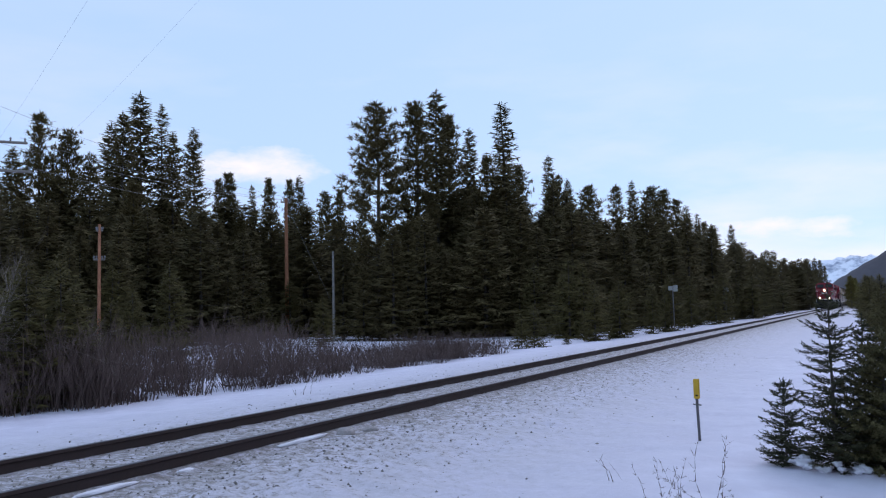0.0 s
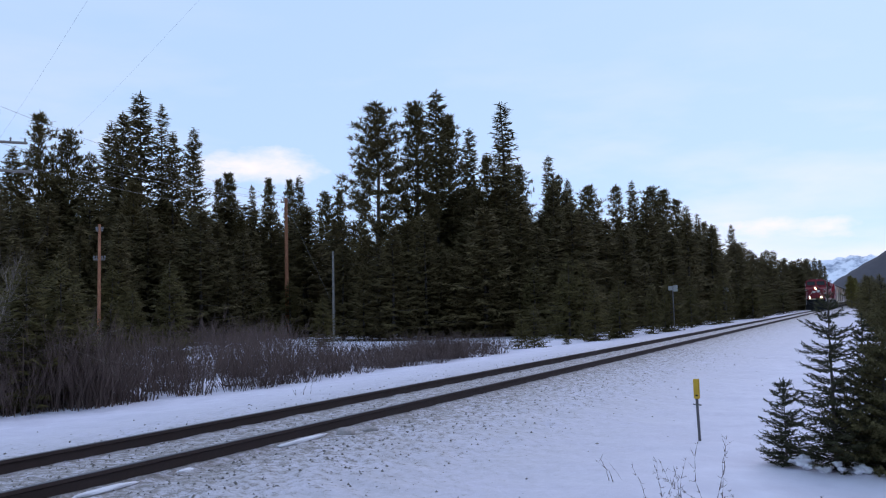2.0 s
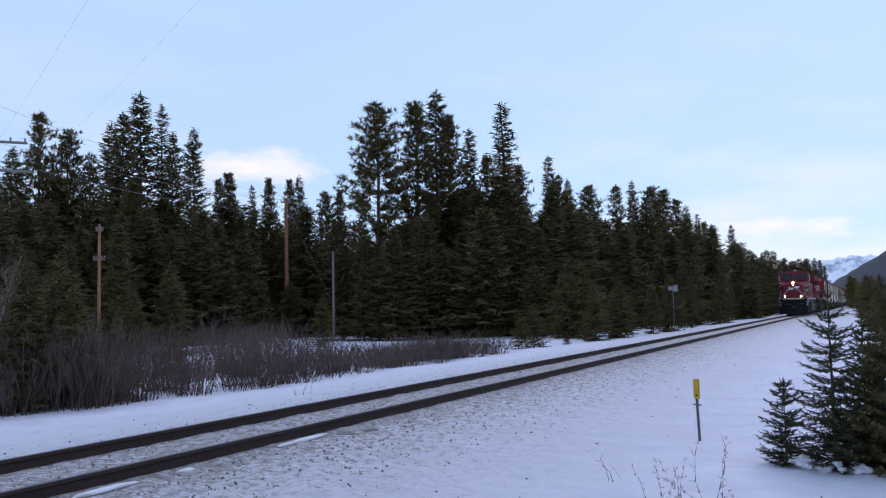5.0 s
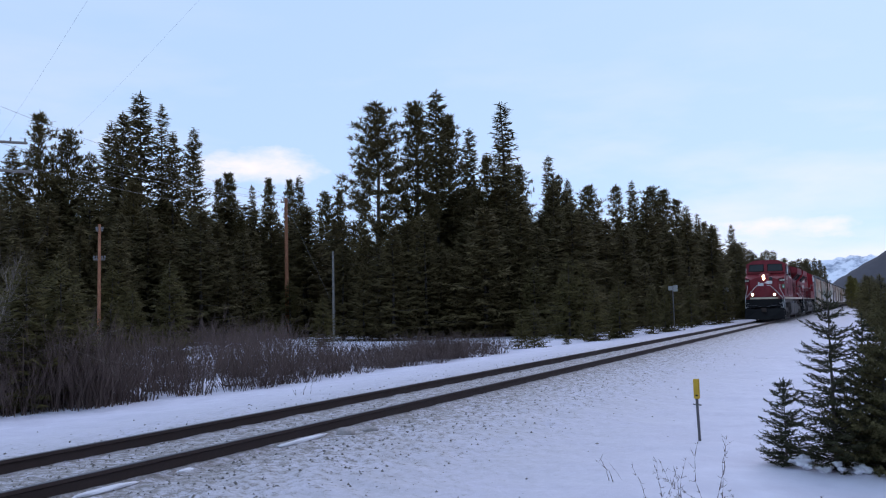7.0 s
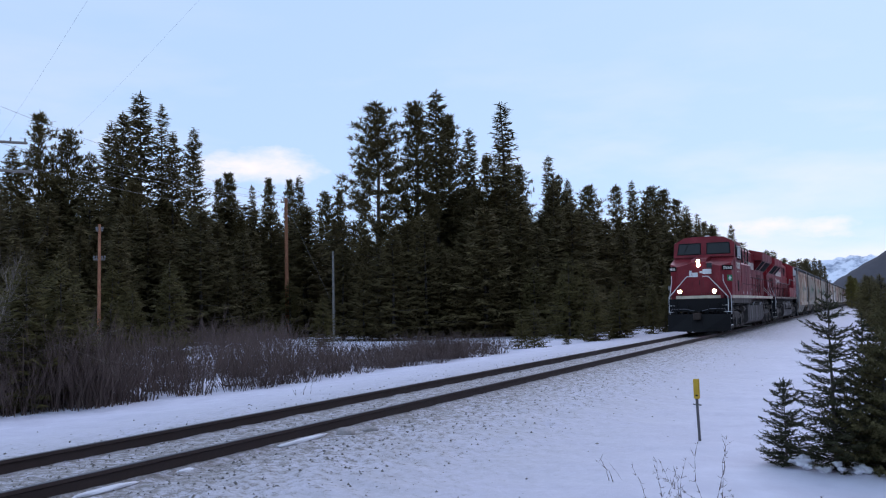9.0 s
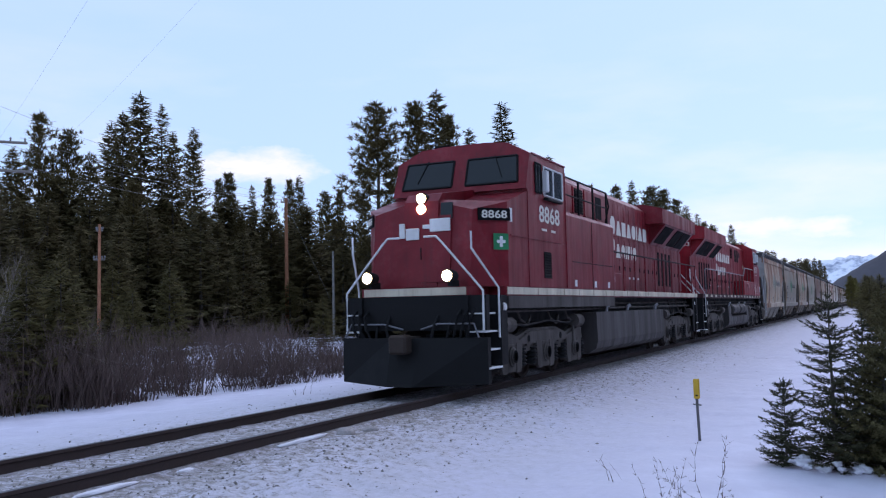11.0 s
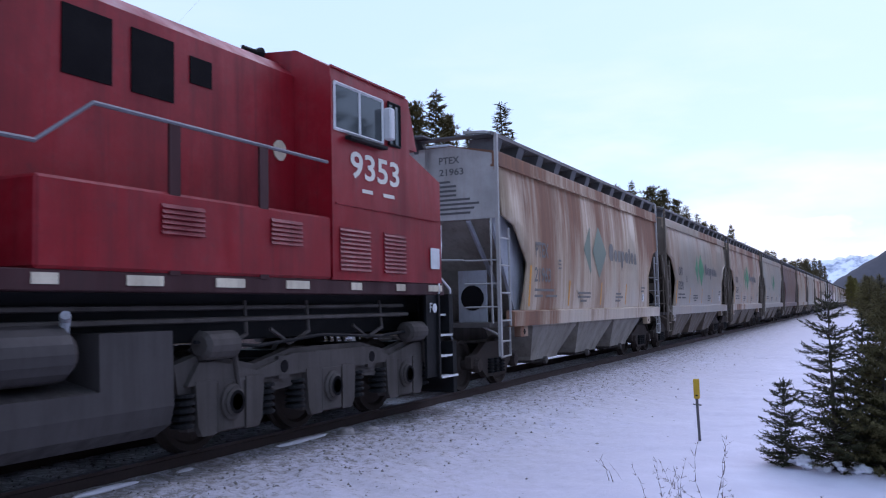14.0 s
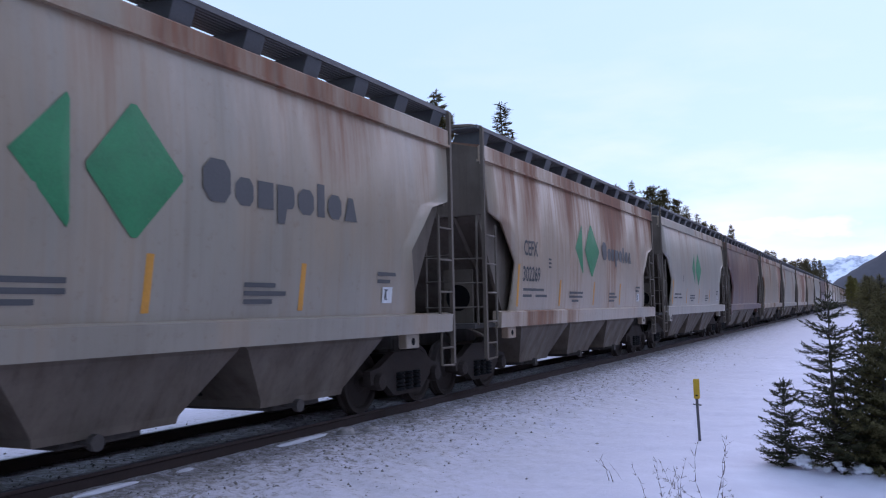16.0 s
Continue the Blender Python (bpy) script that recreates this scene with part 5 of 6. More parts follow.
            nn = nrm.normalized() * 0.028
            if s < 0:
                text_mesh(number, 0.15, 0.54, lambda q, r, on=on, nn=nn: tuple(Vector(on(0.17 + q, 3.14 + r)) + nn), LETTER_RED, board, "road_number")
            else:
                text_mesh(number, 0.15, 0.54, lambda q, r, on=on, nn=nn: tuple(Vector(on(0.71 - q, 3.14 + r)) + nn), LETTER_RED, board, "road_number")
            if s < 0:
                bm = nb()
                c = [on(0.42, 2.56), on(0.74, 2.56), on(0.74, 2.86), on(0.42, 2.86)]
                slab(bm, c, 0.006)
                sg = P("first_aid_sign", bm, GREEN, "green sign with a white cross")
                bm = nb()
                for q0, q1, z0, z1 in ((0.55, 0.61, 2.61, 2.81), (0.49, 0.67, 2.68, 2.74)):
                    c = [tuple(Vector(on(q, z)) + nrm.normalized() * 0.008) for q, z in ((q0, z0), (q1, z0), (q1, z1), (q0, z1))]
                    slab(bm, c, 0.004)
                part("white_cross", bm, WHITE, sg)
            # small nose window
            bm = nb()
            cz = [(X(n0 + 0.10), -0.40, 3.16), (X(n0 + 0.10), -0.64, 3.16), (X(n0 + 0.135), -0.64, 3.46), (X(n0 + 0.135), -0.40, 3.46)]
            if s < 0:
                slab(bm, cz, -0.03)
                P("nose_window", bm, GLASS)
            else:
                bm.free()
    if ahead:
        # logo on the nose: white blocks
        for a, b, z0, z1 in ((-0.62, -0.20, 2.92, 3.16), (0.02, 0.30, 2.78, 3.0), (0.32, 0.44, 2.82, 3.1), (-0.2, -0.05, 2.98, 3.06)):
            bm = nb()
            t = (z0 - 1.9) / 1.6
            box(bm, X(n0 - 0.065 + t * fr), X(n0 - 0.03 + t * fr), a, b, z0, z1, 0.01)
            P("logo_block", bm, WHITE)
        for z in (3.36, 3.56):
            bm = nb()
            lathe(bm, [(0.115, 0.10), (0.12, -0.03), (0.105, -0.045)], (X(n0 + 0.15), 0, z), "x", 18)
            h = P("headlight", bm, BLACKP)
            bm = nb()
            lathe(bm, [(0.10, -0.04), (0.085, -0.06), (0.03, -0.07)], (X(n0 + 0.15), 0, z), "x", 18)
            part("lamp", bm, LAMP, h, "lit warm white lamp")
        for s in (-1, 1):
            bm = nb()
            lathe(bm, [(0.10, 0.2), (0.125, 0.0), (0.125, -0.06), (0.115, -0.075)], (X(0.48), s * 0.815, 2.07), "x", 18)
            box(bm, X(0.5), X(0.85), s * 0.815 - 0.03, s * 0.815 + 0.03, 1.88, 2.0)
            h = P("ditch_light", bm, BLACKP)
            bm = nb()
            lathe(bm, [(0.11, -0.065), (0.09, -0.085), (0.03, -0.095)], (X(0.48), s * 0.815, 2.07), "x", 18)
            part("lamp", bm, LAMP, h, "lit warm white lamp")
    # plough and couplers
    bm = nb()
    loft(bm, [[(X(0.05), -0.25, 0.13), (X(0.62), -1.48, 0.16), (X(0.75), -1.48, 0.16), (X(0.75), 1.48, 0.16), (X(0.62), 1.48, 0.16), (X(0.05), 0.25, 0.13)],
              [(X(0.36), -0.3, 0.97), (X(0.62), -1.48, 0.97), (X(0.75), -1.48, 0.97), (X(0.75), 1.48, 0.97), (X(0.62), 1.48, 0.97), (X(0.36), 0.3, 0.97)]])
    P("snow_plough", bm, BLACKP)
    bm = nb()
    box(bm, X(0.66), X(0.80), -1.45, 1.45, 1.10, 1.72)
    P("end_plate", bm, BLACKP)
    bm = nb()
    box(bm, X(21.45), X(21.62), -1.45, 1.45, 0.45, 1.72)
    P("end_plate", bm, BLACKP)
    for u, f in ((0.75, -1), (21.55, 1)):
        bm = nb()
        a, b = sorted((X(u), X(u) + f * 0.5))
        box(bm, a, b, -0.12, 0.12, 0.74, 1.0, 0.02)
        a, b = sorted((X(u) + f * 0.5, X(u) + f * 0.78))
        box(bm, a, b, -0.19, 0.16, 0.70, 1.04, 0.04)
        P("coupler", bm, WHEEL)
        for s in (-1, 1):
            bm = nb()
            x = X(u) + f * 0.06
            tube(bm, [(x, s * 0.5, 1.38), (x + f * 0.18, s * 0.48, 1.15), (x + f * 0.22, s * 0.40, 0.75), (x + f * 0.2, s * 0.3, 0.45)], 0.03, 6)
            tube(bm, [(x, s * 0.75, 1.30), (x + f * 0.14, s * 0.72, 1.0), (x + f * 0.16, s * 0.6, 0.7)], 0.022, 6)
            P("air_hose", bm, BLACKP)
    steps(lo, X(1.22), -1)
    steps(lo, X(21.0), 1)
    corner_rails(lo, X(1.22), -1)
    corner_rails(lo, X(21.0), 1)
    for s in (-1, 1):
        a0 = X(1.42)
        text_mesh("F", 0.14, 0.085, (lambda q, r: (a0 + q, -1.464, 1.44 + r)) if s < 0 else (lambda q, r: (a0 + 0.085 - q, 1.464, 1.44 + r)), WHITE, lo, "front_letter")
        # clutter of the pilot: hoses and the uncoupling lever
        for k in range(3):
            bm = nb()
            y = s * (0.95 + 0.13 * k)
            tube(bm, [(X(0.68), y, 1.46), (X(0.52), y, 1.36), (X(0.50), y - s * 0.04, 1.12), (X(0.56), y - s * 0.10, 0.98)], 0.028, 6)
            P("jumper_hose", bm, BLACKP)
        bm = nb()
        tube(bm, [(X(0.60), s * 0.18, 1.12), (X(0.55), s * 0.55, 1.22), (X(0.55), s * 1.25, 1.22), (X(0.50), s * 1.36, 0.98)], 0.018, 6)
        P("uncoupling_lever", bm, RAIL_GREY)
    # long hood
    h0 = wb
    bm = nb()
    hp = [(-0.95, 1.88), (-0.95, 4.52), (-0.72, 4.72), (0.72, 4.72), (0.95, 4.52), (0.95, 1.88)]
    prism(bm, hp, X(h0), X(21.05), "x")
    hood = P("hood", bm, red)
    if ahead:
        bm = nb()
        prism(bm, [(-1.49, 1.88), (-1.49, 3.52), (-1.40, 3.62), (1.40, 3.62), (1.49, 3.52), (1.49, 1.88)], X(5.2), X(9.25), "x")
        sh = P("equipment_box", bm, red)
        for s in (-1, 1):
            bm = nb()
            l, h = sorted((s * 1.488, s * 1.50))
            box(bm, X(5.6), X(9.0), l, h, 2.48, 2.50)
            box(bm, X(7.2), X(7.22), l, h, 1.9, 3.5)
            part("seam", bm, SEAM, sh)
            for u in (5.75, 7.35, 8.55):
                bm = nb()
                l, h = sorted((s * 1.490, s * 1.496))
                box(bm, X(u), X(u + 0.17), l, h, 1.93, 2.08)
                part("notice", bm, WHITE, sh)
            bm = nb()
            l, h = sorted((s * 0.97, s * 1.36))
            box(bm, X(9.45), X(10.55), l, h, 1.885, 2.36, 0.02)
            locker = P("walkway_locker", bm, red)
            bm = nb()
            l, h = sorted((s * 1.361, s * 1.366))
            box(bm, X(9.62), X(9.76), l, h, 2.12, 2.26)
            part("notice", bm, WHITE, locker)
            bm = nb()
            for a in (5.45, 6.43, 7.41, 8.39):
                l, h = sorted((s * 1.06, s * 1.30))
                box(bm, X(a), X(a + 0.72), l, h, 3.63, 3.70)
            part("roof_ledge", bm, red, sh)
            for k in range(4):
                a = 5.35 + 0.98 * k
                bm = nb()
                l, h = sorted((s * 0.95, s * 1.02))
                box(bm, X(a), X(a + 0.88), l, h, 3.66, 4.46, 0.015)
                pn = part("louvre_panel", bm, RED, hood)
                if k % 2 == 0:
                    bm = nb()
                    for j in range(9):
                        z = 3.74 + 0.075 * j
                        slab(bm, [(X(a + 0.1), s * 1.022, z + 0.05), (X(a + 0.78), s * 1.022, z + 0.05), (X(a + 0.78), s * 1.05, z), (X(a + 0.1), s * 1.05, z)], 0.01)
                    box(bm, X(a + 0.08), X(a + 0.8), min(s * 1.018, s * 1.024), max(s * 1.018, s * 1.024), 3.72, 4.42)
                    part("louvre", bm, VOID, pn)
            bm = nb()
            tube(bm, [(X(5.3), s * 1.40, 4.02), (X(8.95), s * 1.40, 4.02)], 0.018, 5)
            tube(bm, [(X(5.3), s * 1.40, 4.42), (X(8.95), s * 1.40, 4.42), (X(9.2), s * 1.40, 4.1), (X(9.55), s * 1.15, 3.45), (X(10.3), s * 1.05, 3.40)], 0.022, 6)
            for u in (5.3, 6.5, 7.7, 8.95):
                tube(bm, [(X(u), s * 1.40, 3.62), (X(u), s * 1.40, 4.42)], 0.030, 5)
            P("roof_handrail", bm, BLACKP)
            bm = nb()
            l, h = sorted((s * 0.95, s * 0.965))
            box(bm, X(9.45), X(10.05), l, h, 3.82, 4.42)
            part("vent", bm, VOID, hood)
    else:
        for s in (-1, 1):
            bm = nb()
            l, h = sorted((s * 0.96, s * 1.49))
            box(bm, X(4.25), X(8.6), l, h, 1.88, 2.66, 0.03)
            bx = P("battery_box", bm, red)
            for a in (4.9, 6.6):
                bm = nb()
                for j in range(6):
                    z = 2.25 + 0.05 * j
                    slab(bm, [(X(a), s * 1.492, z + 0.04), (X(a + 0.6), s * 1.492, z + 0.04), (X(a + 0.6), s * 1.51, z), (X(a), s * 1.51, z)], 0.008)
                part("louvre", bm, RED_DULL, bx)
            for a, b, z0, z1 in ((5.85, 6.2, 4.0, 4.30), (6.45, 7.05, 3.72, 4.38), (7.3, 7.9, 3.72, 4.38), (8.85, 9.62, 3.85, 4.40)):
                bm = nb()
                l, h = sorted((s * 0.945, s * 0.962))
                box(bm, X(a), X(b), l, h, z0, z1)
                part("vent", bm, VOID, hood)
            bm = nb()
            lathe(bm, [(0.02, s * 0.955), (0.13, s * 0.96), (0.13, s * 0.975), (0.02, s * 0.98)], (X(4.6), 0, 3.5), "y", 16)
            part("round_badge", bm, CREAM, hood)
    # hood doors with seams, latches and long intake grilles
    first = 9.4 if ahead else 9.0
    for s in (-1, 1):
        u = first
        while u < 20.9:
            w = 0.62
            bm = nb()
            l, h = sorted((s * 0.948, s * 0.962))
            box(bm, X(u), X(u + w - 0.03), l, h, 1.98, 3.42)
            if u < 15.0:
                box(bm, X(u), X(u + w - 0.03), l, h, 3.47, 4.42)
            d = part("hood_door", bm, red, hood)
            bm = nb()
            l, h = sorted((s * 0.9495, s * 0.9535))
            box(bm, X(u + w - 0.028), X(u + w - 0.006), l, h, 1.98, 4.42 if u < 15.0 else 3.42)
            part("door_seam", bm, SEAM, hood)
            if (16.3 if ahead else 15.9) < u < (19.3 if ahead else 19.0):
                bm = nb()
                l, h = sorted((s * 0.960, s * 0.967))
                box(bm, X(u + 0.14), X(u + 0.44), l, h, 2.12, 3.28)
                part("intake_grille", bm, VOID, d)
            else:
                bm = nb()
                l, h = sorted((s * 0.962, s * 0.985))
                box(bm, X(u + w - 0.10), X(u + w - 0.05), l, h, 2.5, 2.62)
                part("latch", bm, BLACKP, d)
            u += w
        for u in (10.6, 12.9, 13.4, 14.0, 16.4):
            bm = nb()
            l, h = sorted((s * 0.963, s * 0.968))
            box(bm, X(u), X(u + 0.18), l, h, 2.26, 2.33)
            part("small_notice", bm, WHITE, hood)
        # the line's name, as plain letter-sized shapes
        base, wide = (10.87 if ahead else 10.05), 4.58
        for z0, shapes in ((3.52, (("round", 0.62, 0.52), ("wedge", 0.66, 0.42), ("slab", 0.58, 0.42), ("wedge", 0.64, 0.42), ("round", 0.58, 0.42), ("slab", 0.24, 0.42), ("wedge", 0.66, 0.42), ("slab", 0.60, 0.42))),
                           (2.86, (("flag", 0.54, 0.52), ("wedge", 0.62, 0.40), ("round", 0.52, 0.40), ("slab", 0.22, 0.40), ("flag", 0.46, 0.40), ("slab", 0.22, 0.40), ("round", 0.52, 0.40)))):
            at = 0.0
            for form, wd, hgt in shapes:
                bm = nb()
                q0, q1 = at + 0.07, at + wd - 0.05
                pts = [((base + q) if s < 0 else (base + wide - q), z) for q, z in ((q0 + (q1 - q0) * a, z0 + hgt * b) for a, b in PLAIN_FORMS[form])]
                prism(bm, [(X(a), b) for a, b in pts], s * 0.963, s * 0.968, "y")
                part("letter_block", bm, LETTER_RED, hood)
                at += wd
    # radiator wings
    r0, r1 = (15.35, 21.30) if ahead else (15.10, 21.15)
    bm = nb()
    rp2 = [(-1.54, 4.14), (-1.54, 4.62), (-0.9, 4.78), (0.9, 4.78), (1.54, 4.62), (1.54, 4.14)]
    prism(bm, rp2, X(r0), X(r1), "x")
    rad = P("radiator_hood", bm, red)
    for s in (-1, 1):
        bm = nb()
        tri = [(s * 0.95, 3.48), (s * 1.50, 4.138), (s * 0.95, 4.138)]
        prism(bm, tri, X(r0 + 0.55), X(r1 - 0.25), "x")
        under = part("radiator_shroud", bm, red, rad)
        for a, b in ((r0 + 0.75, r0 + 2.1), (r0 + 2.75, r0 + 3.9), (r0 + 4.0, r0 + 5.35)):
            bm = nb()
            e = 0.012
            q = [(X(a), s * (1.03 + e), 3.57), (X(b), s * (1.03 + e), 3.57), (X(b), s * (1.46 + e), 4.085), (X(a), s * (1.46 + e), 4.085)]
            slab(bm, q if s < 0 else q[::-1], 0.012)
            part("radiator_grille", bm, VOID, under, "black radiator intake grille")
    bm = nb()
    lathe(bm, [(0.3, 0.0), (0.3, 0.10), (0.22, 0.10)], (X(13.2), 0, 4.72), "z", 16)
    box(bm, X(12.2), X(14.2), -0.5, 0.5, 4.71, 4.76)
    P("exhaust_stack", bm, BLACKP)
    # rear end: lamps, number, door
    for s in (-0.11, 0.11):
        bm = nb()
        lathe(bm, [(0.12, -0.1), (0.12, 0.05), (0.10, 0.06)], (X(21.06), s * 1.2, 4.02), "x", 14)
        h = P("rear_headlight", bm, BLACKP)
        bm = nb()
        lathe(bm, [(0.085, 0.055), (0.02, 0.075)], (X(21.06), s * 1.2, 4.02), "x", 14)
        part("lamp", bm, LENS, h, "unlit clear lamp")
    bm = nb()
    box(bm, X(21.04), X(21.07), -0.22, 0.22, 3.55, 3.86)
    P("rear_vent", bm, VOID)
    for s in (-1, 1):
        pl = (lambda q, r: (X(21.056), 0.32 + q, 3.86 + r))
        if s > 0:
            text_mesh(number, 0.17, 0.60, pl, LETTER_RED, hood, "road_number")
    bm = nb()
    box(bm, X(21.04), X(21.075), 0.5, 0.52, 2.9, 3.5)
    box(bm, X(21.04), X(21.075), -0.35, 0.35, 1.95, 3.4)
    P("rear_door", bm, red)
    # walkway rails
    for s in (-1, 1):
        bm = nb()
        z = 2.92
        if ahead:
            tube(bm, [(X(8.8), s * 1.47, 2.90), (X(21.35), s * 1.47, z)], 0.022, 6)
        else:
            tube(bm, [(X(4.3), s * 1.47, 3.35), (X(8.0), s * 1.47, 3.35), (X(8.6), s * 1.47, z), (X(20.8), s * 1.47, z), (X(20.95), s * 1.47, z - 0.1), (X(20.75), s * 1.47, 1.9)], 0.022, 6)
        P("handrail", bm, BLACKP if ahead else RAIL_GREY)
        us = [10.3, 11.6, 12.9, 14.2, 15.5, 16.8, 18.1, 19.4, 20.5, 21.3] if ahead else [5.6, 7.0, 9.2, 10.4, 11.6, 12.8, 14.0, 15.2, 16.5, 17.8, 19.1]
        for u in us:
            bm = nb()
            top = z if (ahead or u > 8.6) else 3.35
            l, h = sorted((s * 1.455, s * 1.485))
            wd = 0.03 if ahead else 0.075
            box(bm, X(u) - wd, X(u) + wd, l, h, 1.86, top - (0 if ahead else 0.02))
            # second unit's posts stand in shade, put into their dark colour
            P("stanchion", bm, red if ahead else DECK)
    # fuel tank
    t0, t1 = (7.55, 15.30) if ahead else (7.0, 14.6)
    bm = nb()
    tp = [(-1.45, 1.33), (-1.47, 0.62), (-1.42, 0.44), (-1.22, 0.31), (1.22, 0.31), (1.42, 0.44), (1.47, 0.62), (1.45, 1.33)]
    if ahead:
        prism(bm, tp, X(t0), X(t1), "x")
        tank = P("fuel_tank", bm, TANK, "long grey fuel tank")
    else:
        prism(bm, tp, X(t0), X(t0 + 0.9), "x")
        tp2 = [(-1.05, 1.33), (-1.05, 0.92), (-1.47, 0.82), (-1.47, 0.62), (-1.42, 0.44), (-1.22, 0.31), (1.22, 0.31), (1.42, 0.44), (1.47, 0.62), (1.47, 0.82), (1.05, 0.92), (1.05, 1.33)]
        prism(bm, tp2, X(t0 + 0.9), X(t1 - 0.9), "x")
        prism(bm, tp, X(t1 - 0.9), X(t1), "x")
        tank = P("fuel_tank", bm, TANK, "grey fuel tank with air reservoirs above")
        for s in (-1, 1):
            for a in (t0 + 1.1, t0 + 3.7):
                bm = nb()
                lathe(bm, [(0.02, 0.0), (0.18, 0.03), (0.25, 0.13), (0.25, 2.2), (0.18, 2.3), (0.02, 2.33)], (X(a), s * 1.28, 1.17), "x", 18)
                P("air_reservoir", bm, TANK)
    for s in (-1, 1):
        for u in (t0 + 1.2, t0 + 3.4, t1 - 0.8):
            bm = nb()
            tube(bm, [(X(u), s * 1.36, 1.30), (X(u), s * 1.38, 1.45), (X(u) + 0.05, s * 1.44, 1.5)], 0.045, 8)
            part("filler", bm, CAR_GREY, tank)
    # pipes and gear under the deck
    for s in (-1, 1):
        bm = nb()
        for z, v in ((1.55, 1.2), (1.42, 1.28)):
            tube(bm, [(X(1.9), s * v, z), (X(20.8), s * v, z)], 0.03, 5)
        for u in (2.6, 4.4, 5.6, 17.2, 18.6, 20.0):
            tube(bm, [(X(u), s * 1.2, 1.62), (X(u + 0.1), s * 1.3, 1.25), (X(u + 0.5), s * 1.3, 1.12), (X(u + 0.8), s * 1.25, 1.3)], 0.025, 5)
        P("brake_piping", bm, GRIME)
    loco_truck(lo, X(4.05))
    loco_truck(lo, X(18.25))
    return lo


# ---- hopper cars
HB = 6.58


def side_v(z):
    return 1.49 + 0.085 * math.sin(math.pi * min(1, max(0, (z - 1.40) / 2.72))) ** 0.8


def hopper_truck(parent, xc):
    tr = new("truck")
    tr.parent = parent
    tr.location = (xc, 0, 0)
    for s in (-1, 1):
        bm = nb()
        a, b = s * 0.98, s * 1.10
        prism(bm, [(-1.12, 0.62), (-0.85, 0.66), (-0.42, 0.86), (0.42, 0.86), (0.85, 0.66), (1.12, 0.62), (1.10, 0.42), (0.75, 0.46), (0.42, 0.22), (-0.42, 0.22), (-0.75, 0.46), (-1.10, 0.42)], a, b, "y")
        part("side_frame", bm, WHEEL, tr)
        for x in (-0.26, 0.0, 0.26):
            bm = nb()
            lathe(bm, [q for k in range(5) for q in ((0.06, 0.28 + 0.06 * k), (0.10, 0.29 + 0.06 * k), (0.10, 0.315 + 0.06 * k))], (x, s * 1.09, 0), "z", 8)
            part("coil_spring", bm, BLACKP, tr)
        for x in (-0.89, 0.89):
            bm = nb()
            lathe(bm, [(0.11, s * 0.95), (0.13, s * 1.12), (0.11, s * 1.18), (0.04, s * 1.19)], (x, 0, 0.46), "y", 12)
            part("bearing_cap", bm, WHEEL, tr)
    bm = nb()
    box(bm, -0.22, 0.22, -1.08, 1.08, 0.55, 0.82, 0.02)
    part("bolster", bm, BLACKP, tr)
    for x in (-0.89, 0.89):
        wheelset(tr, x, 0.457, 0.457)
    return tr


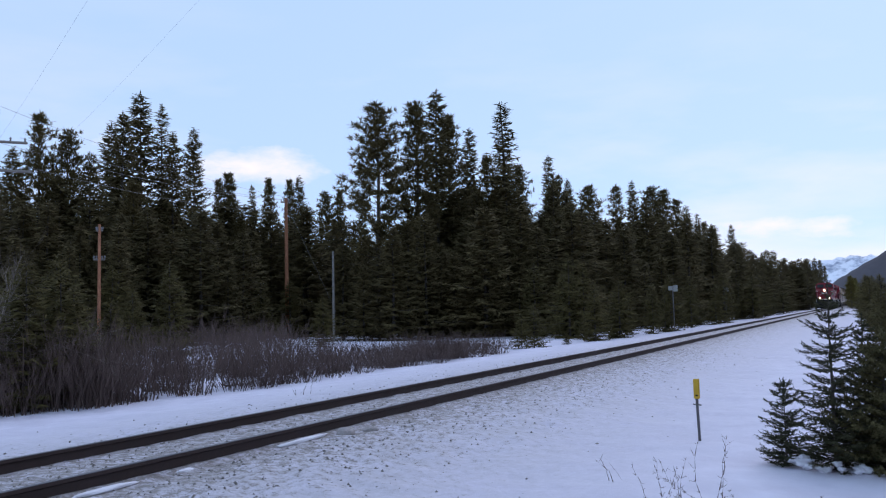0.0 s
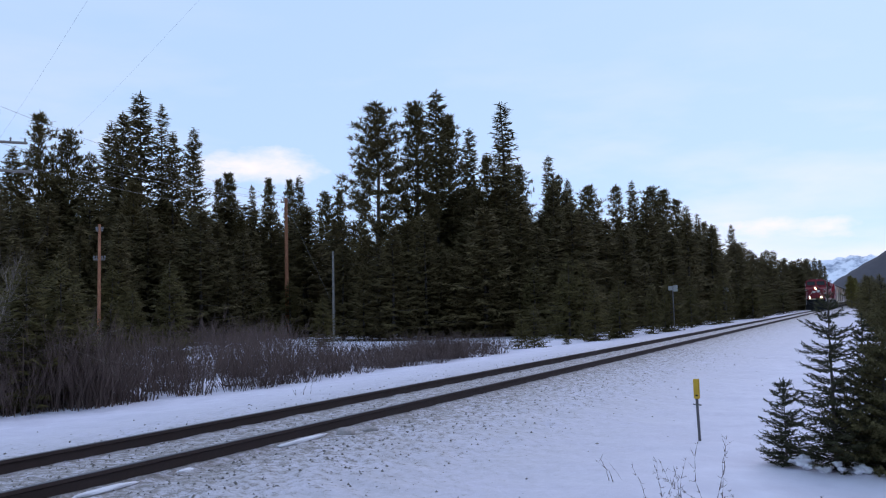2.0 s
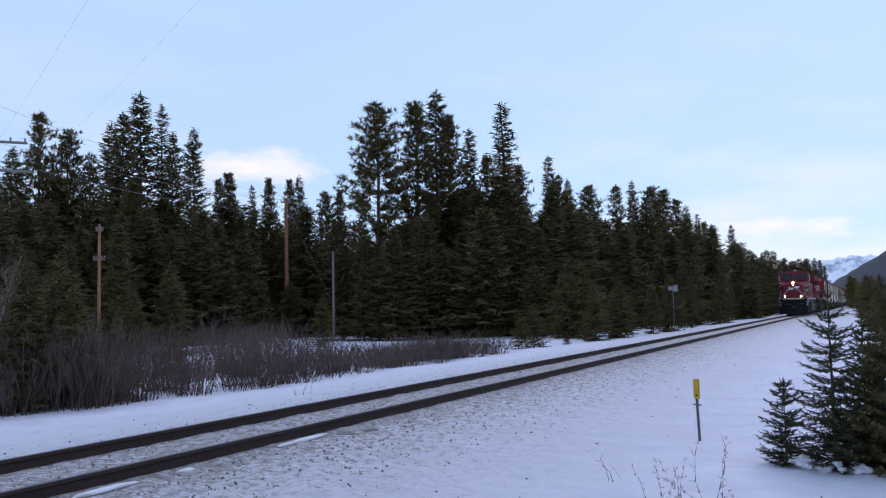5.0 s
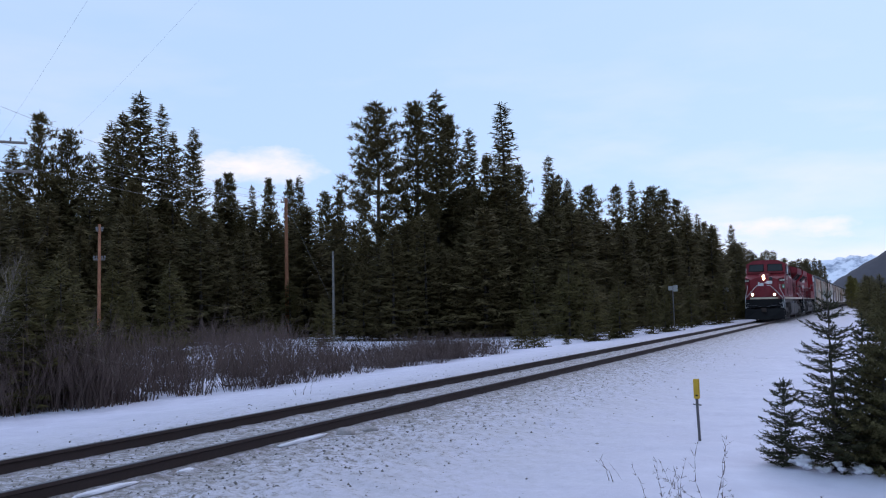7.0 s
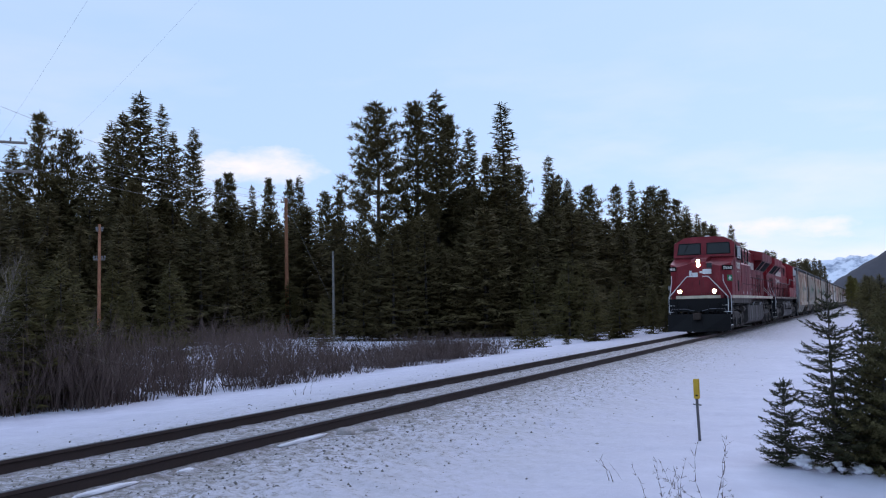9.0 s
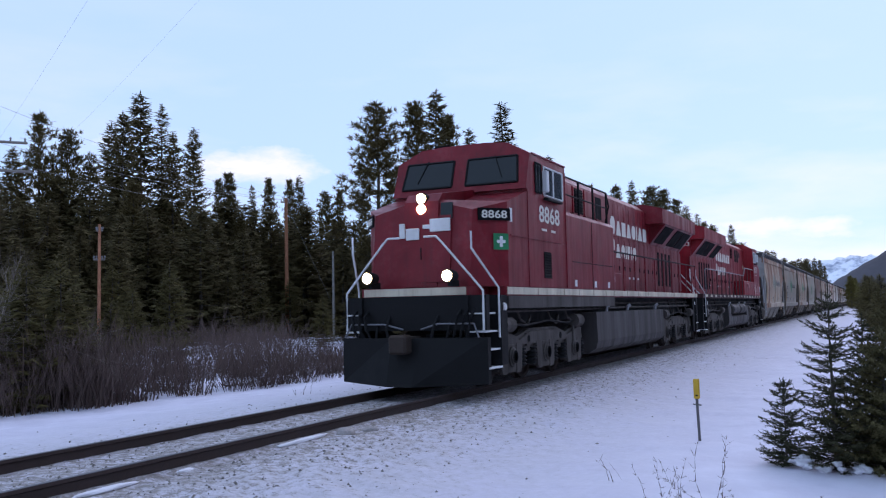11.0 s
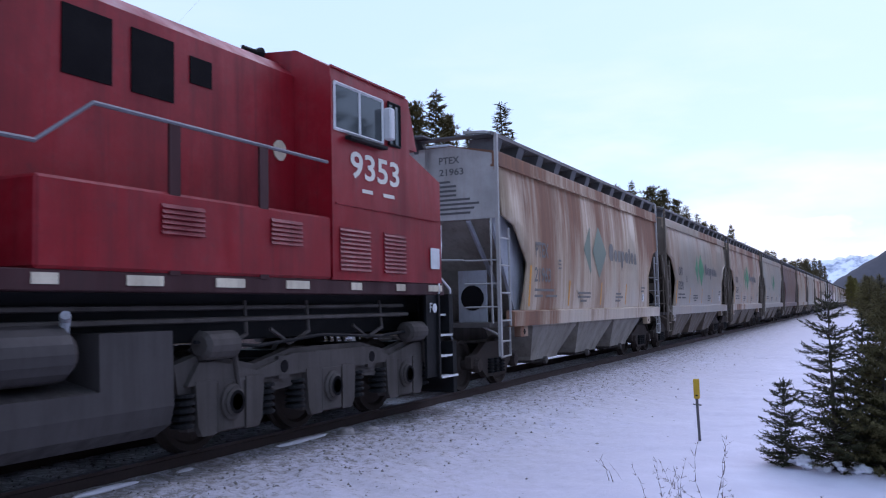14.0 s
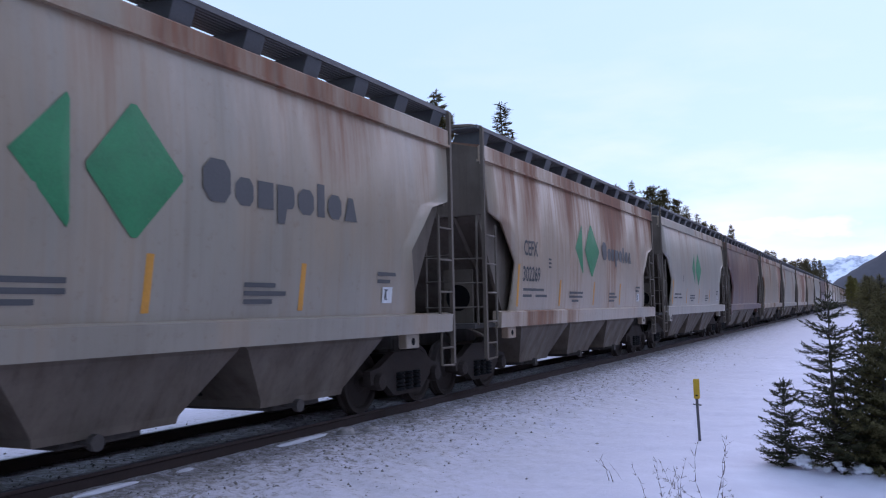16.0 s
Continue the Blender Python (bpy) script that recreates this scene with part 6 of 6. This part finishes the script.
def hopper_car(label):
    """A three-bay covered hopper with bowed sides, open end platforms, ladders and roof walks."""
    car = tagged(new("hopper_car"), label, "hopper car", "hopper cars of the train")

    def P(name, bm, mat, label=""):
        return part(name, bm, mat, car, label)

    # bowed side sheets, cut back at both ends
    zs = [1.40, 1.60, 1.85, 2.10, 2.34, 2.55, 2.80, 3.03, 3.10, 3.17, 3.40, 3.65, 3.90, 4.06]
    cut = lambda z: float(np.interp(z, [1.40, 1.47, 2.34, 3.03, 3.17, 4.06], [5.40, 5.38, 5.18, 5.86, 6.42, 6.55]))
    for s in (-1, 1):
        verts, faces = [], []
        nxs = 27
        for z in zs:
            c = cut(z)
            for i in range(nxs):
                x = -c + 2 * c * i / (nxs - 1)
                rib = 0.010 if i % 3 == 1 else 0.0
                verts.append((x, s * (side_v(z) + rib), z))
        n = len(verts)
        verts += [(x, v - s * 0.05, z) for x, v, z in verts]
        rows_n = len(zs)
        for j in range(rows_n - 1):
            for i in range(nxs - 1):
                q = (j * nxs + i, j * nxs + i + 1, (j + 1) * nxs + i + 1, (j + 1) * nxs + i)
                faces.append(q if s < 0 else q[::-1])
                q2 = tuple(k + n for k in q[::-1])
                faces.append(q2 if s < 0 else q2[::-1])
        rim = [(j * nxs, (j + 1) * nxs) for j in range(rows_n - 1)] + [(j * nxs + nxs - 1, (j + 1) * nxs + nxs - 1) for j in range(rows_n - 1)]
        for a, b in rim:
            faces.append((a, b, b + n, a + n))
        sh = new("side_sheet", mesh_of("side_sheet", verts, faces, [CARPAINT], True))
        sh.parent = car
        # top chord and side sill
        bm = nb()
        l, h = sorted((s * 1.42, s * 1.545))
        box(bm, -6.56, 6.56, l, h, 4.07, 4.34, 0.02)
        box(bm, -6.56, 6.56, min(s * 1.40, s * 1.57), max(s * 1.40, s * 1.57), 4.06, 4.10)
        P("top_chord", bm, CARPAINT)
        bm = nb()
        prism(bm, [(s * 1.40, 1.13), (s * 1.56, 1.13), (s * 1.58, 1.40), (s * 1.47, 1.43), (s * 1.40, 1.43)], -5.98, 6.52, "x")
        P("side_sill", bm, CARPAINT)
        # inner cheek that closes the notch
        for e in (-1, 1):
            bm = nb()
            a, b = sorted((s * 1.30, s * 1.36))
            prism(bm, [(e * 4.9, 1.42), (e * 5.45, 1.42), (e * 6.45, 3.05), (e * 6.45, 3.3), (e * 4.9, 3.3)], a, b, "y")
            P("end_cheek", bm, CAR_GREY)
        # jacking pad
        for x in (-5.3, 5.3):
            bm = nb()
            l, h = sorted((s * 1.36, s * 1.50))
            box(bm, x - 0.2, x + 0.2, l, h, 0.92, 1.13, 0.015)
            pad = P("jacking_pad", bm, CARPAINT)
            bm = nb()
            lathe(bm, [(0.055, s * 1.495), (0.055, s * 1.505)], (x, 0, 1.02), "y", 10)
            part("pad_hole", bm, VOID, pad)
        # roof walk with brackets
        bm = nb()
        box(bm, -6.75, 6.75, s * 1.50 - 0.012, s * 1.50 + 0.012, 4.60, 4.67)
        rw = P("roof_walk", bm, GALV, "dark steel grating roof walk")
        for k in range(8):
            bm = nb()
            y = s * (0.99 + 0.065 * k)
            box(bm, -6.74, 6.74, y - 0.025, y + 0.025, 4.625, 4.645)
            part("walk_slat", bm, GALV, rw)
        for k in range(12):
            x = -6.3 + 12.6 * k / 11
            bm = nb()
            prism(bm, [(s * 0.9, 4.40), (s * 1.40, 4.34), (s * 1.49, 4.60), (s * 0.95, 4.60)], x - 0.16, x + 0.16, "x")
            P("walk_bracket", bm, GALV)
    # roof with hatch coaming
    bm = nb()
    prism(bm, [(-1.44, 4.30), (-1.44, 4.36), (-0.6, 4.52), (0.6, 4.52), (1.44, 4.36), (1.44, 4.30)], -6.5, 6.5, "x")
    P("roof", bm, CARPAINT)
    bm = nb()
    box(bm, -6.0, 6.0, -0.32, 0.32, 4.52, 4.68, 0.03)
    P("hatch_cover", bm, CAR_GREY)
    # ends
    for e in (-1, 1):
        bm = nb()
        a, b = sorted((e * 6.48, e * 6.54))
        prism(bm, [(-1.46, 3.12), (-1.50, 3.5), (-1.46, 4.30), (-0.6, 4.50), (0.6, 4.50), (1.46, 4.30), (1.50, 3.5), (1.46, 3.12)], a, b, "x")
        P("end_panel", bm, END_GREY)
        bm = nb()
        box(bm, min(e * 6.52, e * 6.66), max(e * 6.52, e * 6.66), -0.12, 0.12, 1.15, 4.48, 0.01)
        P("centre_post", bm, END_GREY)
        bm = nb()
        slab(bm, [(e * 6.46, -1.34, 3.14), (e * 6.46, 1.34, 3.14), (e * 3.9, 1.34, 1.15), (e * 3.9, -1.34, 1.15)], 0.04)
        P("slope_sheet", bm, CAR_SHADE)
        bm = nb()
        box(bm, min(e * 4.2, e * 6.75), max(e * 4.2, e * 6.75), -0.35, 0.35, 0.85, 1.22)
        box(bm, min(e * 5.95, e * 6.9), max(e * 5.95, e * 6.9), -1.45, 1.45, 1.14, 1.22)
        P("end_platform", bm, GRIME)
        bm = nb()
        box(bm, min(e * 6.46, e * 6.74), max(e * 6.46, e * 6.74), -0.97, 0.97, 4.625, 4.655)
        prism(bm, [(e * 6.50, 4.45), (e * 6.54, 4.45), (e * 6.70, 4.626), (e * 6.50, 4.626)], -0.06, 0.06, "y")
        P("end_walk", bm, GALV)
        # shear panel with a round hole
        for y in (-0.71, 0.71):
            bm = nb()
            box(bm, min(e * 5.9, e * 5.95), max(e * 5.9, e * 5.95), y - 0.29, y + 0.29, 1.22, 2.2)
            pan = P("bulkhead", bm, CAR_GREY)
            bm = nb()
            lathe(bm, [(0.24, e * 5.955), (0.24, e * 5.962)], (0, y, 1.68), "x", 18)
            part("round_opening", bm, VOID, pan)
        for s in (-1, 1):
            bm = nb()
            tube(bm, [(e * 6.5, s * 0.9, 3.1), (e * 5.2, s * 0.9, 1.9)], 0.05, 5)
            P("brace", bm, CAR_GREY)
        # corner posts and ladders
        for s in (-1, 1):
            bm = nb()
            x = e * 6.60
            box(bm, x - 0.035, x + 0.035, s * 1.53 - 0.03, s * 1.53 + 0.03, 0.62, 4.64)
            tube(bm, [(x, s * 1.53, 4.64), (x, s * 1.3, 4.70), (x, s * 0.9, 4.72)], 0.035, 5)
            P("corner_post", bm, END_GREY)
            bm = nb()
            x2 = e * 6.12
            tube(bm, [(x2, s * 1.54, 2.95), (x2, s * 1.54, 1.15)], 0.024, 5)
            tube(bm, [(x2 + e * 0.05, s * 1.54, 1.13), (x2 + e * 0.05, s * 1.54, 0.62), (x, s * 1.54, 0.60)], 0.022, 5)
            for k in range(4):
                tube(bm, [(x, s * 1.54, 1.25 + 0.5 * k), (x2, s * 1.54, 1.25 + 0.5 * k)], 0.018, 5)
            tube(bm, [(x, s * 1.54, 0.88), (x2 + e * 0.05, s * 1.54, 0.88)], 0.018, 5)
            tube(bm, [(x, s * 1.5, 1.0), (e * 6.85, s * 1.2, 1.2)], 0.02, 4)
            P("ladder", bm, END_GREY)
            bm = nb()
            tube(bm, [(e * 6.75, s * 1.45, 1.2), (e * 6.75, s * 1.45, 2.9), (e * 6.6, s * 1.4, 3.1)] if s * e > 0 else [(e * 6.85, s * 0.95, 1.2), (e * 6.85, s * 0.95, 3.15)], 0.022, 5)
            tube(bm, [(e * 6.85, s * 0.95, 2.35), (e * 6.8, s * 0.3, 2.38)], 0.018, 4)
            for k in range(3):
                tube(bm, [(e * 6.82, s * 0.95, 1.5 + 0.42 * k), (e * 6.65, s * 1.5, 1.5 + 0.42 * k)], 0.016, 4)
            P("end_grab_iron", bm, END_GREY)
        bm = nb()
        box(bm, min(e * 6.7, e * 7.05), max(e * 6.7, e * 7.05), -0.11, 0.11, 0.76, 0.98, 0.02)
        box(bm, min(e * 7.05, e * 7.30), max(e * 7.05, e * 7.30), -0.18, 0.15, 0.70, 1.02, 0.04)
        P("coupler", bm, WHEEL)
        bm = nb()
        tube(bm, [(e * 6.8, 0.35, 0.9), (e * 7.0, 0.33, 0.65), (e * 7.25, 0.28, 0.42)], 0.03, 6)
        P("air_hose", bm, BLACKP)
    bm = nb()
    lathe(bm, [(0.02, -0.4), (0.16, -0.38), (0.16, 0.38), (0.02, 0.4)], (-6.2, 0.65, 1.45), "x", 14)
    P("brake_cylinder", bm, GRIME)
    bm = nb()
    lathe(bm, [(0.30, 7.0 - 0.42), (0.30, 7.0 - 0.40), (0.26, 7.0 - 0.40), (0.26, 7.0 - 0.42)], (0, 0.55, 2.6), "x", 16)
    P("brake_wheel", bm, GRIME)
    # black box added behind the bays, so the gaps between them look shaded
    bm = nb()
    box(bm, -4.19, 4.19, -0.32, 0.32, 0.52, 1.13)
    P("centre_sill", bm, BLACKP)
    # three discharge bays
    for c in (-3.1, 0.0, 3.1):
        bm = nb()
        loft(bm, [[(c - 1.52, -1.40, 1.14), (c + 1.52, -1.40, 1.14), (c + 1.52, 1.40, 1.14), (c - 1.52, 1.40, 1.14)],
                  [(c - 1.46, -1.40, 1.08), (c + 1.46, -1.40, 1.08), (c + 1.46, 1.40, 1.08), (c - 1.46, 1.40, 1.08)],
                  [(c - 0.88, -1.12, 0.46), (c + 0.88, -1.12, 0.46), (c + 0.88, 1.12, 0.46), (c - 0.88, 1.12, 0.46)],
                  [(c - 0.86, -1.10, 0.38), (c + 0.86, -1.10, 0.38), (c + 0.86, 1.10, 0.38), (c - 0.86, 1.10, 0.38)]])
        # bay colour holds dust and the shade below the sill
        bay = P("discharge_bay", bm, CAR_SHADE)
        bm = nb()
        box(bm, c - 0.5, c + 0.5, -1.0, 1.0, 0.30, 0.40, 0.02)
        tube(bm, [(c - 0.3, -1.25, 0.36), (c - 0.3, 1.25, 0.36)], 0.03, 6)
        lathe(bm, [(0.08, -1.27), (0.08, -1.2)], (c - 0.3, 0, 0.36), "y", 8)
        part("outlet_gate", bm, GRIME, bay)
    hopper_truck(car, -5.85)
    hopper_truck(car, 5.85)
    return car


def side_mark(car, what, x, z, h, w, mat, name):
    """Letters on the car's near side, laid on its bowed sheet."""
    text_mesh(what, h, w, lambda q, r: (x + q, -(side_v(z + r) + 0.013), z + r), mat, car, name)


def side_shape(car, pts, mat, name):
    """A flat painted shape on the bowed side sheet, cut into bands so that it follows the bow."""
    cx = sum(p[0] for p in pts) / len(pts)
    cz = sum(p[1] for p in pts) / len(pts)
    verts, faces = [], []
    rings = 5
    for j in range(rings + 1):
        f = j / rings
        for x, z in pts:
            xx, zz = cx + (x - cx) * f, cz + (z - cz) * f
            verts.append((xx, -(side_v(zz) + 0.013), zz))
    n = len(pts)
    for j in range(rings):
        for i in range(n):
            k = (i + 1) % n
            faces.append((j * n + i, j * n + k, (j + 1) * n + k, (j + 1) * n + i))
    o = new(name, mesh_of(name, verts, faces, [mat]))
    o.parent = car
    return o


def dress(car, mark, number, green, word, grey, bars=True):
    """Reporting mark, logo shapes and small print of one car."""
    if mark:
        side_mark(car, mark, -4.78, 2.48, 0.30, 0.78, grey, "reporting_mark")
        side_mark(car, number, -4.83, 1.98, 0.30, 0.98, grey, "car_number")
    if green:
        side_shape(car, [(-1.50, 2.80), (-0.93, 3.36), (-0.90, 3.30), (-0.90, 2.28), (-0.93, 2.22)], green, "logo_half_diamond")
        side_shape(car, [(-0.74, 2.80), (-0.22, 3.40), (-0.15, 3.40), (0.43, 2.82), (0.43, 2.76), (-0.15, 2.18), (-0.22, 2.18), (-0.74, 2.74)], green, "logo_diamond")
    if word:
        # the maker's word as plain letter-sized shapes
        x = 0.72
        for form, w, h0, h1 in (("round", 0.42, 2.62, 3.06), ("round", 0.30, 2.62, 2.92), ("slab", 0.28, 2.62, 2.92), ("flag", 0.32, 2.48, 2.92), ("round", 0.32, 2.62, 2.92), ("slab", 0.16, 2.62, 3.02), ("round", 0.30, 2.62, 2.92), ("wedge", 0.30, 2.62, 2.92)):
            side_shape(car, [(x + w * a, h0 + (h1 - h0) * b) for a, b in PLAIN_FORMS[form][::-1]], word, "letter_block")
            x += w + 0.075
    if bars:
        for x, z, w in ((-4.8, 1.80, 1.2), (-4.8, 1.68, 0.5), (-4.1, 1.68, 0.7), (-1.9, 1.76, 1.0), (-1.9, 1.67, 1.0), (-1.7, 1.58, 0.5), (1.4, 1.76, 0.55), (1.4, 1.67, 0.75), (1.4, 1.58, 0.5), (4.2, 1.95, 0.5), (4.2, 1.85, 0.35)):
            side_shape(car, [(x, z), (x, z + 0.05), (x + w, z + 0.05), (x + w, z)], grey, "small_print")
        for x in (-5.12, -2.62, -0.05, 2.4):
            side_shape(car, [(x, 1.5), (x + 0.03, 2.05 if abs(x) < 5 else 2.3), (x + 0.13, 2.05 if abs(x) < 5 else 2.3), (x + 0.10, 1.5)], ORANGE, "reflector_strip")
        side_shape(car, [(4.35, 1.58), (4.35, 1.80), (4.62, 1.80), (4.62, 1.58)], WHITE, "white_tag")
        side_shape(car, [(4.40, 1.62), (4.40, 1.77), (4.50, 1.77), (4.50, 1.62)], LETTER_DARK, "tag_print")
        for z in (2.28, 2.36, 2.44):
            side_shape(car, [(-3.35, z), (-3.35, z + 0.04), (-3.17, z + 0.04), (-3.17, z)], grey, "small_print")


def colour_car(car, rgb, rust):
    for o in (car, *car.children_recursive):
        o.color = (*rgb, rust)


loco_a = locomotive("8868", True, "red six-axle diesel locomotive leading, headlights lit")
loco_b = locomotive("9353", False, "red six-axle diesel locomotive running backwards behind the leader")
TRAIN = [(loco_a, 11.20, 0), (loco_b, 33.45, 180)]
master = hopper_car("weathered covered hopper car")
LOOKS = [("pale grey covered hopper car heavily streaked with rust", (0.60, 0.50, 0.375), 0.76),
         ("light grey covered hopper car with green diamond shapes", (0.335, 0.288, 0.228), 0.44),
         ("cream-grey covered hopper car with reddish rust streaks", (0.44, 0.36, 0.285), 0.62),
         ("off-white covered hopper car with a green diamond", (0.42, 0.365, 0.295), 0.36),
         ("brown-red covered hopper car, dull and dirty", (0.12, 0.052, 0.042), 0.35),
         ("beige covered hopper car with light rust", (0.38, 0.295, 0.21), 0.52)]
ORDER = [0, 1, 2, 3, 4, 5, 3, 2, 5, 3, 4, 2, 3, 5, 1, 3, 2, 5, 4, 3, 5, 2, 3, 1, 5, 3, 2, 4, 5, 3]
FIRST_CAR, PITCH = 52.36, 14.55
cars = []
base_sets = list(WHEELSETS)
for k in range(27):
    car = master if k == 0 else copy_thing(master, Matrix.Identity(4))
    cars.append(car)
    TRAIN.append((car, FIRST_CAR + PITCH * k, 0))
car_sets = [w for w in base_sets if w[0].parent.parent is master]
for k, car in enumerate(cars):
    text, rgb, rust = LOOKS[ORDER[k]]
    car["label"] = text
    colour_car(car, rgb, rust)
    if k:
        mine = [o for o in car.children_recursive if o.name.startswith("wheelset")]
        for o in mine:
            WHEELSETS.append((o, o.location.x, o.location.z, 0.457))
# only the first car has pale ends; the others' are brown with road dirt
END_BROWN = m_paint("dirty_brown_end_and_shaded_bay_paint", (0.155, 0.122, 0.095), 0.6, (0.07, 0.05, 0.038), 0.6)
# bays and slope sheets turn this brown too, dirt and shade in one colour
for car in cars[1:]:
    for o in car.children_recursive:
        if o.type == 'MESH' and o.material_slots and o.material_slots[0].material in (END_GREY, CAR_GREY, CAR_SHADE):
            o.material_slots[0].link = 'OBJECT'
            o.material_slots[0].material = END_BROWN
dress(cars[0], "PTEX", "21963", GREEN_FADED, LETTER_FADED, LETTER_FADED)
dress(cars[1], "CNPX", "150391", GREEN, LETTER_DARK, LETTER_DARK)
dress(cars[2], "CEFX", "302269", GREEN, LETTER_DARK, LETTER_DARK)
dress(cars[3], "", "", GREEN, None, LETTER_DARK)
# stencilled end of the first car: mark, number and rows of print too small to read
text_mesh("PTEX", 0.13, 0.42, lambda q, r: (-6.546, -0.35 - q, 4.18 + r), LETTER_DARK, cars[0], "reporting_mark")
text_mesh("21963", 0.13, 0.50, lambda q, r: (-6.546, -0.35 - q, 3.96 + r), LETTER_DARK, cars[0], "car_number")
for k, w in enumerate((0.22, 0.34, 0.34, 0.34, 0.62, 0.80, 0.70, 0.62)):
    bm = nb()
    box(bm, -6.548, -6.541, -0.35 - w, -0.35, 3.82 - 0.085 * k, 3.86 - 0.085 * k)
    part("small_print", bm, LETTER_DARK, cars[0])
bm = nb()
box(bm, -7.0, -6.72, -0.25, 0.40, 4.655, 4.685)
prism(bm, [(-6.99, 4.656), (-6.66, 4.40), (-6.62, 4.40), (-6.70, 4.656)], 0.02, 0.10, "y")
part("brake_step", bm, GALV, cars[0])


V, S0 = 14.874, 177.162


def motions():
    times = [0.0, 1 / 30] + [float(k) for k in range(1, 16)] + [16 - 1 / 30, 16.0]
    for thing, u, turn in TRAIN:
        walk(thing, [(t, pose(S0 - V * t + u, TRACK_Y, 0, 0, 0, turn)) for t in times])
    # wheels roll: the same speed over each radius
    for ob, x, z, r in WHEELSETS:
        sign = 1 if ob.parent.parent is loco_b else -1
        step = 1 / 30
        walk(ob, [(k * step, pose(x, 0, z, 0, math.degrees(sign * V * k * step / r), 0)) for k in range(481)])


motions()
